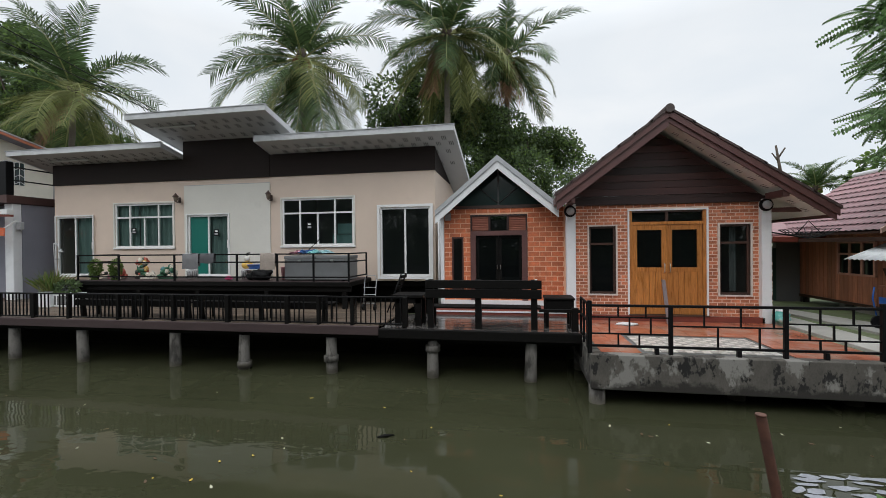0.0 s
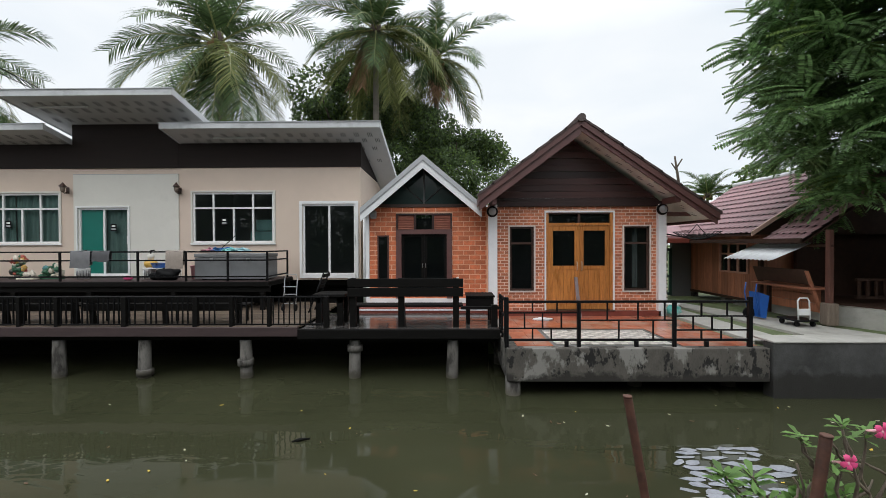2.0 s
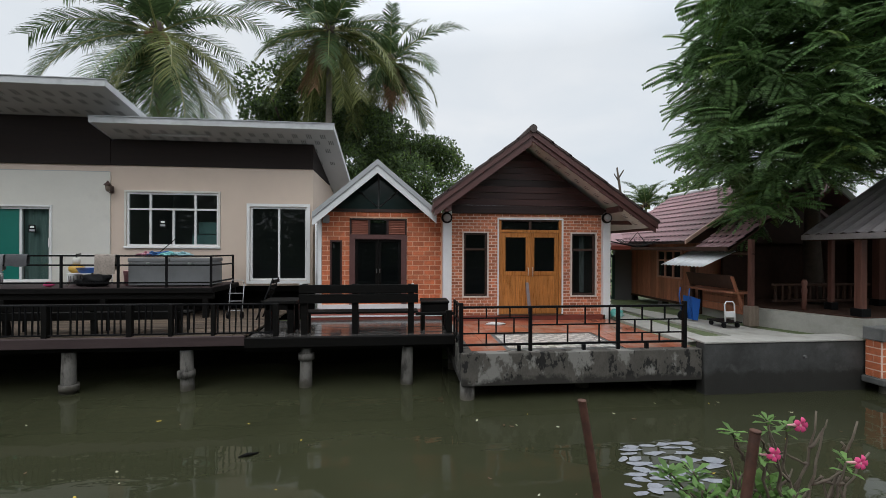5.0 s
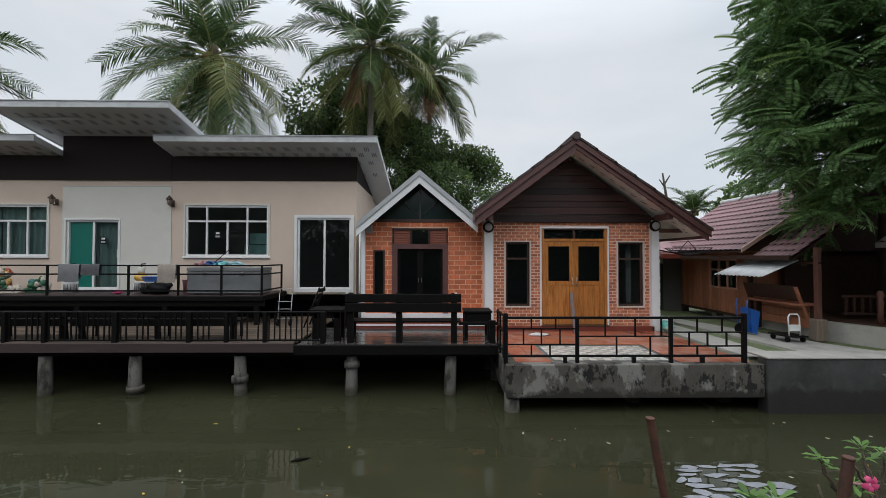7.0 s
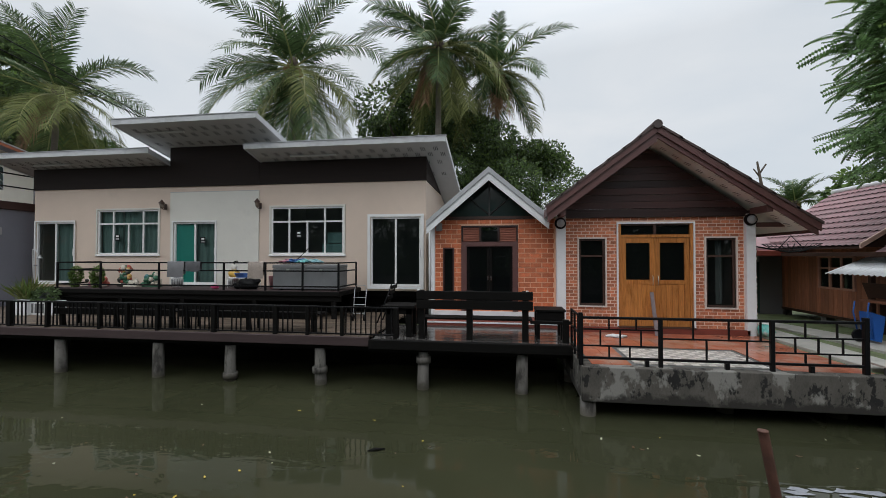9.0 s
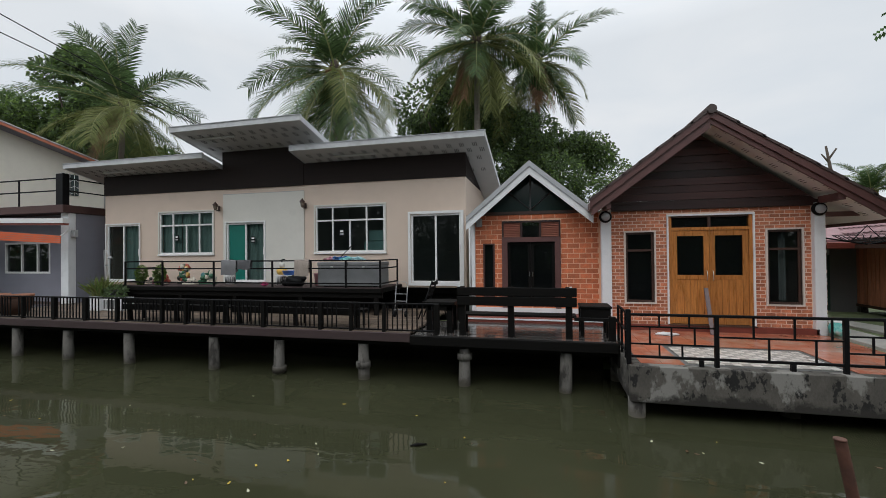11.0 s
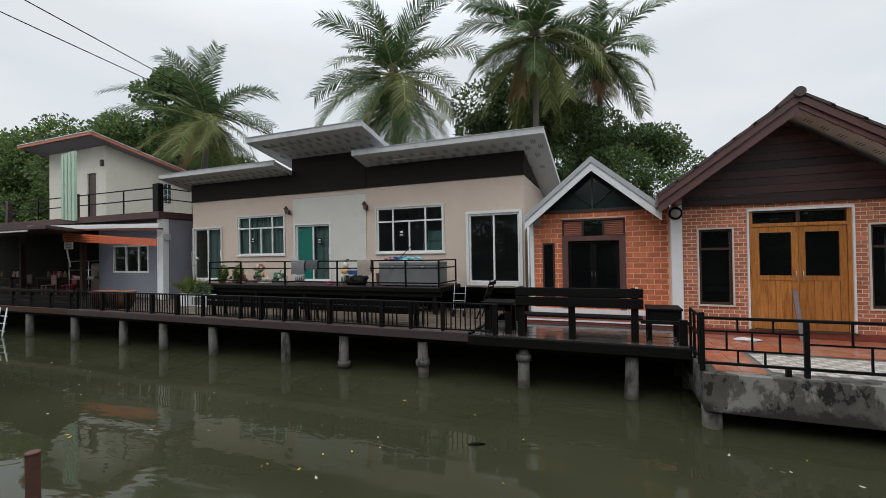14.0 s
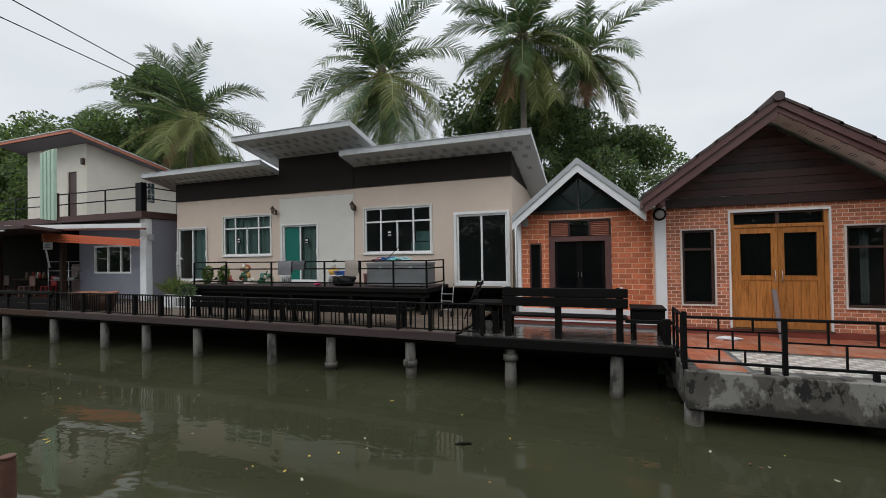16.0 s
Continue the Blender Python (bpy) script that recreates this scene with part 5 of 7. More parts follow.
def lidded_jar(x, y):
    z = 1.728
    t = thing("water_jar", (x, y, z), "yellow and white jar on a white basket", "jar", "jars beside the sliding door")
    bk = part("basket", lathe(bmesh.new(), (x, y, z), [(0.13, 0.0), (0.15, 0.26), (0.155, 0.28)], 16), WHITE, t, "white plastic basket")
    for i in range(14):
        a = 2 * math.pi * i / 14
        part("slot", T([(x + 0.139 * math.cos(a), y + 0.139 * math.sin(a), z + 0.05), (x + 0.15 * math.cos(a), y + 0.15 * math.sin(a), z + 0.22)], 0.012, 4), FREEZER, bk)
    part("jar", lathe(bmesh.new(), (x, y, z + 0.28), [(0.09, 0.0), (0.15, 0.06), (0.16, 0.14), (0.11, 0.2), (0.07, 0.22)], 18), mat("amber_glazed_jar", (0.65, 0.40, 0.08), 0.35, 6, 0.3, 0.03), t, "amber jar")
    part("neck", lathe(bmesh.new(), (x, y, z + 0.5), [(0.07, 0.0), (0.09, 0.10), (0.06, 0.16)], 16), mat("white_plastic", (0.7, 0.68, 0.62), 0.4, 5, 0.1, 0.0), t)
    part("pump", T([(x, y, z + 0.66), (x, y, z + 0.74), (x + 0.10, y, z + 0.75)], 0.018, 6), BLACKIRON, t)


lidded_jar(-9.2, 10.5)
lidded_jar(-7.45, 10.6)


def small_platform_things():
    t = thing("wash_tub", (-7.1, 10.4, 1.98), "blue plastic wash tub on a low rack", "tub")
    part("tub", lathe(bmesh.new(), (-7.05, 10.4, 2.02), [(0.16, 0.0), (0.22, 0.12), (0.235, 0.125)], 18), BLUE, t)
    r = thing("rack", (-7.0, 10.4, 1.728), "low white wire rack on the platform", "rack")
    part("shelf", B((-7.4, -6.6, 10.2, 10.6, 2.0, 2.018)), WHITE, r)
    for x in (-7.38, -6.62):
        for y in (10.22, 10.58):
            part("leg", T([(x, y, 1.728), (x, y, 2.0)], 0.012, 5), WHITE, r)
    b = thing("bag", (-6.65, 9.95, 1.73), "slumped black plastic bag on the platform floor", "bag")
    part("sack", blob((-6.55, 9.95, 1.88), (0.27, 0.17, 0.17), 3, 0.5), BLACKIRON, b)
    part("knot", blob((-6.9, 9.95, 1.83), (0.14, 0.10, 0.09), 5, 0.5, 2), BLACKIRON, b)
    s = thing("toy", (-7.55, 9.85, 1.73), "small bright pink plastic toy", "toy")
    part("body", blob((-7.5, 9.85, 1.79), (0.11, 0.07, 0.06), 8, 0.4, 2), PINK, s)
    k = thing("bucket", (-6.02, 10.3, 1.73), "pale pink plastic bucket beside the freezer", "bucket")
    part("body", lathe(bmesh.new(), (-6.02, 10.3, 1.73), [(0.12, 0.0), (0.15, 0.34), (0.16, 0.35)], 16), mat("pink_plastic", (0.52, 0.25, 0.27), 0.5, 4, 0.2, 0.0), k)


small_platform_things()


def spiky_plant():
    x, y, z = -12.75, 9.25, 1.02
    t = thing("potted_plant", (x, y, z), "spiky yellow-green plant in a pale block planter", "potted plant")
    part("planter", RB((x - 0.30, x + 0.30, y - 0.25, y + 0.25, z, z + 0.40), 0.02), WHITEPAINT, t, "pale concrete planter")
    rng = random.Random(11)
    bm = bmesh.new()
    for i in range(110):
        a = rng.uniform(0, 6.28)
        el = rng.uniform(0.7, 1.5)
        ln = rng.uniform(0.40, 0.74)
        d = Vector((math.cos(a) * math.cos(el), math.sin(a) * math.cos(el), math.sin(el)))
        p = Vector((x + rng.uniform(-0.18, 0.18), y + rng.uniform(-0.15, 0.15), z + 0.43))
        s = d.cross(Vector((0, 0, 1))).normalized() * 0.022
        q = p + d * ln * 0.6
        e = p + d * ln + Vector((0, 0, -0.12 * math.cos(el)))
        v = [bm.verts.new(c) for c in (p - s, p + s, q + s * 0.8, e, q - s * 0.8)]
        f = bm.faces.new(v)
        f.material_index = 1 if rng.random() < 0.6 else 0
    part("blades", bm, [LEAFB, FRONDPALE], t, "stiff green blades edged yellow")
    u = thing("potted_plant", (-12.1, 9.3, 1.02), "leafy plant in a white openwork planter", "potted plant")
    part("planter", RB((-12.45, -11.75, 9.1, 9.5, 1.02, 1.40), 0.02), WHITEPAINT, u, "white openwork planter")
    for i in range(6):
        # dark boxes painted in for the shade inside the openings
        part("opening", B((-12.41 + i * 0.11, -12.34 + i * 0.11, 9.094, 9.098, 1.08, 1.34)), DARK, u)
    bm = bmesh.new()
    leaves_on(bm, (-12.2, 9.3, 1.55), (0.35, 0.22, 0.2), 260, 0.11, rng)
    part("foliage", bm, LEAF, u)


spiky_plant()


def folding_chair():
    c = thing("trolley", (-3.25, 9.5, 1.02), "folded white tubular shopping trolley frame", "trolley")
    for x in (-3.42, -3.12):
        part("upright", T([(x, 9.45, 1.10), (x + 0.03, 9.5, 1.8)], 0.009, 6), GREYMETAL, c)
        wh = part("wheel", T([(x - 0.02, 9.45, 1.10), (x + 0.02, 9.45, 1.10)], 0.08, 14), BLACKIRON, c)
    part("handle", T([(-3.39, 9.5, 1.8), (-3.36, 9.5, 1.9), (-3.12, 9.5, 1.9), (-3.09, 9.5, 1.8)], 0.009, 6), GREYMETAL, c)
    for z in (1.2, 1.42, 1.6):
        part("bar", T([(-3.42, 9.46, z), (-3.1, 9.46, z)], 0.009, 5), GREYMETAL, c)
    d = thing("garden_chair", (-2.5, 9.4, 1.02), "dark metal garden chair with slatted seat", "chair")
    for y in (9.2, 9.65):
        part("back_leg", T([(-2.72, y, 1.02), (-2.55, y, 1.45), (-2.36, y, 1.95)], 0.018, 6), BLACKIRON, d)
        part("front_leg", T([(-2.0, y, 1.02), (-2.1, y, 1.45)], 0.018, 6), BLACKIRON, d)
        part("seat_rail", T([(-2.62, y, 1.44), (-2.0, y, 1.47)], 0.016, 6), BLACKIRON, d)
    for i in range(5):
        part("slat", RB((-2.55 + i * 0.11, -2.46 + i * 0.11, 9.2, 9.65, 1.455, 1.475), 0.004), BLACKWOOD, d)
    for k in range(3):
        part("slat", RB((-2.50 + k * 0.06, -2.46 + k * 0.06, 9.2, 9.65, 1.58 + k * 0.13, 1.66 + k * 0.13), 0.004), BLACKWOOD, d)


folding_chair()

# ---- red step before the link house ----
st = thing("step", (0, 9.8, 0.98), "red oxide painted step before the brick porch", "step", kind="structure")
part("body", RB((-1.62, 1.54, 9.35, 10.30, 0.95, 1.075), 0.01), REDTRIM, st)
part("edge", B((-1.62, 1.54, 9.335, 9.348, 1.04, 1.076)), WHITEPAINT, st)
pp = thing("drain_pipe", (-1.75, 10.9, 0.8), "thin white drain pipe in the gap between two houses", "pipe")
part("pipe", T([(-1.68, 10.6, 0.8), (-1.68, 10.6, 3.6)], 0.035, 10), WHITEPAINT, pp)

# ---- the two-storey neighbour ----


def neighbour():
    h = thing("house", (-21, 14, 0.7), "two-storey ivory house with grey ground floor and orange roof edge", "house")
    part("ground_wall", holed(bmesh.new(), -20.6, -15.95, 1.0, 4.15, 10.9, 11.05, [(-19.6, -17.3, 2.02, 3.18)]), GREYWALL, h, "grey lilac rendered wall")
    part("side_wall", B((-15.95, -15.8, 10.72, 18.0, 1.0, 4.15)), GREYWALL, h, "grey lilac rendered wall")
    part("column", RB((-16.12, -15.78, 10.45, 10.7, 1.0, 4.15), 0.01), WHITEPAINT, h, "white painted column")
    # soil black on the wall and dark floor put balcony shade into the colours
    part("back_wall", B((-36, -20.6, 13.5, 13.65, 1.0, 4.15)), EARTH, h, "back wall coloured near-black for the shade under the balcony")
    part("ground_floor", B((-36, -15.8, 10.0, 18.0, 0.85, 1.0)), DARKWOOD, h)
    part("lean_to_roof", prism(bmesh.new(), [(-36, 8.0), (-18.3, 8.0), (-20.3, 10.24), (-36, 10.24)], "z", 3.74, 3.86), MAROON, h, "maroon lean-to roof over the deck")
    part("light_strip", RB((-24.5, -19.6, 8.02, 8.07, 3.67, 3.73), 0.01), WHITE, h, "white strip under the eave")
    part("inner_wall", B((-20.6, -20.5, 11.05, 13.5, 1.0, 4.15)), GREYWALL, h)
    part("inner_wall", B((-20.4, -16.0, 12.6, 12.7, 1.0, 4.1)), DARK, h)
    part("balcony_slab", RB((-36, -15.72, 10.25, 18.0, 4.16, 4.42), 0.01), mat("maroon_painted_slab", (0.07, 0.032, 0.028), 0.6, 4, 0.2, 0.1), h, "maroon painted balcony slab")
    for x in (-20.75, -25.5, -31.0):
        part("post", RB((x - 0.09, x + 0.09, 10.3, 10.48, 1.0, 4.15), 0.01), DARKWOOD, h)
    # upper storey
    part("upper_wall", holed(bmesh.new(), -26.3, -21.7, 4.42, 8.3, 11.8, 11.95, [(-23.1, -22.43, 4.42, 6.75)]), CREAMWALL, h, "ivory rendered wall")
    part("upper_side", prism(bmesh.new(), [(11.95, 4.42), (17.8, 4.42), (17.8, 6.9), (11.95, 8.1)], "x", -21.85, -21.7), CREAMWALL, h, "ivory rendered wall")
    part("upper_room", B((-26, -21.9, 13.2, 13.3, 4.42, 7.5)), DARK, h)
    part("upper_left", B((-26.3, -26.15, 11.95, 17.8, 4.42, 7.2)), CREAMWALL, h)
    yf, zf, s, yb = 10.9, 8.22, 0.22, 18.6
    rf = part("roof", slope_slab(bmesh.new(), -27.0, -21.1, yf, zf, yb, zf - (yb - yf) * s, 0.10), GREYMETAL, h, "grey sheet shed roof")
    part("soffit", slope_slab(bmesh.new(), -26.95, -21.15, yf + 0.05, zf - 0.035 - 0.05 * s, yb - 0.1, zf - 0.035 - (yb - 0.1 - yf) * s, 0.03), GREYWALL, rf, "grey soffit")
    part("fascia", B((-27.05, -21.05, yf - 0.04, yf - 0.002, zf - 0.04, zf + 0.06)), ORANGEDULL, rf, "faded orange roof edge")
    part("fascia", slope_slab(bmesh.new(), -21.097, -21.05, yf, zf - 0.06, yb, zf - 0.05 - (yb - yf) * s, 0.11), ORANGEDULL, rf, "faded orange roof edge")
    part("roof_cap", slope_slab(bmesh.new(), -27.05, -21.03, yf - 0.05, zf + 0.105, yb, zf + 0.105 - (yb - yf) * s, 0.03), WHITEPAINT, rf)
    # tall pale green fins
    for i in range(4):
        part("fin", RB((-21.80 + i * 0.26, -21.63 + i * 0.26, 10.12, 10.24, 4.36 - 0.03 * i, 7.17 + 0.03 * i), 0.01), GREYGREEN, h, "pale green upright fin")
    # door of the upper floor
    d = part("upper_door", B((-23.1, -22.43, 11.86, 11.9, 4.44, 6.75)), FRAMEDARK, h, "dark timber door")
    for x in (-22.0,):
        part("wall_light", RB((-21.95, -21.8, 11.68, 11.8, 7.0, 7.3), 0.02), FRAMEDARK, h)
    r = thing("railing", (-22, 10.3, 4.42), "dark metal balcony railing of the upper floor", "railing")
    for z in (5.35, 4.92):
        part("rail", B((-36, -15.8, 10.3, 10.34, z - 0.02, z + 0.02)), BLACKIRON, r)
        part("rail", B((-15.84, -15.8, 10.35, 14.0, z - 0.02, z + 0.02)), BLACKIRON, r)
    for x in (-34, -31, -28.5, -24, -20.2, -17.9):
        part("post", B((x - 0.02, x + 0.02, 10.3, 10.34, 4.42, 5.35)), BLACKIRON, r)
    part("post", RB((-16.1, -15.78, 10.28, 10.5, 4.42, 5.5), 0.01), BLACKIRON, r, "thick dark corner post")
    for x in (-26.6, -21.2):
        part("post", RB((x - 0.1, x + 0.1, 10.28, 10.46, 4.42, 5.45), 0.01), MAROON, r)
    # window of the ground floor
    w = thing("window_6", (-18.4, 10.95, 2.02), "white-framed three-light window in the grey wall", "window", kind="structure")
    pane_frame(w, "window_frame", -19.6, -17.3, 2.02, 3.18, 10.93, 0.07, 0.04, WHITE, [(-18.75, 2.02, 3.18), (-17.95, 2.02, 3.18)])
    for a, b in ((-19.55, -18.77), (-18.73, -17.97), (-17.93, -17.35)):
        glass(w, a, b, 2.08, 3.12, 10.95, GLASS)
    a = thing("awning", (-19, 9.8, 3.6), "rolled white awning case with an orange slatted valance", "awning")
    part("case", prism(bmesh.new(), [(-24.2, 4.00), (-15.35, 3.76), (-15.35, 3.92), (-24.2, 4.17)], "y", 10.0, 10.2), WHITE, a, "white awning case")
    part("case_trim", prism(bmesh.new(), [(-24.2, 3.93), (-15.35, 3.69), (-15.35, 3.757), (-24.2, 3.997)], "y", 10.02, 10.18), REDTRIM, a)
    for i in range(4):
        z0, z1 = 3.76 - i * 0.094, 3.33 - i * 0.065
        part("slat", prism(bmesh.new(), [(-21.35, z0), (-15.4, z1), (-15.4, z1 - 0.057), (-21.35, z0 - 0.083)], "y", 9.95, 9.985 - 0.003 * i), ORANGE, a, "orange awning slat")
    for x, z in ((-21.3, 3.7), (-15.5, 3.3)):
        part("arm", T([(x, 9.99, z), (x - 0.05, 10.4, z + 0.3)], 0.02, 6), WHITE, a)
    part("stay", T([(-21.3, 9.97, 3.68), (-21.1, 10.1, 2.3)], 0.035, 6), WHITEPAINT, a)
    sg = thing("sign", (-21.3, 10.0, 3.2), "small white hanging sign board", "sign")
    part("board", RB((-21.35, -20.75, 10.0, 10.03, 3.05, 3.35), 0.03, 2), WHITE, sg)
    part("cord", B((-21.2, -21.19, 10.01, 10.02, 3.35, 3.6), (-20.91, -20.9, 10.01, 10.02, 3.35, 3.6)), BLACKIRON, sg)
    for z in (3.24, 3.14):
        part("text_bar", B((-21.25, -20.85, 9.994, 9.998, z - 0.02, z + 0.02)), GREYWALL, sg)
    gw = thing("window_8", (-21.7, 14.5, 5.56), "dark window with pale ironwork lattice in the ivory wall", "window", kind="structure")
    part("pane", B((-21.69, -21.675, 14.14, 14.93, 5.56, 6.57)), GABLEGLASS, gw)
    for k in range(5):
        yy = 14.14 + k * 0.79 / 4
        part("bar", T([(-21.66, yy, 5.56), (-21.66, yy, 6.57)], 0.014, 5), WHITE, gw)
    for k in range(4):
        z = 5.60 + k * 0.31
        part("bar", T([(-21.65, 14.14, z), (-21.65, 14.34, z + 0.12), (-21.65, 14.54, z), (-21.65, 14.74, z + 0.12), (-21.65, 14.93, z)], 0.012, 5), WHITE, gw)
    dish = thing("satellite_dish", (-16.9, 12.5, 5.9), "small grey satellite dish above the low roof", "satellite dish")
    part("bowl", blob((-16.9, 12.5, 6.25), (0.34, 0.10, 0.16), 2, 0.05), GREYMETAL, dish)
    part("mast", T([(-16.9, 12.55, 4.42), (-16.9, 12.55, 6.2)], 0.03, 6), GREYMETAL, dish)
    part("meter", RB((-15.75, -15.55, 10.5, 10.62, 3.3, 3.55), 0.02), GREYMETAL, h)


neighbour()


def dining_area():
    rng = random.Random(9)
    for x, y in ((-24.5, 11.2), (-21.9, 11.8), (-28.0, 11.0)):
        t = thing("table", (x, y, 1.0), "dark timber dining table cluttered with jars", "table", "tables under the awning")
        part("tabletop", RB((x - 0.9, x + 0.9, y - 0.4, y + 0.4, 1.70, 1.76), 0.01), DARKWOOD, t)
        for dx in (-0.8, 0.8):
            for dy in (-0.32, 0.32):
                part("leg", RB((x + dx - 0.04, x + dx + 0.04, y + dy - 0.04, y + dy + 0.04, 1.0, 1.70), 0.005), DARKWOOD, t)
        for i in range(6):
            c = rng.choice(((0.5, 0.48, 0.45), (0.35, 0.05, 0.04), (0.08, 0.12, 0.3), (0.25, 0.2, 0.12)))
            j = thing("jar", (x - 0.7 + i * 0.27, y, 1.76), "small jar standing on the dining table", "jar", "jars on the dining tables")
            part("body", lathe(bmesh.new(), (x - 0.7 + i * 0.27, y + rng.uniform(-0.2, 0.2), 1.76), [(0.06, 0), (0.07, 0.1), (0.05, 0.18 + 0.1 * rng.random()), (0.03, 0.3)], 12), mat("jar_glaze", c, 0.4, 5, 0.2, 0.0), j)
    for x, y, c in ((-22.8, 10.9, (0.42, 0.02, 0.03)), (-23.8, 10.6, (0.30, 0.16, 0.13)), (-26.3, 10.8, (0.10, 0.06, 0.05))):
        s = thing("chair", (x, y, 1.0), "plastic armless chair under the awning", "chair", "chairs under the awning")
        m = mat("chair_plastic", c, 0.4, 4, 0.15, 0.0)
        part("seat", RB((x - 0.22, x + 0.22, y - 0.22, y + 0.22, 1.42, 1.46), 0.02), m, s)
        part("backrest", RB((x - 0.21, x + 0.21, y + 0.18, y + 0.23, 1.46, 1.9), 0.02), m, s)
        for dx in (-0.18, 0.18):
            for dy in (-0.18, 0.18):
                part("leg", RB((x + dx - 0.02, x + dx + 0.02, y + dy - 0.02, y + dy + 0.02, 1.0, 1.42), 0.004), m, s)
    f = thing("cabinet", (-23.0, 12.4, 1.0), "pale drinks cabinet against the dark back wall", "cabinet")
    part("body", RB((-23.6, -22.2, 12.2, 12.9, 1.0, 2.4), 0.03), mat("worn_pinkish_enamel", (0.30, 0.20, 0.18), 0.6, 3, 0.3, 0.05), f)
    part("door", RB((-23.55, -22.25, 12.16, 12.197, 1.1, 2.3), 0.02), mat("worn_enamel_door", (0.36, 0.27, 0.25), 0.5, 3, 0.3, 0.03), f)
    c = thing("food_cart", (-21.4, 10.7, 1.0), "steel-framed glass food cart with white bowls", "cart")
    for x in (-21.9, -20.5):
        for y in (10.45, 10.95):
            part("post", T([(x, y, 1.0), (x, y, 2.55)], 0.02, 6), CHROME, c)
    for z in (1.75, 2.15, 2.54):
        part("shelf", RB((-21.92, -20.48, 10.43, 10.97, z - 0.012, z + 0.012), 0.004), CHROME, c)
    for i in range(4):
        bx = -21.75 + i * 0.35
        b = thing("bowl", (bx, 10.65, 1.765), "white bowl on the cart shelf", "bowl", "bowls on the cart")
        part("body", lathe(bmesh.new(), (bx, 10.65, 1.765), [(0.06, 0), (0.12, 0.08), (0.13, 0.09)], 14), WHITE, b)
    p = thing("parapet", (-22.9, 7.6, 1.0), "dark timber parapet at the deck edge", "parapet")
    part("rail", RB((-30, -15.75, 7.52, 7.62, 1.52, 1.62), 0.01), BLACKWOOD, p)
    # boards filled in black to stand for the dark space behind the rails
    part("board", RB((-30, -15.75, 7.55, 7.60, 1.03, 1.22), 0.01), BLACKWOOD, p)
    part("board", RB((-30, -15.75, 7.555, 7.595, 1.24, 1.40), 0.01), BLACKWOOD, p)
    x = -29.8
    while x < -15.8:
        part("post", RB((x - 0.06, x + 0.06, 7.53, 7.62, 1.0, 1.52), 0.008), BLACKWOOD, p)
        x += 1.15
    for x in (-15.25, -14.3):
        q = thing("pot", (x, 8.1, 1.02), "dark brown glazed pot with terracotta rim on the deck", "pot", "terracotta pots by the fence")
        part("body", lathe(bmesh.new(), (x, 8.1, 1.02), [(0.26, 0), (0.36, 0.25), (0.37, 0.48), (0.34, 0.50)], 22), DARKWOOD, q)
        part("rim", lathe(bmesh.new(), (x, 8.1, 1.50), [(0.345, 0), (0.40, 0.02), (0.40, 0.07), (0.33, 0.07), (0.32, 0.02)], 22), POT, q, "terracotta rim")
    l = thing("ladder", (-19.2, 7.3, -0.3), "pale aluminium ladder leaning against the deck", "ladder")
    for x in (-19.75, -19.3):
        part("stile", T([(x, 7.15, -0.5), (x - 0.15, 7.42, 0.95)], 0.025, 6), WHITEPAINT, l)
    for i in range(5):
        z = -0.1 + i * 0.25
        part("rung", T([(-19.75 - 0.1 * (z + 0.5), 7.2 + 0.186 * (z + 0.5), z), (-19.3 - 0.1 * (z + 0.5), 7.2 + 0.186 * (z + 0.5), z)], 0.016, 6), WHITEPAINT, l)


dining_area()

# ---- right bank: retaining wall, path, timber house, shelter, pavilion ----


def right_bank():
    w = thing("retaining_wall", (7.6, 6.7, 0.0), "grey cement retaining wall with dark tide mark", "wall", kind="structure")
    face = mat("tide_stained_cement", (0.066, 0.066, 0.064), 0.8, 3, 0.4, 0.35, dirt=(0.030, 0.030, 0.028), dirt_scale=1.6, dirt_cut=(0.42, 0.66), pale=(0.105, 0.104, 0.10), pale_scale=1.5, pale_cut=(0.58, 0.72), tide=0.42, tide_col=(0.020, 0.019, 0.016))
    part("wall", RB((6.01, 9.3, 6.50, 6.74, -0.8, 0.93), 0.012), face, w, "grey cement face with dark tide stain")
    part("coping", RB((6.0, 9.32, 6.48, 7.0, 0.932, 0.965), 0.006), PATHC, w, "pale coping strip")
    part("pipe", T([(8.0, 6.46, 0.66), (8.0, 6.6, 0.66)], 0.025, 10), CONCRETE2, w, "short drain pipe")
    q = thing("path", (7.2, 8.5, 0.8), "pale concrete path beside the brick house", "path", kind="structure")
    part("slab", RB((6.05, 6.75, 7.0, 13.0, 0.78, 0.86), 0.01), PATHC, q)
    part("slab", prism(bmesh.new(), [(7.45, 7.0), (9.2, 7.0), (8.6, 8.2), (7.9, 10.5), (7.2, 13.0), (6.9, 13.0)], "z", 0.78, 0.85), PATHC, q)
    p = thing("pier", (9.6, 6.4, 0.0), "low pier of orange brick with cement cap", "pier", kind="structure")
    part("core", RB((9.22, 11.5, 6.18, 6.46, 0.3, 0.98), 0.01), MORTAR, p)
    part("cap", RB((9.18, 11.5, 6.12, 6.48, 0.98, 1.22), 0.015), CONCRETE2, p, "grey cement cap")
    part("base", RB((9.16, 11.5, 6.10, 6.48, 0.18, 0.30), 0.015), CONCRETE2, p)
    for x in (9.4, 10.6):
        part("leg", T([(x, 6.3, -0.6), (x, 6.3, 0.2)], 0.06, 10), PILE, p)
    return p


pier = right_bank()


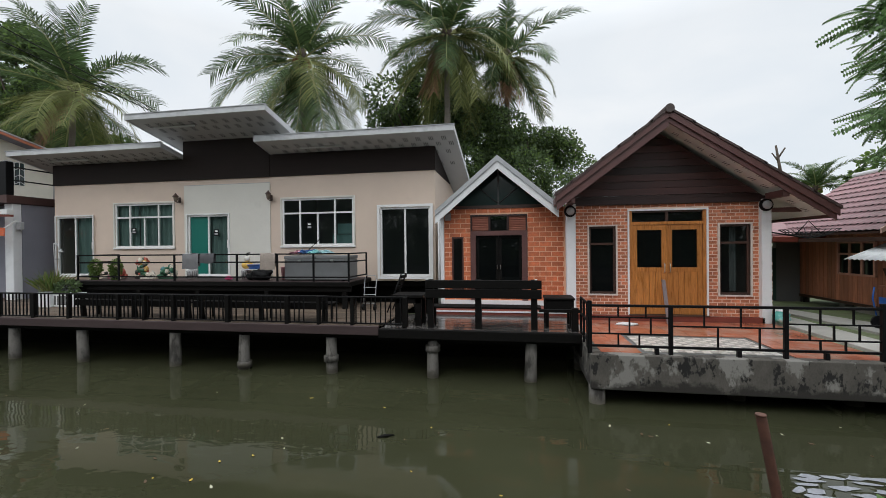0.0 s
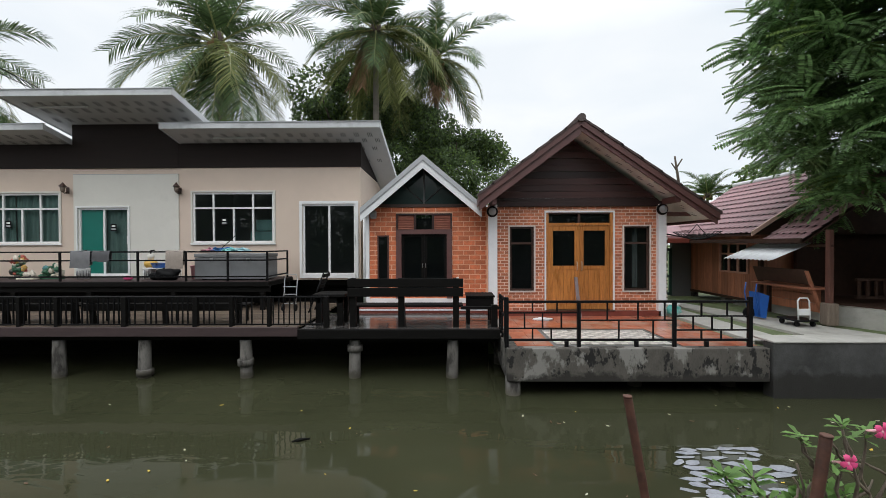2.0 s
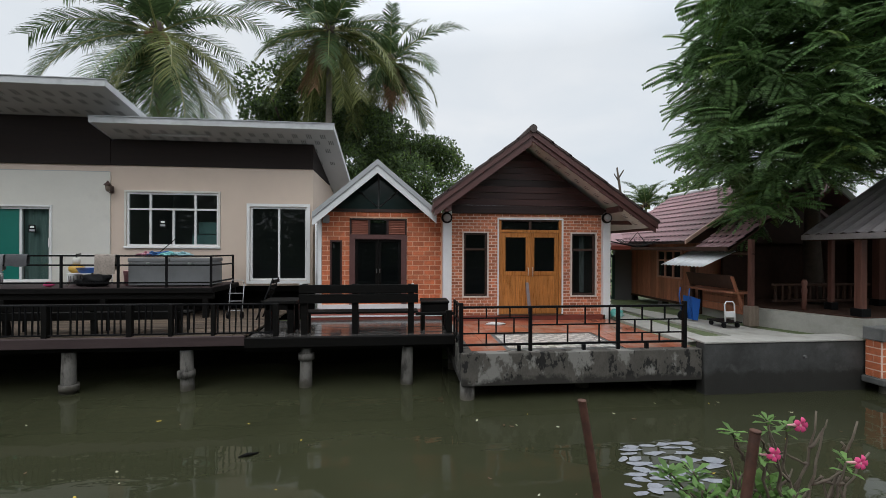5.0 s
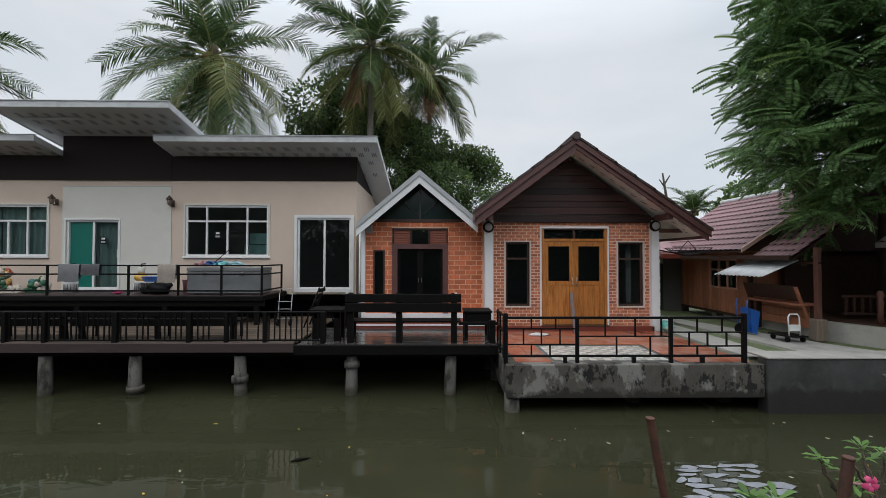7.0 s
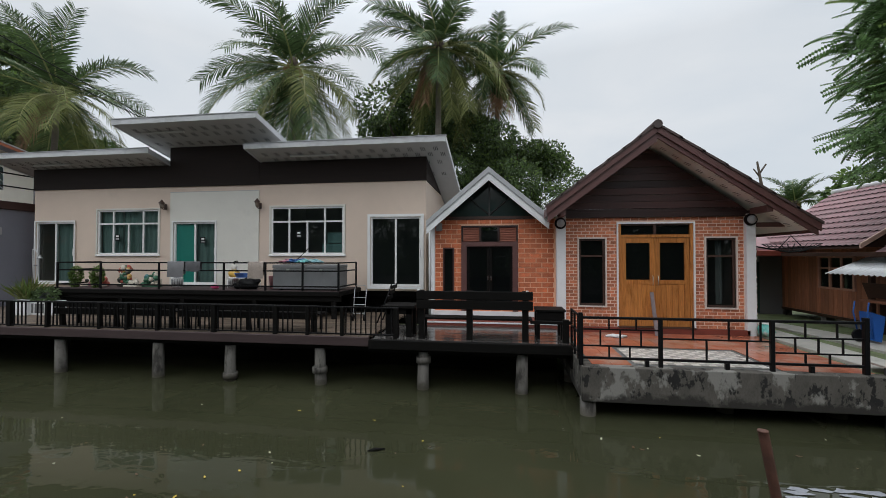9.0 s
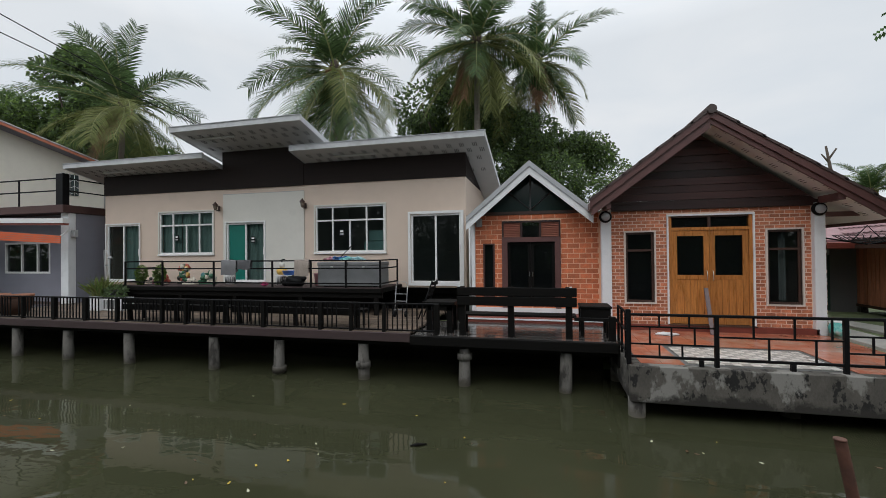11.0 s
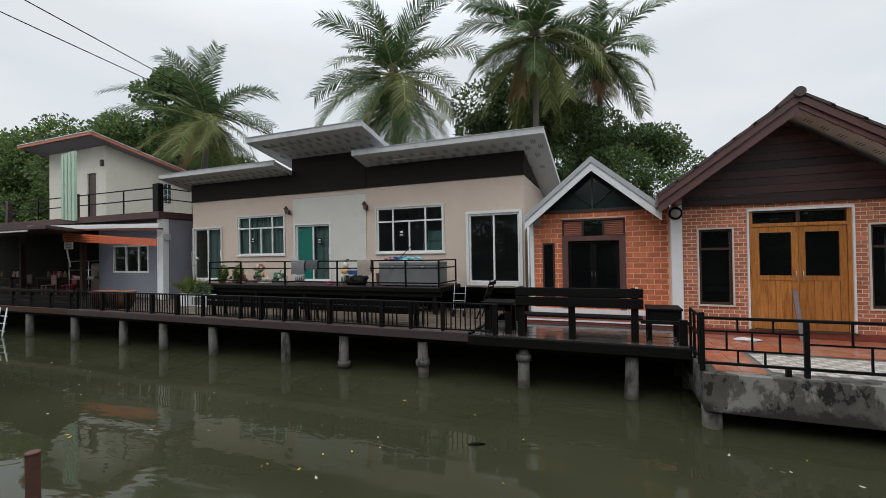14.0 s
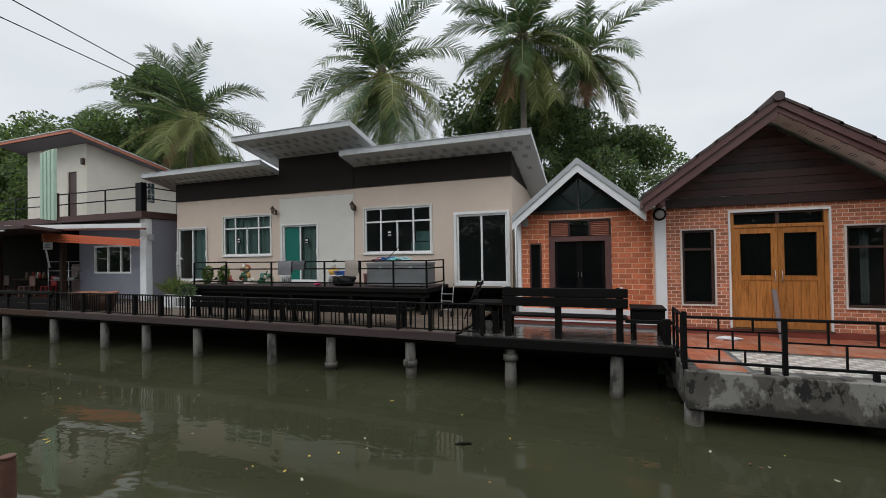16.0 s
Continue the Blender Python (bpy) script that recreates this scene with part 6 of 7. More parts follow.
def timber_house():
    h = thing("house", (11, 13, 0.8), "red-brown plank house with purple-red tiled roof", "house")
    x, y0, y1 = 8.95, 10.6, 14.2
    # upright planks with a window opening between
    k = y0
    while k < y1:
        yy = min(k + 0.15, y1)
        if 11.25 < (k + yy) / 2 < 12.45:
            part("plank", RB((x, x + 0.05, k, yy - 0.006, 1.05, 1.75), 0.004), REDWOOD, h)
            part("plank", RB((x, x + 0.05, k, yy - 0.006, 2.62, 2.95), 0.004), REDWOOD, h)
        else:
            part("plank", RB((x, x + 0.05, k, yy - 0.006, 1.05, 2.95), 0.004), REDWOOD, h)
        k += 0.15
    part("sill_beam", RB((x - 0.03, x + 0.08, y0, y1, 0.98, 1.05), 0.005), DARKWOOD, h)
    part("end_wall", B((x + 0.05, 13.0, y0, y0 + 0.1, 1.0, 2.95)), REDWOOD, h)
    part("end_wall", B((x + 0.05, 13.0, y1 - 0.1, y1, 1.0, 2.95)), REDWOOD, h)
    part("gable", prism(bmesh.new(), [(8.36, 2.83), (13.4, 2.83), (11.0, 4.60)], "y", 10.12, 10.18), DARKWOOD, h, "dark boarded gable")
    part("inner_wall", B((9.8, 9.85, y0 + 0.1, y1 - 0.1, 1.0, 2.9)), DARK, h)
    for yy in (y0 + 0.1, 12.3, y1 - 0.2):
        part("stilt", B((x, x + 0.2, yy - 0.1, yy + 0.1, 0.8, 0.98)), PILE, h)
    w = thing("window_7", (x, 11.85, 1.75), "three-light timber casement window with dark panes", "window", kind="structure")
    for a in (11.25, 11.64, 12.03, 12.42):
        part("mullion", B((x - 0.03, x + 0.03, a - 0.03, a + 0.03, 1.75, 2.62)), ROSEWOOD, w)
    for z in (1.77, 2.3, 2.6):
        part("bar", B((x - 0.027, x + 0.027, 11.25, 12.42, z - 0.025, z + 0.025)), ROSEWOOD, w)
    for a in (11.28, 11.67, 12.06):
        gm = bmesh.new()
        gm.faces.new([gm.verts.new(c) for c in ((x + 0.005, a + 0.33, 1.79), (x + 0.005, a, 1.79), (x + 0.005, a, 2.58), (x + 0.005, a + 0.33, 2.58))])
        g = part("pane", gm, GLASS, w)
        g.visible_shadow = False

    def tiled(x0, z0, x1, z1, ya, yb, label):
        """Corrugated tiles in courses up the slope."""
        rf = part("roof", prism(bmesh.new(), [(x0, z0 - 0.06), (x1, z1 - 0.06), (x1, z1 - 0.02), (x0, z0 - 0.02)], "y", ya, yb), DARKWOOD, h, label)
        bm = bmesh.new()
        n = 11
        cols = int((yb - ya) / 0.05)
        L = math.hypot(x1 - x0, z1 - z0)
        ux, uz = (x1 - x0) / L, (z1 - z0) / L
        for r in range(n):
            rows = []
            for s, lift in ((r / n, 0.035), ((r + 1.12) / n, 0.0)):
                rows.append([bm.verts.new((x0 + ux * L * s - uz * (lift + 0.018 * math.cos(j * math.pi / 2)), ya + j * 0.05, z0 + uz * L * s + ux * (lift + 0.018 * math.cos(j * math.pi / 2)))) for j in range(cols + 1)])
            for j in range(cols):
                bm.faces.new((rows[0][j], rows[1][j], rows[1][j + 1], rows[0][j + 1])).smooth = True
        tagged(part("tiling", bm, ROOFTILE, rf, "wavy purple-red tile courses"), kind="stuff")
        return rf

    rf = tiled(8.25, 2.86, 11.0, 4.68, 10.1, 14.8, "purple-red tiled slope")
    part("ridge_cap", T([(11.0, 10.05, 4.72), (11.0, 14.85, 4.72)], 0.08, 10), WHITEPAINT, rf, "pale ridge cap")
    part("barge_board", prism(bmesh.new(), [(8.2, 2.80), (11.0, 4.66), (11.0, 4.77), (8.2, 2.91)], "y", 10.04, 10.09), mat("faded_orange_barge", (0.62, 0.42, 0.34), 0.7, 4, 0.2, 0.1), rf, "faded orange and white barge board")
    part("back_slope", prism(bmesh.new(), [(11.0, 4.62), (13.6, 2.8), (13.6, 2.9), (11.0, 4.72)], "y", 10.1, 14.8), ROOFTILE, h)
    tiled(8.35, 2.66, 10.9, 4.40, 8.7, 10.02, "lower purple-red tiled slope")
    part("eave_board", RB((8.27, 8.32, 8.7, 14.8, 2.62, 2.72), 0.005), DARKWOOD, h)


timber_house()


def zinc_awning():
    a = thing("awning", (8.4, 9.5, 0.85), "corrugated zinc awning over a timber counter", "awning")
    bm = bmesh.new()
    n = 72
    rows = []
    for x, z in ((7.85, 2.22), (8.72, 2.60)):
        rows.append([bm.verts.new((x, 8.95 + i * 1.65 / n, z + 0.016 * math.sin(i * math.pi / 3))) for i in range(n + 1)])
    for i in range(n):
        bm.faces.new((rows[0][i], rows[0][i + 1], rows[1][i + 1], rows[1][i])).smooth = True
    sh = part("sheet", bm, ZINC, a, "corrugated zinc sheet")
    md = sh.modifiers.new("thick", "SOLIDIFY")
    md.thickness = 0.004
    part("post", RB((8.68, 8.79, 8.45, 8.56, 1.3, 2.9), 0.015), POSTWOOD, a, "red-brown timber post")
    part("post_base", RB((8.62, 8.86, 8.40, 8.62, 0.84, 1.32), 0.02), mat("grey_brown_weathered_post", (0.20, 0.155, 0.12), 0.8, 5, 0.4, 0.3, stretch=(4, 4, 0.7)), a, "weathered timber post base")
    part("post", RB((8.70, 8.80, 10.45, 10.55, 0.84, 2.6), 0.01), DARKWOOD, a)
    part("bearer", RB((8.70, 8.78, 8.45, 10.6, 2.52, 2.58), 0.006), DARKWOOD, a)
    c = thing("counter", (8.7, 9.5, 0.85), "old timber counter with sloping back boards", "counter")
    for i in range(3):
        part("back_board", RB((8.86, 8.90, 8.65, 10.4, 1.05 + i * 0.2, 1.24 + i * 0.2), 0.005), REDWOOD, c)
    part("tilted_board", prism(bmesh.new(), [(8.55, 1.68), (8.59, 1.68), (8.47, 2.02), (8.43, 2.02)], "y", 8.75, 10.35), DARKWOOD, c, "tilted dark back board")
    part("worktop", RB((8.40, 8.86, 8.65, 10.4, 1.58, 1.63), 0.006), REDWOOD, c)
    part("brace", prism(bmesh.new(), [(8.40, 2.0), (8.46, 2.0), (8.78, 1.1), (8.72, 1.1)], "y", 8.7, 8.75), REDWOOD, c)
    for y in (8.72, 10.3):
        part("leg", RB((8.78, 8.86, y - 0.04, y + 0.04, 0.85, 1.58), 0.006), DARKWOOD, c)
    t = thing("platform_trolley", (7.95, 8.35, 0.86), "flat platform trolley with white hoop handle", "trolley")
    part("deck", RB((7.80, 8.26, 8.2, 8.75, 0.97, 1.0), 0.01), BLACKIRON, t)
    part("handle", T([(7.87, 8.25, 1.0), (7.85, 8.25, 1.40), (7.89, 8.25, 1.46), (8.05, 8.25, 1.46), (8.09, 8.25, 1.40), (8.11, 8.25, 1.0)], 0.015, 8), WHITE, t, "white tubular handle")
    part("handle_plate", RB((7.865, 8.10, 8.235, 8.25, 1.10, 1.24), 0.004), WHITE, t)
    for x in (7.86, 8.19):
        for y in (8.28, 8.67):
            part("wheel", T([(x - 0.02, y, 0.915), (x + 0.02, y, 0.915)], 0.055, 12), BLACKIRON, t)
    b = thing("wheelbarrow", (7.75, 9.4, 0.86), "blue wheelbarrow tipped upright on its nose", "wheelbarrow")
    part("tray", prism(bmesh.new(), [(7.74, 0.90), (7.86, 0.88), (7.93, 1.40), (7.70, 1.48)], "y", 9.12, 9.45), BLUE, b, "blue steel tray")
    for y in (9.15, 9.5):
        part("handle", T([(7.72, y, 0.95), (7.63, y, 1.45), (7.66, y, 1.68)], 0.014, 6), BLUE, b)
    part("wheel", T([(7.62, 9.32, 0.98), (7.62, 9.37, 0.98)], 0.13, 16), BLACKIRON, b)
    g = thing("bag", (6.2, 9.7, 0.86), "plastic sack of goods with teal print", "bag")
    part("sack", blob((6.05, 9.68, 0.98), (0.17, 0.14, 0.13), 4, 0.3), mat("teal_print_plastic", (0.10, 0.42, 0.38), 0.4, 5, 0.4, 0.1, dirt=(0.6, 0.62, 0.6), dirt_scale=5), g)
    part("top", blob((6.08, 9.75, 1.12), (0.15, 0.12, 0.08), 6, 0.4), WHITE, g)


zinc_awning()


def pavilion():
    p = thing("pavilion", (11, 8, 0.85), "dark open timber pavilion with grey ribbed roof", "pavilion")
    part("base", prism(bmesh.new(), [(9.05, 12.0), (9.05, 8.8), (9.95, 7.1), (16, 7.1), (16, 12.0)], "z", 0.80, 1.22), PATHC, p, "pale cement plinth")
    part("floor", prism(bmesh.new(), [(9.3, 12.0), (9.3, 8.9), (10.05, 7.2), (16, 7.2), (16, 12.0)], "z", 1.222, 1.25), DARKWOOD, p)
    n = 28
    rows = []
    bm = bmesh.new()
    for x, z in ((10.0, 3.0), (14.5, 5.9)):
        rows.append([bm.verts.new((x, 5.9 + i * 0.09, z + (0.03 if i % 3 == 0 else 0.0))) for i in range(n + 1)])
    for i in range(n):
        bm.faces.new((rows[0][i], rows[0][i + 1], rows[1][i + 1], rows[1][i]))
    sh = part("roof", bm, GREYTILE, p, "grey ribbed metal roof")
    sh.modifiers.new("thick", "SOLIDIFY").thickness = 0.02
    part("gutter", RB((9.93, 10.03, 5.9, 8.42, 2.88, 3.0), 0.01), GREYTILE, p)
    part("ceiling", prism(bmesh.new(), [(10.04, 2.86), (14.5, 5.7), (14.5, 5.8), (10.04, 2.96)], "y", 5.95, 8.36), DARKWOOD, p)
    for x, y, w in ((10.15, 7.30, 0.075), (10.6, 8.3, 0.05), (10.2, 6.0, 0.08), (12.5, 8.8, 0.09), (12.5, 6.8, 0.09)):
        part("post", RB((x - w, x + w, y - w, y + w, 1.25, 3.0), 0.012), POSTWOOD, p)
        part("post_foot", RB((x - w - 0.04, x + w + 0.04, y - w - 0.04, y + w + 0.04, 1.25, 1.42), 0.01), BLACKIRON, p)
    part("back_screen", B((13.5, 13.6, 6, 12, 1.25, 3.6)), DARKWOOD, p)
    part("side_screen", B((9.6, 13.5, 10.4, 10.5, 1.25, 3.4)), DARKWOOD, p)
    for z in (1.75, 1.35):
        part("rail", RB((9.7, 12.4, 8.9, 8.96, z, z + 0.06), 0.005), DARKWOOD, p)
    for i in range(14):
        part("baluster", B((9.75 + i * 0.19, 9.80 + i * 0.19, 8.91, 8.95, 1.4, 1.75)), DARKWOOD, p)
    s = thing("carved_post", (9.8, 8.2, 1.22), "weathered carved timber stump post", "post")
    part("shaft", lathe(bmesh.new(), (9.8, 8.2, 1.22), [(0.055, 0.0), (0.048, 0.4), (0.062, 0.5), (0.042, 0.56), (0.065, 0.66), (0.04, 0.74)], 10), POSTWOOD, s)
    # small gabled roof behind
    g = thing("house", (13.0, 11.2, 1.2), "red roofed outbuilding behind the pavilion", "house")
    part("wall", B((11.6, 14.5, 10.6, 12.5, 1.2, 3.9)), DARKWOOD, g)
    part("roof", prism(bmesh.new(), [(12.0, 3.7), (12.9, 4.5), (12.9, 4.62), (11.95, 3.8)], "y", 10.2, 12.8), REDTRIM, g)
    part("roof", prism(bmesh.new(), [(12.9, 4.5), (14.6, 3.2), (14.6, 3.3), (12.9, 4.62)], "y", 10.2, 12.8), ROOFTILE, g)
    part("barge_board", prism(bmesh.new(), [(12.9, 4.4), (14.6, 3.1), (14.6, 3.28), (12.9, 4.6)], "y", 10.12, 10.18), WHITEPAINT, g)


pavilion()


def yard_back():
    """Things seen between the brick house and the timber house."""
    s = thing("shed", (7.4, 13.6, 0.8), "dark green timber doors of a shed behind a red eave", "shed")
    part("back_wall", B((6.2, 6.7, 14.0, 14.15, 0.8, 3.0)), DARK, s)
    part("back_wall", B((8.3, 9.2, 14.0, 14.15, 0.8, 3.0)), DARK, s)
    for a, b in ((6.75, 7.2), (7.75, 8.25)):
        pane_frame(s, "door", a, b, 0.85, 2.45, 13.93, 0.09, 0.03, mat("dark_green_paint", (0.012, 0.045, 0.035), 0.5, 4, 0.2, 0.05), (), (1.5,), "dark green glazed door")
        glass(s, a + 0.08, b - 0.08, 0.94, 2.37, 13.93, GLASSCLEAR)
    part("eave", RB((6.1, 9.0, 12.9, 13.3, 2.62, 2.80), 0.02), REDTRIM, s, "red painted eave")
    part("roof", slope_slab(bmesh.new(), 6.1, 9.0, 13.0, 2.8, 15.0, 3.3, 0.06), ROOFTILE, s)
    c = thing("stone_column", (6.2, 10.4, 0.8), "slim column faced with cream and brown stones", "column")
    part("core", RB((6.07, 6.30, 10.45, 10.65, 0.8, 2.8), 0.01), DARKWOOD, c)
    rng = random.Random(5)
    for i in range(22):
        for k in range(3):
            part("stone", RB((6.075 + k * 0.075, 6.14 + k * 0.075, 10.42, 10.448, 0.86 + i * 0.088, 0.93 + i * 0.088), 0.012), rng.choice((CREAM, MORTAR, DARKWOOD, PALE)), c)
    pb = thing("planter_box", (6.9, 12.2, 0.8), "orange-red planter box by the shed", "planter")
    part("box", RB((6.6, 7.1, 12.0, 12.4, 0.8, 1.5), 0.02), POT, pb)
    d = thing("satellite_dish", (7.45, 11.2, 2.8), "black mesh satellite dish on the eave", "satellite dish")
    bm = bmesh.new()
    seg, rings = 28, 6
    grid = [[bm.verts.new((7.5 + 0.6 * r / rings * math.cos(a), 11.2 + 0.6 * r / rings * math.sin(a), 2.72 + 0.22 * (r / rings) ** 2)) for a in (2 * math.pi * k / seg for k in range(seg))] for r in range(1, rings + 1)]
    for a, b in zip(grid, grid[1:]):
        for k in range(seg):
            bm.faces.new((a[k], a[(k + 1) % seg], b[(k + 1) % seg], b[k]))
    m = part("mesh_bowl", bm, BLACKIRON, d)
    m.modifiers.new("wire", "WIREFRAME").thickness = 0.012
    part("arm", T([(7.2, 11.2, 2.8), (7.5, 11.2, 3.15), (7.8, 11.2, 2.8)], 0.012, 5), BLACKIRON, d)
    part("mount", T([(6.0, 11.2, 3.0), (7.5, 11.2, 2.72)], 0.02, 6), BLACKIRON, d)


yard_back()

# ---- palms and trees ----


def frond_mesh(length, az, elev, bend, rng, materials, drop=0.5, pairs=74, wind=0.0):
    """A palm leaf from the origin: an arching rib with leaflets that hang and blow a little to -x."""
    bm = bmesh.new()
    n = 16
    flat = Vector((math.cos(az), math.sin(az), 0))
    across = Vector((-math.sin(az), math.cos(az), 0))
    pts, dirs = [Vector((0, 0, 0))], []
    a = elev
    sway = rng.uniform(-0.25, 0.25)
    for i in range(n):
        f = i / n
        d = (flat * math.cos(a) + across * sway * f + Vector((-wind * f, 0, math.sin(a)))).normalized()
        dirs.append(d)
        pts.append(pts[-1] + d * length / n)
        a -= bend / n * (0.35 + 1.3 * f)
    dirs.append(dirs[-1])
    tube(bm, pts, [0.05 * (1 - 0.94 * i / n) for i in range(n + 1)], 4)
    roll = rng.uniform(-0.5, 0.5)
    for k in range(pairs):
        f = 0.13 + 0.87 * (k + rng.uniform(-0.3, 0.3)) / pairs
        q = f * n
        i = min(int(q), n - 1)
        p = pts[i].lerp(pts[i + 1], q - i)
        d = dirs[i]
        side = d.cross(Vector((0, 0, 1)))
        side = side.normalized() if side.length > 0.05 else across
        side = Matrix.Rotation(roll * f, 3, d) @ side
        up = side.cross(d)
        reach = length * 0.245 * (math.sin(math.pi * (0.14 + 0.74 * f)) ** 0.55)
        for sg in (-1, 1):
            if rng.random() < 0.08:
                continue
            ln = reach * rng.uniform(0.75, 1.12)
            out = (side * sg * rng.uniform(0.7, 0.95) + d * (0.45 + 0.55 * f) + up * rng.uniform(0.05, 0.30) + Vector((-wind * 0.6, 0, 0))).normalized()
            fall = Vector((-wind * 0.5, 0, -1.0)) * drop * rng.uniform(0.6, 1.25)
            w = d * (0.021 + 0.014 * (1 - f))
            q1 = p + out * ln * 0.38 + fall * ln * 0.07
            q2 = p + out * ln * 0.70 + fall * ln * 0.32
            q3 = p + out * ln * 0.92 + fall * ln * 0.72
            v = [bm.verts.new(c) for c in (p - w * 0.7, p + w * 0.7, q1 + w, q1 - w, q2 + w * 0.8, q2 - w * 0.8, q3)]
            for face in ((v[0], v[1], v[2], v[3]), (v[3], v[2], v[4], v[5]), (v[5], v[4], v[6])):
                bm.faces.new(face).material_index = 1
    return mesh_of("frond", bm, materials)


def coconut_palm(x, y, crown_z, length, seed, lean=(0.6, 0.0), n_fronds=30, pale=0.3, dry=2, label="tall coconut palm with arching fronds behind the houses", low=-1.25, wind=0.13):
    rng = random.Random(seed)
    t = thing("palm_tree", (x - lean[0], y - lean[1], 0.7), label, "palm tree", "coconut palms behind the houses")
    pts, rad = [], []
    for i in range(15):
        f = i / 14
        pts.append((x - lean[0] * (1 - f) ** 1.6, y - lean[1] * (1 - f) ** 1.6, 0.6 + (crown_z - 0.6) * f))
        rad.append(0.17 * (1 - 0.35 * f) + (0.08 if i == 0 else 0) + 0.012 * (i % 2))
    part("trunk", T(pts, rad, 12), BARK, t, "slim ringed grey trunk")
    top = Vector((x, y, crown_z)) - origin(t)
    part("crown_fibre", blob((x, y, crown_z + 0.05), (0.26, 0.26, 0.45), seed, 0.3, 2), BARK2, t)
    for i in range(9):
        a = rng.uniform(0, 6.28)
        part("coconut", blob((x + 0.34 * math.cos(a), y + 0.34 * math.sin(a), crown_z - 0.22 + rng.uniform(-0.15, 0.15)), (0.12, 0.12, 0.15), i, 0.1, 2), FRONDDRY if i % 2 == 0 else FRONDPALE, t)
    for i in range(n_fronds):
        f = i / (n_fronds - 1)
        elev = 1.38 + (low - 1.38) * f ** 0.88 + rng.uniform(-0.14, 0.14)
        bend = 0.55 + 0.65 * math.sin(math.pi * min(1, f * 0.8 + 0.15)) + rng.uniform(-0.2, 0.3)
        if elev < -0.35:
            bend *= 0.5
        m = FROND
        if f > 0.5 and rng.random() < pale:
            m = FRONDPALE
        ln = length * rng.uniform(0.82, 1.08) * (0.85 if f < 0.15 else 1.0)
        az = i * 2.39996 + rng.uniform(-0.3, 0.3)
        if i >= n_fronds - dry:
            m = FRONDDRY
            elev, bend, ln, az = -1.0, 0.5, length * 0.78, -1.57 + rng.uniform(-0.5, 0.5)
        ob = new("frond", frond_mesh(ln, az, elev, bend, rng, [RIB if m != FRONDDRY else FRONDDRY, m], drop=0.22 + 0.42 * f, wind=wind))
        ob.parent = t
        ob.location = top
    return t


coconut_palm(-21.5, 17.0, 10.6, 4.9, 21, (1.2, 0), 33, 0.8, 2, low=-1.0)
coconut_palm(-9.3, 17.4, 11.3, 4.9, 5, (-0.4, 0), 36, 0.5, 0, low=-1.42)
coconut_palm(-2.6, 18.0, 12.1, 4.3, 8, (0.1, 0), 34, 0.85, 2, low=-1.35)
coconut_palm(-0.05, 21.0, 12.2, 3.8, 13, (-0.3, 0), 25, 0.7, 2, wind=0.05)
coconut_palm(25.5, 40.0, 7.2, 3.6, 17, (0.3, 0), 20, 0.2, 0, "distant coconut palm beyond the yard", low=0.1)


def leaf_cloud(clumps, per, size, rng_np, droop=0.2):
    """Leaf quads (n, 4, 3) strewn through egg-shaped clumps."""
    quads = []
    for cx, cy, cz, rx, ry, rz in clumps:
        d = rng_np.normal(size=(per, 3))
        d /= np.linalg.norm(d, axis=1)[:, None]
        r = rng_np.uniform(0.45, 1.06, (per, 1)) ** 0.6
        p = np.array((cx, cy, cz)) + d * r * np.array((rx, ry, rz))
        out = d + rng_np.normal(scale=0.7, size=(per, 3)) + np.array((0, 0, -droop))
        out /= np.linalg.norm(out, axis=1)[:, None]
        side = np.cross(out, rng_np.normal(size=(per, 3)))
        side /= np.linalg.norm(side, axis=1)[:, None]
        ln = size * rng_np.uniform(0.6, 1.35, (per, 1))
        mid = p + out * ln * 0.5
        quads.append(np.stack([p, mid + side * ln * 0.27, p + out * ln - np.array((0, 0, 1)) * ln * 0.12, mid - side * ln * 0.27], axis=1))
    return np.concatenate(quads)


def quads_mesh(name, quads, mats, pick=None):
    n = len(quads)
    me = bpy.data.meshes.new(name)
    me.from_pydata(quads.reshape(-1, 3).tolist(), [], np.arange(n * 4).reshape(n, 4).tolist())
    for m in mats:
        me.materials.append(m)
    if pick is not None:
        me.polygons.foreach_set("material_index", pick.astype(np.int32))
    me.update()
    return me


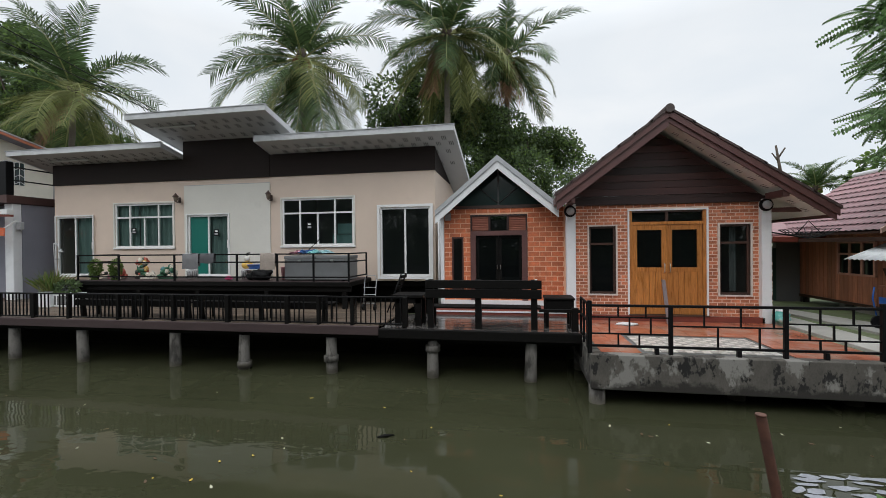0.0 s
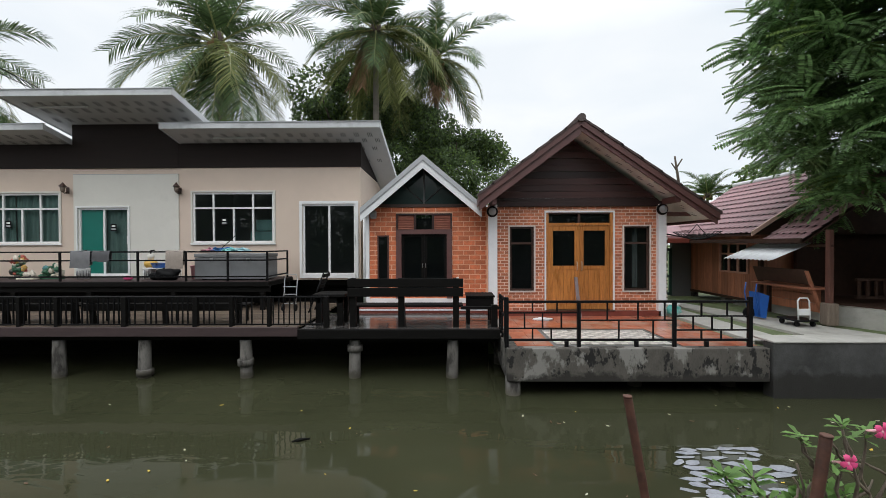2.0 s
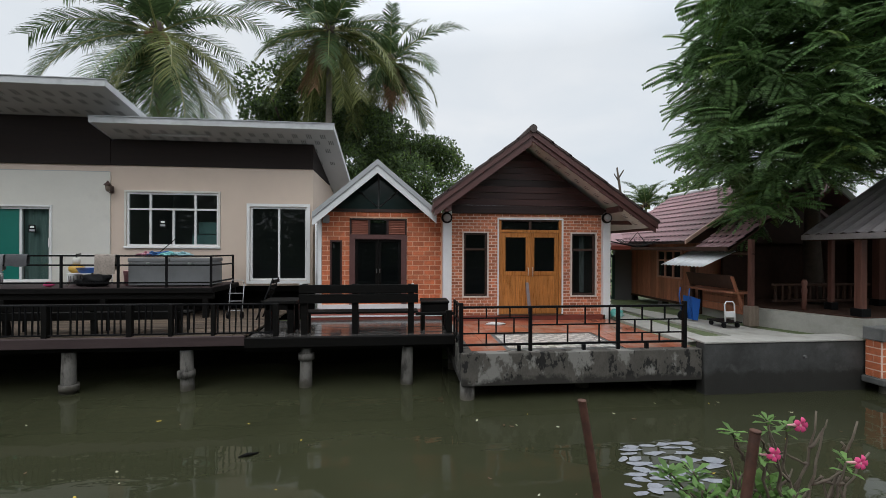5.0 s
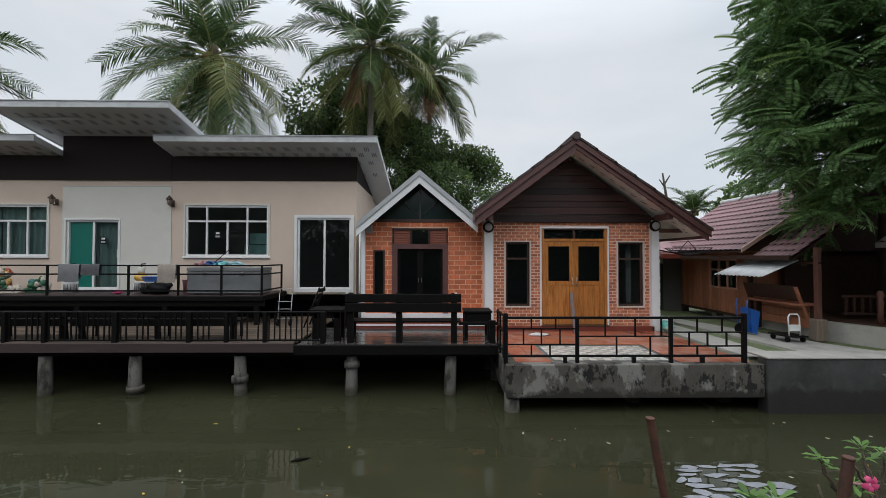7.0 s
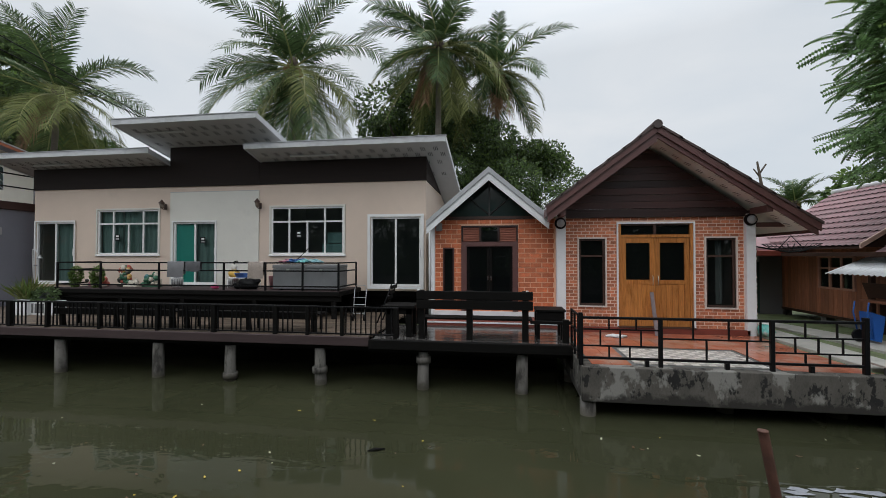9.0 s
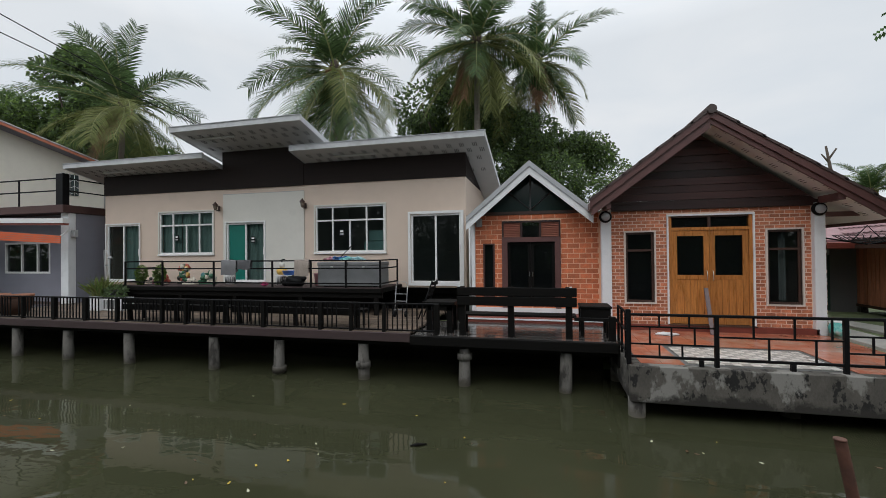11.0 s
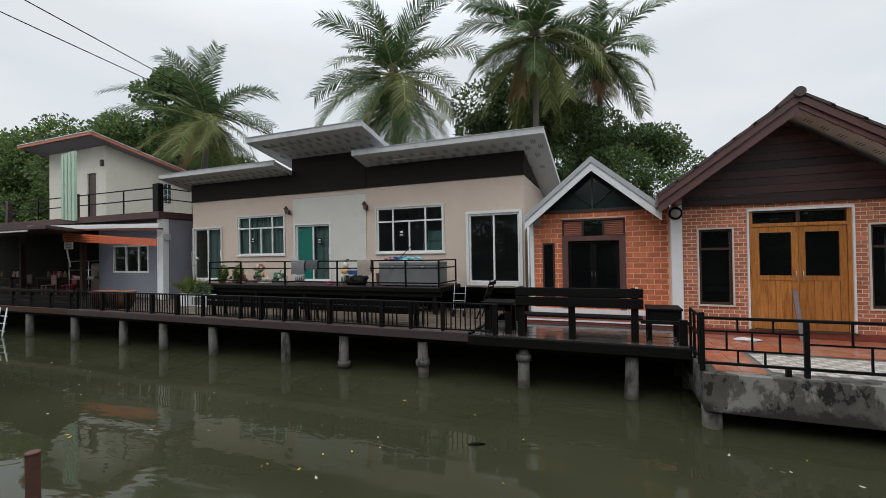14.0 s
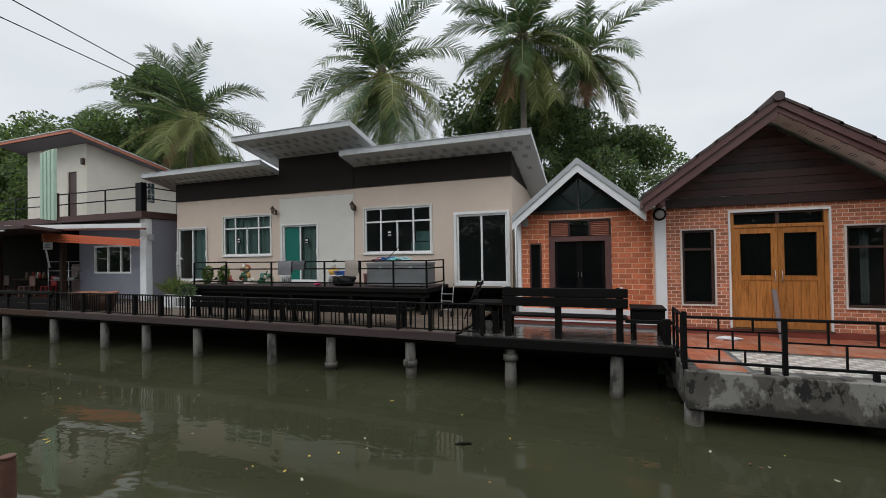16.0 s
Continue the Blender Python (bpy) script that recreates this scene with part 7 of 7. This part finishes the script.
def broadleaf(x, y, base, height, spread, seed, clumps=26, per=420, size=0.30, bright=0.25, label="dense dark green broadleaf tree behind the houses", shape=1.0, depth=0.7, mats=None):
    rng = random.Random(seed)
    rn = np.random.default_rng(seed)
    t = thing("tree", (x, y, base), label, "tree", "broadleaf trees behind the houses")
    o = origin(t)
    part("trunk", T([(x, y, base - 0.1), (x + 0.2, y, base + height * 0.3), (x, y, base + height * 0.6)], [0.35, 0.26, 0.14], 10), BARK2, t)
    cl = []
    for i in range(clumps):
        a = rng.uniform(0, 6.28)
        h = rng.uniform(0.05, 1.0)
        rr = spread * math.sqrt(max(0.05, 1 - (abs(h - 0.42) * 1.55) ** 2)) * rng.uniform(0.35, 0.95)
        c = (x + rr * math.cos(a), y + rr * depth * math.sin(a), base + height * (0.15 + 0.78 * h))
        s = spread * rng.uniform(0.22, 0.38)
        cl.append((*c, s, s * 0.9, s * 0.75 * shape))
        if i % 3 == 0:
            part("limb", T([(x + 0.1, y, base + height * 0.35), ((x + c[0]) / 2, (y + c[1]) / 2, (base + height * 0.35 + c[2]) / 2 + 0.2), c], [0.13, 0.08, 0.03], 6), BARK2, t)
    q = leaf_cloud(cl, per, size, rn) - np.array(o)
    ob = new("crown", quads_mesh("crown", q, mats or [LEAF, LEAFB], (rn.random(len(q)) < bright).astype(int)))
    ob.parent = t
    return t


broadleaf(-4.5, 23.0, 0.7, 12.4, 4.0, 31, 40, 900, 0.25, 0.25)
broadleaf(1.2, 23.0, 0.7, 8.2, 3.3, 32, 30, 1500, 0.155, 0.3)
broadleaf(-1.5, 20.5, 0.7, 9.4, 3.4, 35, 32, 1500, 0.155, 0.2)
broadleaf(-35.0, 19.0, 0.7, 12.8, 5.2, 33, 50, 900, 0.26, 0.5, "bright leafy tree beyond the two-storey house")
broadleaf(-44.5, 19.5, 0.7, 12.0, 6.5, 34, 50, 900, 0.30, 0.5, "bright leafy tree beyond the two-storey house")
broadleaf(-55.0, 20.0, 0.7, 14.0, 7.5, 40, 36, 500, 0.5, 0.45, "bright leafy tree beyond the two-storey house")
broadleaf(-25.5, 21.5, 0.7, 10.2, 4.0, 39, 30, 480, 0.32, 0.25)
broadleaf(-28.8, 20.5, 0.7, 16.2, 3.4, 47, 54, 800, 0.26, 0.35, "tall green tree rising behind the palm")
broadleaf(-13.0, 26.0, 0.7, 9.0, 3.0, 37, 22, 380, 0.30, 0.1)
broadleaf(29.0, 36.0, 0.7, 8.6, 4.0, 36, 26, 360, 0.40, 0.6, "pale airy tree beyond the timber house")
broadleaf(22.0, 34.0, 0.7, 4.6, 3.5, 38, 20, 360, 0.36, 0.4, "low tree beyond the timber house")


def far_woods():
    """A belt of distant trees closing the view all round."""
    rn = np.random.default_rng(77)
    cl = []
    for i in range(170):
        a = 2 * math.pi * i / 170
        r = 70 + 18 * rn.random()
        if abs(r * math.sin(a)) < 5:
            continue
        h = 4.0 + 3.0 * rn.random()
        cl.append((r * math.cos(a), 9 + r * math.sin(a), h * 0.45, 3.4, 3.4, h * 0.55))
    q = leaf_cloud(cl, 130, 1.1, rn)
    tagged(new("far_woods", quads_mesh("far_woods", q, [LEAF])), "belt of distant dark green trees", "trees", kind="stuff")
    # trees on the near bank, behind the camera, that the water and the glass mirror
    cl = []
    for i in range(60):
        for z in (2.2, 4.4, 6.2):
            cl.append((-50 + i * 1.6 + rn.normal(), -11 - 3 * rn.random(), z + 0.8 * rn.random(), 1.9, 1.9, 1.9))
    q = leaf_cloud(cl, 420, 0.42, rn)
    tagged(new("near_bank_trees", quads_mesh("near_bank_trees", q, [LEAF])), "line of dark trees along the near bank", "trees", kind="stuff")


far_woods()


def feathery_tree():
    """Overhanging tree whose long leaves carry close pairs of oval leaflets."""
    rng = random.Random(51)
    x, y, z = 11.6, 9.6, 1.24
    t = thing("tree", (x, y, z), "overhanging dark green tree with long feathery leaves", "tree")
    o = np.array(origin(t))
    part("trunk", T([(x, y, z), (x - 0.2, y - 0.1, 2.6), (x - 0.1, y, 4.2), (x + 0.2, y + 0.1, 6.0)], [0.24, 0.19, 0.15, 0.09], 12), BARK2, t)
    # one leaf along +x, a metre long, to be scaled and turned
    tpl = []
    n = 16
    for k in range(n):
        f = (k + 0.5) / n
        px, pz = 0.05 + 0.95 * f, -0.26 * f * f
        ln = 0.155 * math.sin(math.pi * (0.22 + 0.62 * f)) ** 0.5
        for sg in (-1, 1):
            tpl.append(((px, 0.003 * sg, pz), (px - 0.024, sg * ln * 0.55, pz - 0.010), (px + 0.022, sg * ln, pz - 0.05), (px + 0.046, sg * ln * 0.5, pz - 0.018)))
    tpl.append(((0, -0.007, 0), (1, -0.002, -0.26), (1, 0.002, -0.26), (0, 0.007, 0)))
    tpl = np.array(tpl)
    out = []
    centre = Vector((10.8, 8.2, 6.3))
    shoots = tries = 0
    while shoots < 820 and tries < 40000:
        tries += 1
        d = Vector((rng.gauss(0, 1), rng.gauss(0, 1), rng.gauss(0, 1))).normalized()
        r = rng.uniform(0.05, 1.0) ** 0.42
        c = centre + Vector((d.x * 4.9, d.y * 2.8, d.z * 4.4)) * r
        u = c.x - 0.85 * (c.y - 8.0)
        lump = 0.45 * noise.noise(Vector((c.x * 0.8, c.y * 0.8, c.z * 1.3)))
        near = float(np.interp(c.z, (2.9, 3.3, 3.8, 4.4, 4.9, 5.4, 6.4, 7.7, 9.5), (8.0, 7.6, 7.9, 7.5, 6.9, 6.5, 6.8, 7.25, 8.2)))
        low = float(np.interp(u, (6.3, 7.2, 7.6, 8.6, 9.4, 10.7, 14.4), (5.2, 4.6, 3.2, 3.0, 4.3, 4.6, 4.8)))
        if u < near + lump or c.z < low + 0.5 * lump or c.y < 5.6:
            continue
        shoots += 1
        root = Vector((x, y, 3.6 + 0.5 * (c.z - 3.6)))
        ax = (c - root)
        ax.z *= 0.5
        ax = (ax.normalized() + Vector((rng.gauss(0, 0.45), rng.gauss(0, 0.45), rng.gauss(-0.12, 0.3)))).normalized()
        if shoots % 24 == 0:
            k1 = root.lerp(c, 0.35) + Vector((0.1, rng.uniform(-0.4, 0.4), rng.uniform(0.1, 0.5)))
            k2 = root.lerp(c, 0.7) + Vector((0.1, rng.uniform(-0.3, 0.3), rng.uniform(0.0, 0.35)))
            part("limb", T([root, k1, k2, c], [0.05, 0.032, 0.018, 0.008], 6), BARK2, t)
        s1 = ax.cross(Vector((0, 0, 1))).normalized()
        for i in range(9):
            f = i / 8
            base = c + ax * (0.5 * (f - 0.5)) + Vector((0, 0, rng.uniform(-0.12, 0.12)))
            swing = (1 if i % 2 else -1) * (1.15 - 0.85 * f) + rng.uniform(-0.25, 0.25)
            dirv = (ax * math.cos(swing) + s1 * math.sin(swing) + Vector((0, 0, rng.uniform(-0.65, 0.25)))).normalized()
            yv = Vector((0, 0, 1)).cross(dirv).normalized()
            yv = Matrix.Rotation(rng.gauss(0, 0.55), 3, dirv) @ yv
            zv = dirv.cross(yv)
            ln = rng.uniform(0.5, 0.82)
            out.append(tpl @ (np.array((dirv, yv, zv)) * ln) + np.array(base))
    q = np.concatenate(out) - o
    kinds = np.repeat((np.random.default_rng(3).random(len(out)) < 0.07).astype(int), len(tpl))
    ob = new("crown", quads_mesh("crown", q, [FERNLEAF, LEAFB], kinds))
    ob.parent = t
    tagged(ob, "crown of long feathered leaves")


feathery_tree()

# ---- near bank: stakes and desert rose ----
ledge = prism(bmesh.new(), [(0.3, -1.0), (0.3, 0.98), (1.6, 0.96), (1.9, -1.0)], "x", 1.0, 6.0)
solo("bank_ledge", ledge, EARTH, "earth ledge of the near bank under the plants", "ground", kind="structure")


def stake(base, top, r, group="stakes on the near bank"):
    s = thing("stake", base, "rusty brown steel pipe driven upright in the bank", "stake", group)
    bm = bmesh.new()
    b, e = Vector(base), Vector(top)
    tube(bm, [b, b.lerp(e, 0.5) + Vector((0.006, 0, 0)), e], r, 14, cap=False)
    part("pipe", bm, RUST, s)
    part("rim", T([e - Vector((0, 0, 0.006)), e + Vector((0, 0, 0.002))], [r * 1.07, r * 1.02], 14), RUST, s, "ragged rim")


stake((1.59, 1.49, 0.9), (1.435, 1.49, 1.86), 0.021)
stake((1.965, 1.17, 0.9), (2.113, 1.17, 1.815), 0.022)
stake((-1.50, 0.28, 0.9), (-1.48, 0.27, 1.97), 0.020)


def desert_rose():
    x, y, z = 2.42, 1.28, 0.97
    rng = random.Random(23)
    t = thing("desert_rose", (x, y, z), "bare-stemmed desert rose with pink flowers in a pot", "flowering plant")
    part("pot", lathe(bmesh.new(), (x, y, z), [(0.16, 0), (0.24, 0.16), (0.25, 0.18), (0.21, 0.18)], 18), POT, t)
    stem = mat("grey_brown_succulent_stem", (0.13, 0.10, 0.075), 0.75, 14, 0.5, 0.5)
    leafm = leaf_mat("fleshy_leaf_green", (0.13, 0.235, 0.065), 0.3, 0.25)
    part("caudex", blob((x, y, z + 0.24), (0.16, 0.10, 0.11), 4, 0.4), stem, t, "swollen grey base")
    tips = [((2.12, 1.30, 1.75), 1, 0), ((2.25, 1.25, 1.82), 1, 0), ((2.37, 1.27, 1.79), 1, 1), ((1.72, 1.20, 1.63), 2, 0), ((1.87, 1.25, 1.60), 2, 0), ((1.75, 1.17, 1.57), 1, 0),
            ((1.90, 1.20, 1.52), 2, 0), ((2.04, 1.20, 1.50), 1, 0), ((2.20, 1.24, 1.67), 1, 1), ((2.68, 1.26, 1.60), 1, 1), ((2.36, 1.22, 1.48), 1, 0), ((2.56, 1.30, 1.84), 0, 0),
            ((2.79, 1.30, 1.78), 0, 0), ((2.60, 1.30, 1.75), 0, 0), ((2.48, 1.30, 1.52), 0, 0), ((2.10, 1.30, 1.63), 0, 0), ((2.72, 1.32, 1.50), 0, 0), ((2.86, 1.30, 1.62), 0, 0), ((2.40, 1.32, 1.62), 0, 0)]
    def crooked(a, b, r0, r1, n=9, wob=0.014):
        pts = [a.lerp(b, k / n) + (Vector((rng.uniform(-wob, wob), rng.uniform(-wob, wob), rng.uniform(-wob, wob) - 0.10 * (b - a).length * math.sin(math.pi * k / n))) if 0 < k < n else Vector((0, 0, 0))) for k in range(n + 1)]
        return pts, [r0 + (r1 - r0) * k / n + rng.uniform(-0.0012, 0.0012) for k in range(n + 1)]
    petal_pale = mat("pale_pink_petal_base", (0.85, 0.45, 0.50), 0.5, 8, 0.2, 0.0)
    for (tx, ty, tz), lf, fl in tips:
        root = Vector((x + 0.3 * (tx - x) + rng.uniform(-0.08, 0.08), y + rng.uniform(-0.05, 0.05), z + 0.26))
        tip = Vector((tx, ty, tz))
        pts, rad = crooked(root, tip, 0.0095, 0.0045)
        part("stem", T(pts, rad, 7), stem, t)
        for q in range(2):
            k = rng.randint(4, 7)
            e = pts[k] + Vector((rng.uniform(-0.14, 0.14), rng.uniform(-0.05, 0.05), rng.uniform(0.03, 0.15)))
            p2, r2 = crooked(pts[k], e, 0.008, 0.004, 5, 0.008)
            part("twig", T(p2, r2, 6), stem, t)
        if lf:
            bm = bmesh.new()
            for i in range(12 if lf == 1 else 20):
                a, el = i * 2.4, rng.uniform(-0.25, 0.95)
                d = Vector((math.cos(a) * math.cos(el), math.sin(a) * math.cos(el), math.sin(el)))
                ln = rng.uniform(0.045, 0.075) * (1.25 if lf == 2 else 1.0)
                sd = d.cross(Vector((0, 0, 1))).normalized()
                p = tip + Vector((0, 0, rng.uniform(-0.05, 0.008)))
                u = sd.cross(d)
                ridge = [p, p + d * ln * 0.35 - u * 0.002, p + d * ln * 0.75 - u * 0.004, p + d * ln - u * ln * 0.12]
                wd = (0.02, 0.11, 0.19, 0.03)
                rv = [bm.verts.new(c) for c in ridge]
                for sg in (-1, 1):
                    ev = [bm.verts.new(c + sd * sg * ln * w + u * ln * w * 0.35) for c, w in zip(ridge, wd)]
                    for k in range(3):
                        bm.faces.new((rv[k], rv[k + 1], ev[k + 1], ev[k]) if sg > 0 else (rv[k], ev[k], ev[k + 1], rv[k + 1])).smooth = True
            part("leaf_rosette", bm, leafm, t)
        if fl:
            for q in range(1):
                fp = tip + Vector((0.045, -0.03, 0.01))
                fo = part("flower", T([tip, fp], [0.004, 0.011], 8), petal_pale, t, "pale flower tube")
                tl = rng.uniform(-0.5, 0.5)
                for i in range(5):
                    a = i * 1.2566 + tl
                    bm = bmesh.new()
                    sv = Vector((math.cos(a), -0.15, math.sin(a)))
                    wv = Vector((-math.sin(a), 0, math.cos(a)))
                    rows = []
                    for f, w, back in ((0.0, 0.003, 0.0), (0.015, 0.011, -0.006), (0.029, 0.014, -0.004), (0.038, 0.006, 0.006)):
                        cpt = fp + sv * f + Vector((0, back, 0))
                        rows.append([bm.verts.new(cpt - wv * w + Vector((0, 0.004, 0))), bm.verts.new(cpt), bm.verts.new(cpt + wv * w + Vector((0, 0.004, 0)))])
                    for ra, rb in zip(rows, rows[1:]):
                        for k in range(2):
                            bm.faces.new((ra[k], ra[k + 1], rb[k + 1], rb[k])).smooth = True
                    part("petal", bm, PINK, fo)
    u = thing("shrub", (2.25, 1.3, 0.97), "low leafy green shrub below the desert rose", "shrub")
    bm = bmesh.new()
    leaves_on(bm, (2.27, 1.34, 1.36), (0.17, 0.08, 0.15), 420, 0.055, rng)
    leaves_on(bm, (2.03, 1.34, 1.30), (0.14, 0.08, 0.12), 240, 0.05, rng)
    part("foliage", bm, leafm, u)
    part("stalk", T([(2.25, 1.3, 0.97), (2.26, 1.33, 1.35)], 0.012, 6), stem, u)


desert_rose()


def floating_leaves():
    rng = random.Random(61)
    cols = [mat("yellow_fallen_leaf", (0.52, 0.36, 0.05), 0.5, 8, 0.3, 0.0), mat("pale_fallen_leaf", (0.50, 0.48, 0.36), 0.5, 8, 0.3, 0.0), mat("brown_fallen_leaf", (0.10, 0.05, 0.025), 0.5, 8, 0.3, 0.0)]
    for i in range(110):
        x, y = rng.uniform(-13, 8), rng.uniform(2.2, 6.2)
        a, ln = rng.uniform(0, 6.28), rng.uniform(0.015, 0.045)
        bm = bmesh.new()
        c, s = math.cos(a), math.sin(a)
        v = []
        for u, w, h in ((-1, 0, 0.006), (-0.3, 0.4, 0.003), (0.5, 0.32, 0.003), (1, 0, 0.012), (0.5, -0.32, 0.003), (-0.3, -0.4, 0.003)):
            v.append(bm.verts.new((x + ln * (u * c - w * s), y + ln * (u * s + w * c), h)))
        bm.faces.new(v)
        solo("floating_leaf", bm, rng.choice(cols), "small fallen leaf floating on the canal", "leaf", "fallen leaves on the water")
    s = thing("driftwood", (-1.5, 4.9, 0.0), "dark piece of driftwood floating on the canal", "driftwood")
    part("stick", T([(-1.52, 4.92, 0.0), (-1.42, 4.94, 0.02), (-1.30, 5.0, 0.012)], [0.012, 0.025, 0.008], 6), BLACKWOOD, s)


floating_leaves()


def glint_patch():
    """Pale flat cells near the stakes, painted in for bright ripple glints."""
    rng = random.Random(8)
    bm = bmesh.new()
    for r in range(14):
        y0 = 3.25 + 0.115 * r
        left = 2.92 + 0.34 * (y0 - 3.3) + rng.uniform(-0.08, 0.08)
        x = left
        while x < left + 1.05:
            w = rng.uniform(0.12, 0.36)
            fade = (x - left) / 1.05
            if rng.random() > 0.10 + 0.55 * fade:
                cx, cy, h = x + w / 2, y0 + rng.uniform(-0.03, 0.03), rng.uniform(0.04, 0.075)
                skew, lift = rng.uniform(-0.05, 0.05), rng.uniform(0.004, 0.012)
                ring = []
                for k in range(7):
                    a = 2 * math.pi * (k + rng.uniform(-0.25, 0.25)) / 7
                    m = rng.uniform(0.65, 1.35)
                    ring.append(bm.verts.new((cx + (w / 2) * m * math.cos(a) + skew * math.sin(a), cy + h * m * math.sin(a), lift)))
                bm.faces.new(ring)
            x += w + rng.uniform(0.0, 0.03)
    solo("foam", bm, mat("pale_water_glint", (0.27, 0.28, 0.31), 0.2, 9, 0.35, 0.05), "pale flat cells painted for ripple glints on the canal", "foam", kind="stuff")


glint_patch()


def cable(a, b, sag, name_label):
    pts = []
    for i in range(25):
        f = i / 24
        p = Vector(a).lerp(Vector(b), f)
        pts.append(p - Vector((0, 0, sag * 4 * f * (1 - f))))
    return solo("cable", T(pts, 0.012, 5), BLACKIRON, name_label, "cable", "power cables")


cable((-12.0, -1.0, 8.62), (-10.1, 10.4, 6.62), 0.03, "thin black power cable running to the cream roof")
cable((-10.35, -1.0, 8.58), (-10.0, 10.4, 6.64), 0.03, "thin black power cable running to the cream roof")


def bare_pole():
    p = thing("pole", (14.3, 25, 0.8), "thin broken bare tree stem behind the roofs", "tree")
    part("stem", T([(14.9, 25, 0.8), (14.75, 25, 4.0), (14.5, 25, 6.6), (14.3, 25, 7.9)], [0.12, 0.1, 0.08, 0.05], 7), BARK2, p)
    part("stub", T([(14.45, 25, 7.0), (14.1, 25, 7.5)], [0.05, 0.03], 6), BARK2, p)
    part("stub", T([(14.4, 25, 7.2), (14.75, 25, 7.75)], [0.05, 0.04], 6), BARK2, p)


bare_pole()

# ---- pieces: deck planks, tiles, bricks ----


def planks(parent, material, x0, x1, y0, y1, z, width, lengths, rng):
    cache = {}
    o = origin(parent)
    y = y0
    while y < y1 - 0.02:
        x = x0 - rng.uniform(0, 1.5)
        while x < x1:
            ln = rng.choice(lengths)
            a, b = max(x, x0), min(x + ln, x1)
            x += ln
            if b - a < 0.2:
                continue
            key = round(b - a, 1)
            if key not in cache:
                k = max(key - 0.008, 0.1)
                bm = B((-k / 2, k / 2, -width / 2 + 0.004, width / 2 - 0.004, -0.035, 0.0))
                for v in bm.verts:
                    if v.co.z > -0.01:
                        v.co.y *= 0.95
                cache[key] = mesh_of("plank", bm, material)
            ob = new("plank", cache[key])
            ob.parent = parent
            ob.location = Vector(((a + b) / 2, y + width / 2, z + rng.uniform(-0.004, 0.003))) - o
        y += width


planks(the_deck, DECKWOOD, -15.6, -2.36, 7.51, 11.0, 1.02, 0.15, (2.4, 3.0, 3.6), random.Random(1))
planks(the_deck, WETSHADEWOOD, -2.32, 1.52, 7.51, 9.33, 0.98, 0.14, (1.9, 2.4, 3.6), random.Random(2))
# dark planks here put the neighbour's roof shade into the deck colour
planks(the_deck, WETSHADEWOOD, -30.0, -15.62, 7.51, 10.0, 1.02, 0.21, (3.6,), random.Random(3))


def terrace_tiles():
    o = origin(terr)
    cache = {}

    def lay(x0, x1, y0, y1, s, pick, skip=None):
        nx, ny = int(round((x1 - x0) / s)), int(round((y1 - y0) / s))
        sx, sy = (x1 - x0) / nx, (y1 - y0) / ny
        for i in range(nx):
            for j in range(ny):
                cx, cy = x0 + (i + 0.5) * sx, y0 + (j + 0.5) * sy
                if skip and skip(cx, cy):
                    continue
                m = pick(i, j)
                key = (m.name, round(sx, 3), round(sy, 3))
                if key not in cache:
                    cache[key] = mesh_of("tile", B((-sx / 2 + 0.003, sx / 2 - 0.003, -sy / 2 + 0.003, sy / 2 - 0.003, -0.012, 0.0)), m)
                ob = new("tile", cache[key])
                ob.parent = terr
                ob.location = Vector((cx, cy, 0.812)) - o

    inner = (2.50, 4.58, 6.95, 8.15)
    lay(1.77, 5.98, 6.76, 9.88, 0.32, lambda i, j: TILERED, lambda x, y: inner[0] - 0.1 < x < inner[1] + 0.1 and inner[2] - 0.1 < y < inner[3] + 0.1)
    lay(*inner, 0.13, lambda i, j: TILEWHITE if (i + j) % 2 else TILEGREY)


terrace_tiles()
bricks(b_wall, BRICK, 1.79, 5.79, 0.93, 3.55, BY + 0.012, 0.079, 0.19, 0.013, [(a - 0.035, b + 0.035, c - 0.035, d + 0.035) for a, b, c, d in B_OPEN])
bricks(g_wall, BRICKBIG, -1.50, 1.57, 1.2, 3.58, GY + 0.012, 0.127, 0.29, 0.015, G_OPEN)
bricks(pier, BRICKBIG, 9.23, 11.4, 0.30, 0.98, 6.18, 0.13, 0.27, 0.02, [])
side = [mesh_of("brick", B((-0.008, 0.0, -0.125, 0.125, -0.057, 0.057)), BRICKBIG), mesh_of("brick", B((-0.008, 0.0, -0.058, 0.058, -0.057, 0.057)), BRICKBIG)]
for r in range(5):
    for half, yy in ((0, 6.32),) if r % 2 else ((1, 6.255), (1, 6.385)):
        ob = new("brick", side[half])
        ob.parent = pier
        ob.location = Vector((9.22, yy, 0.368 + r * 0.136)) - origin(pier)
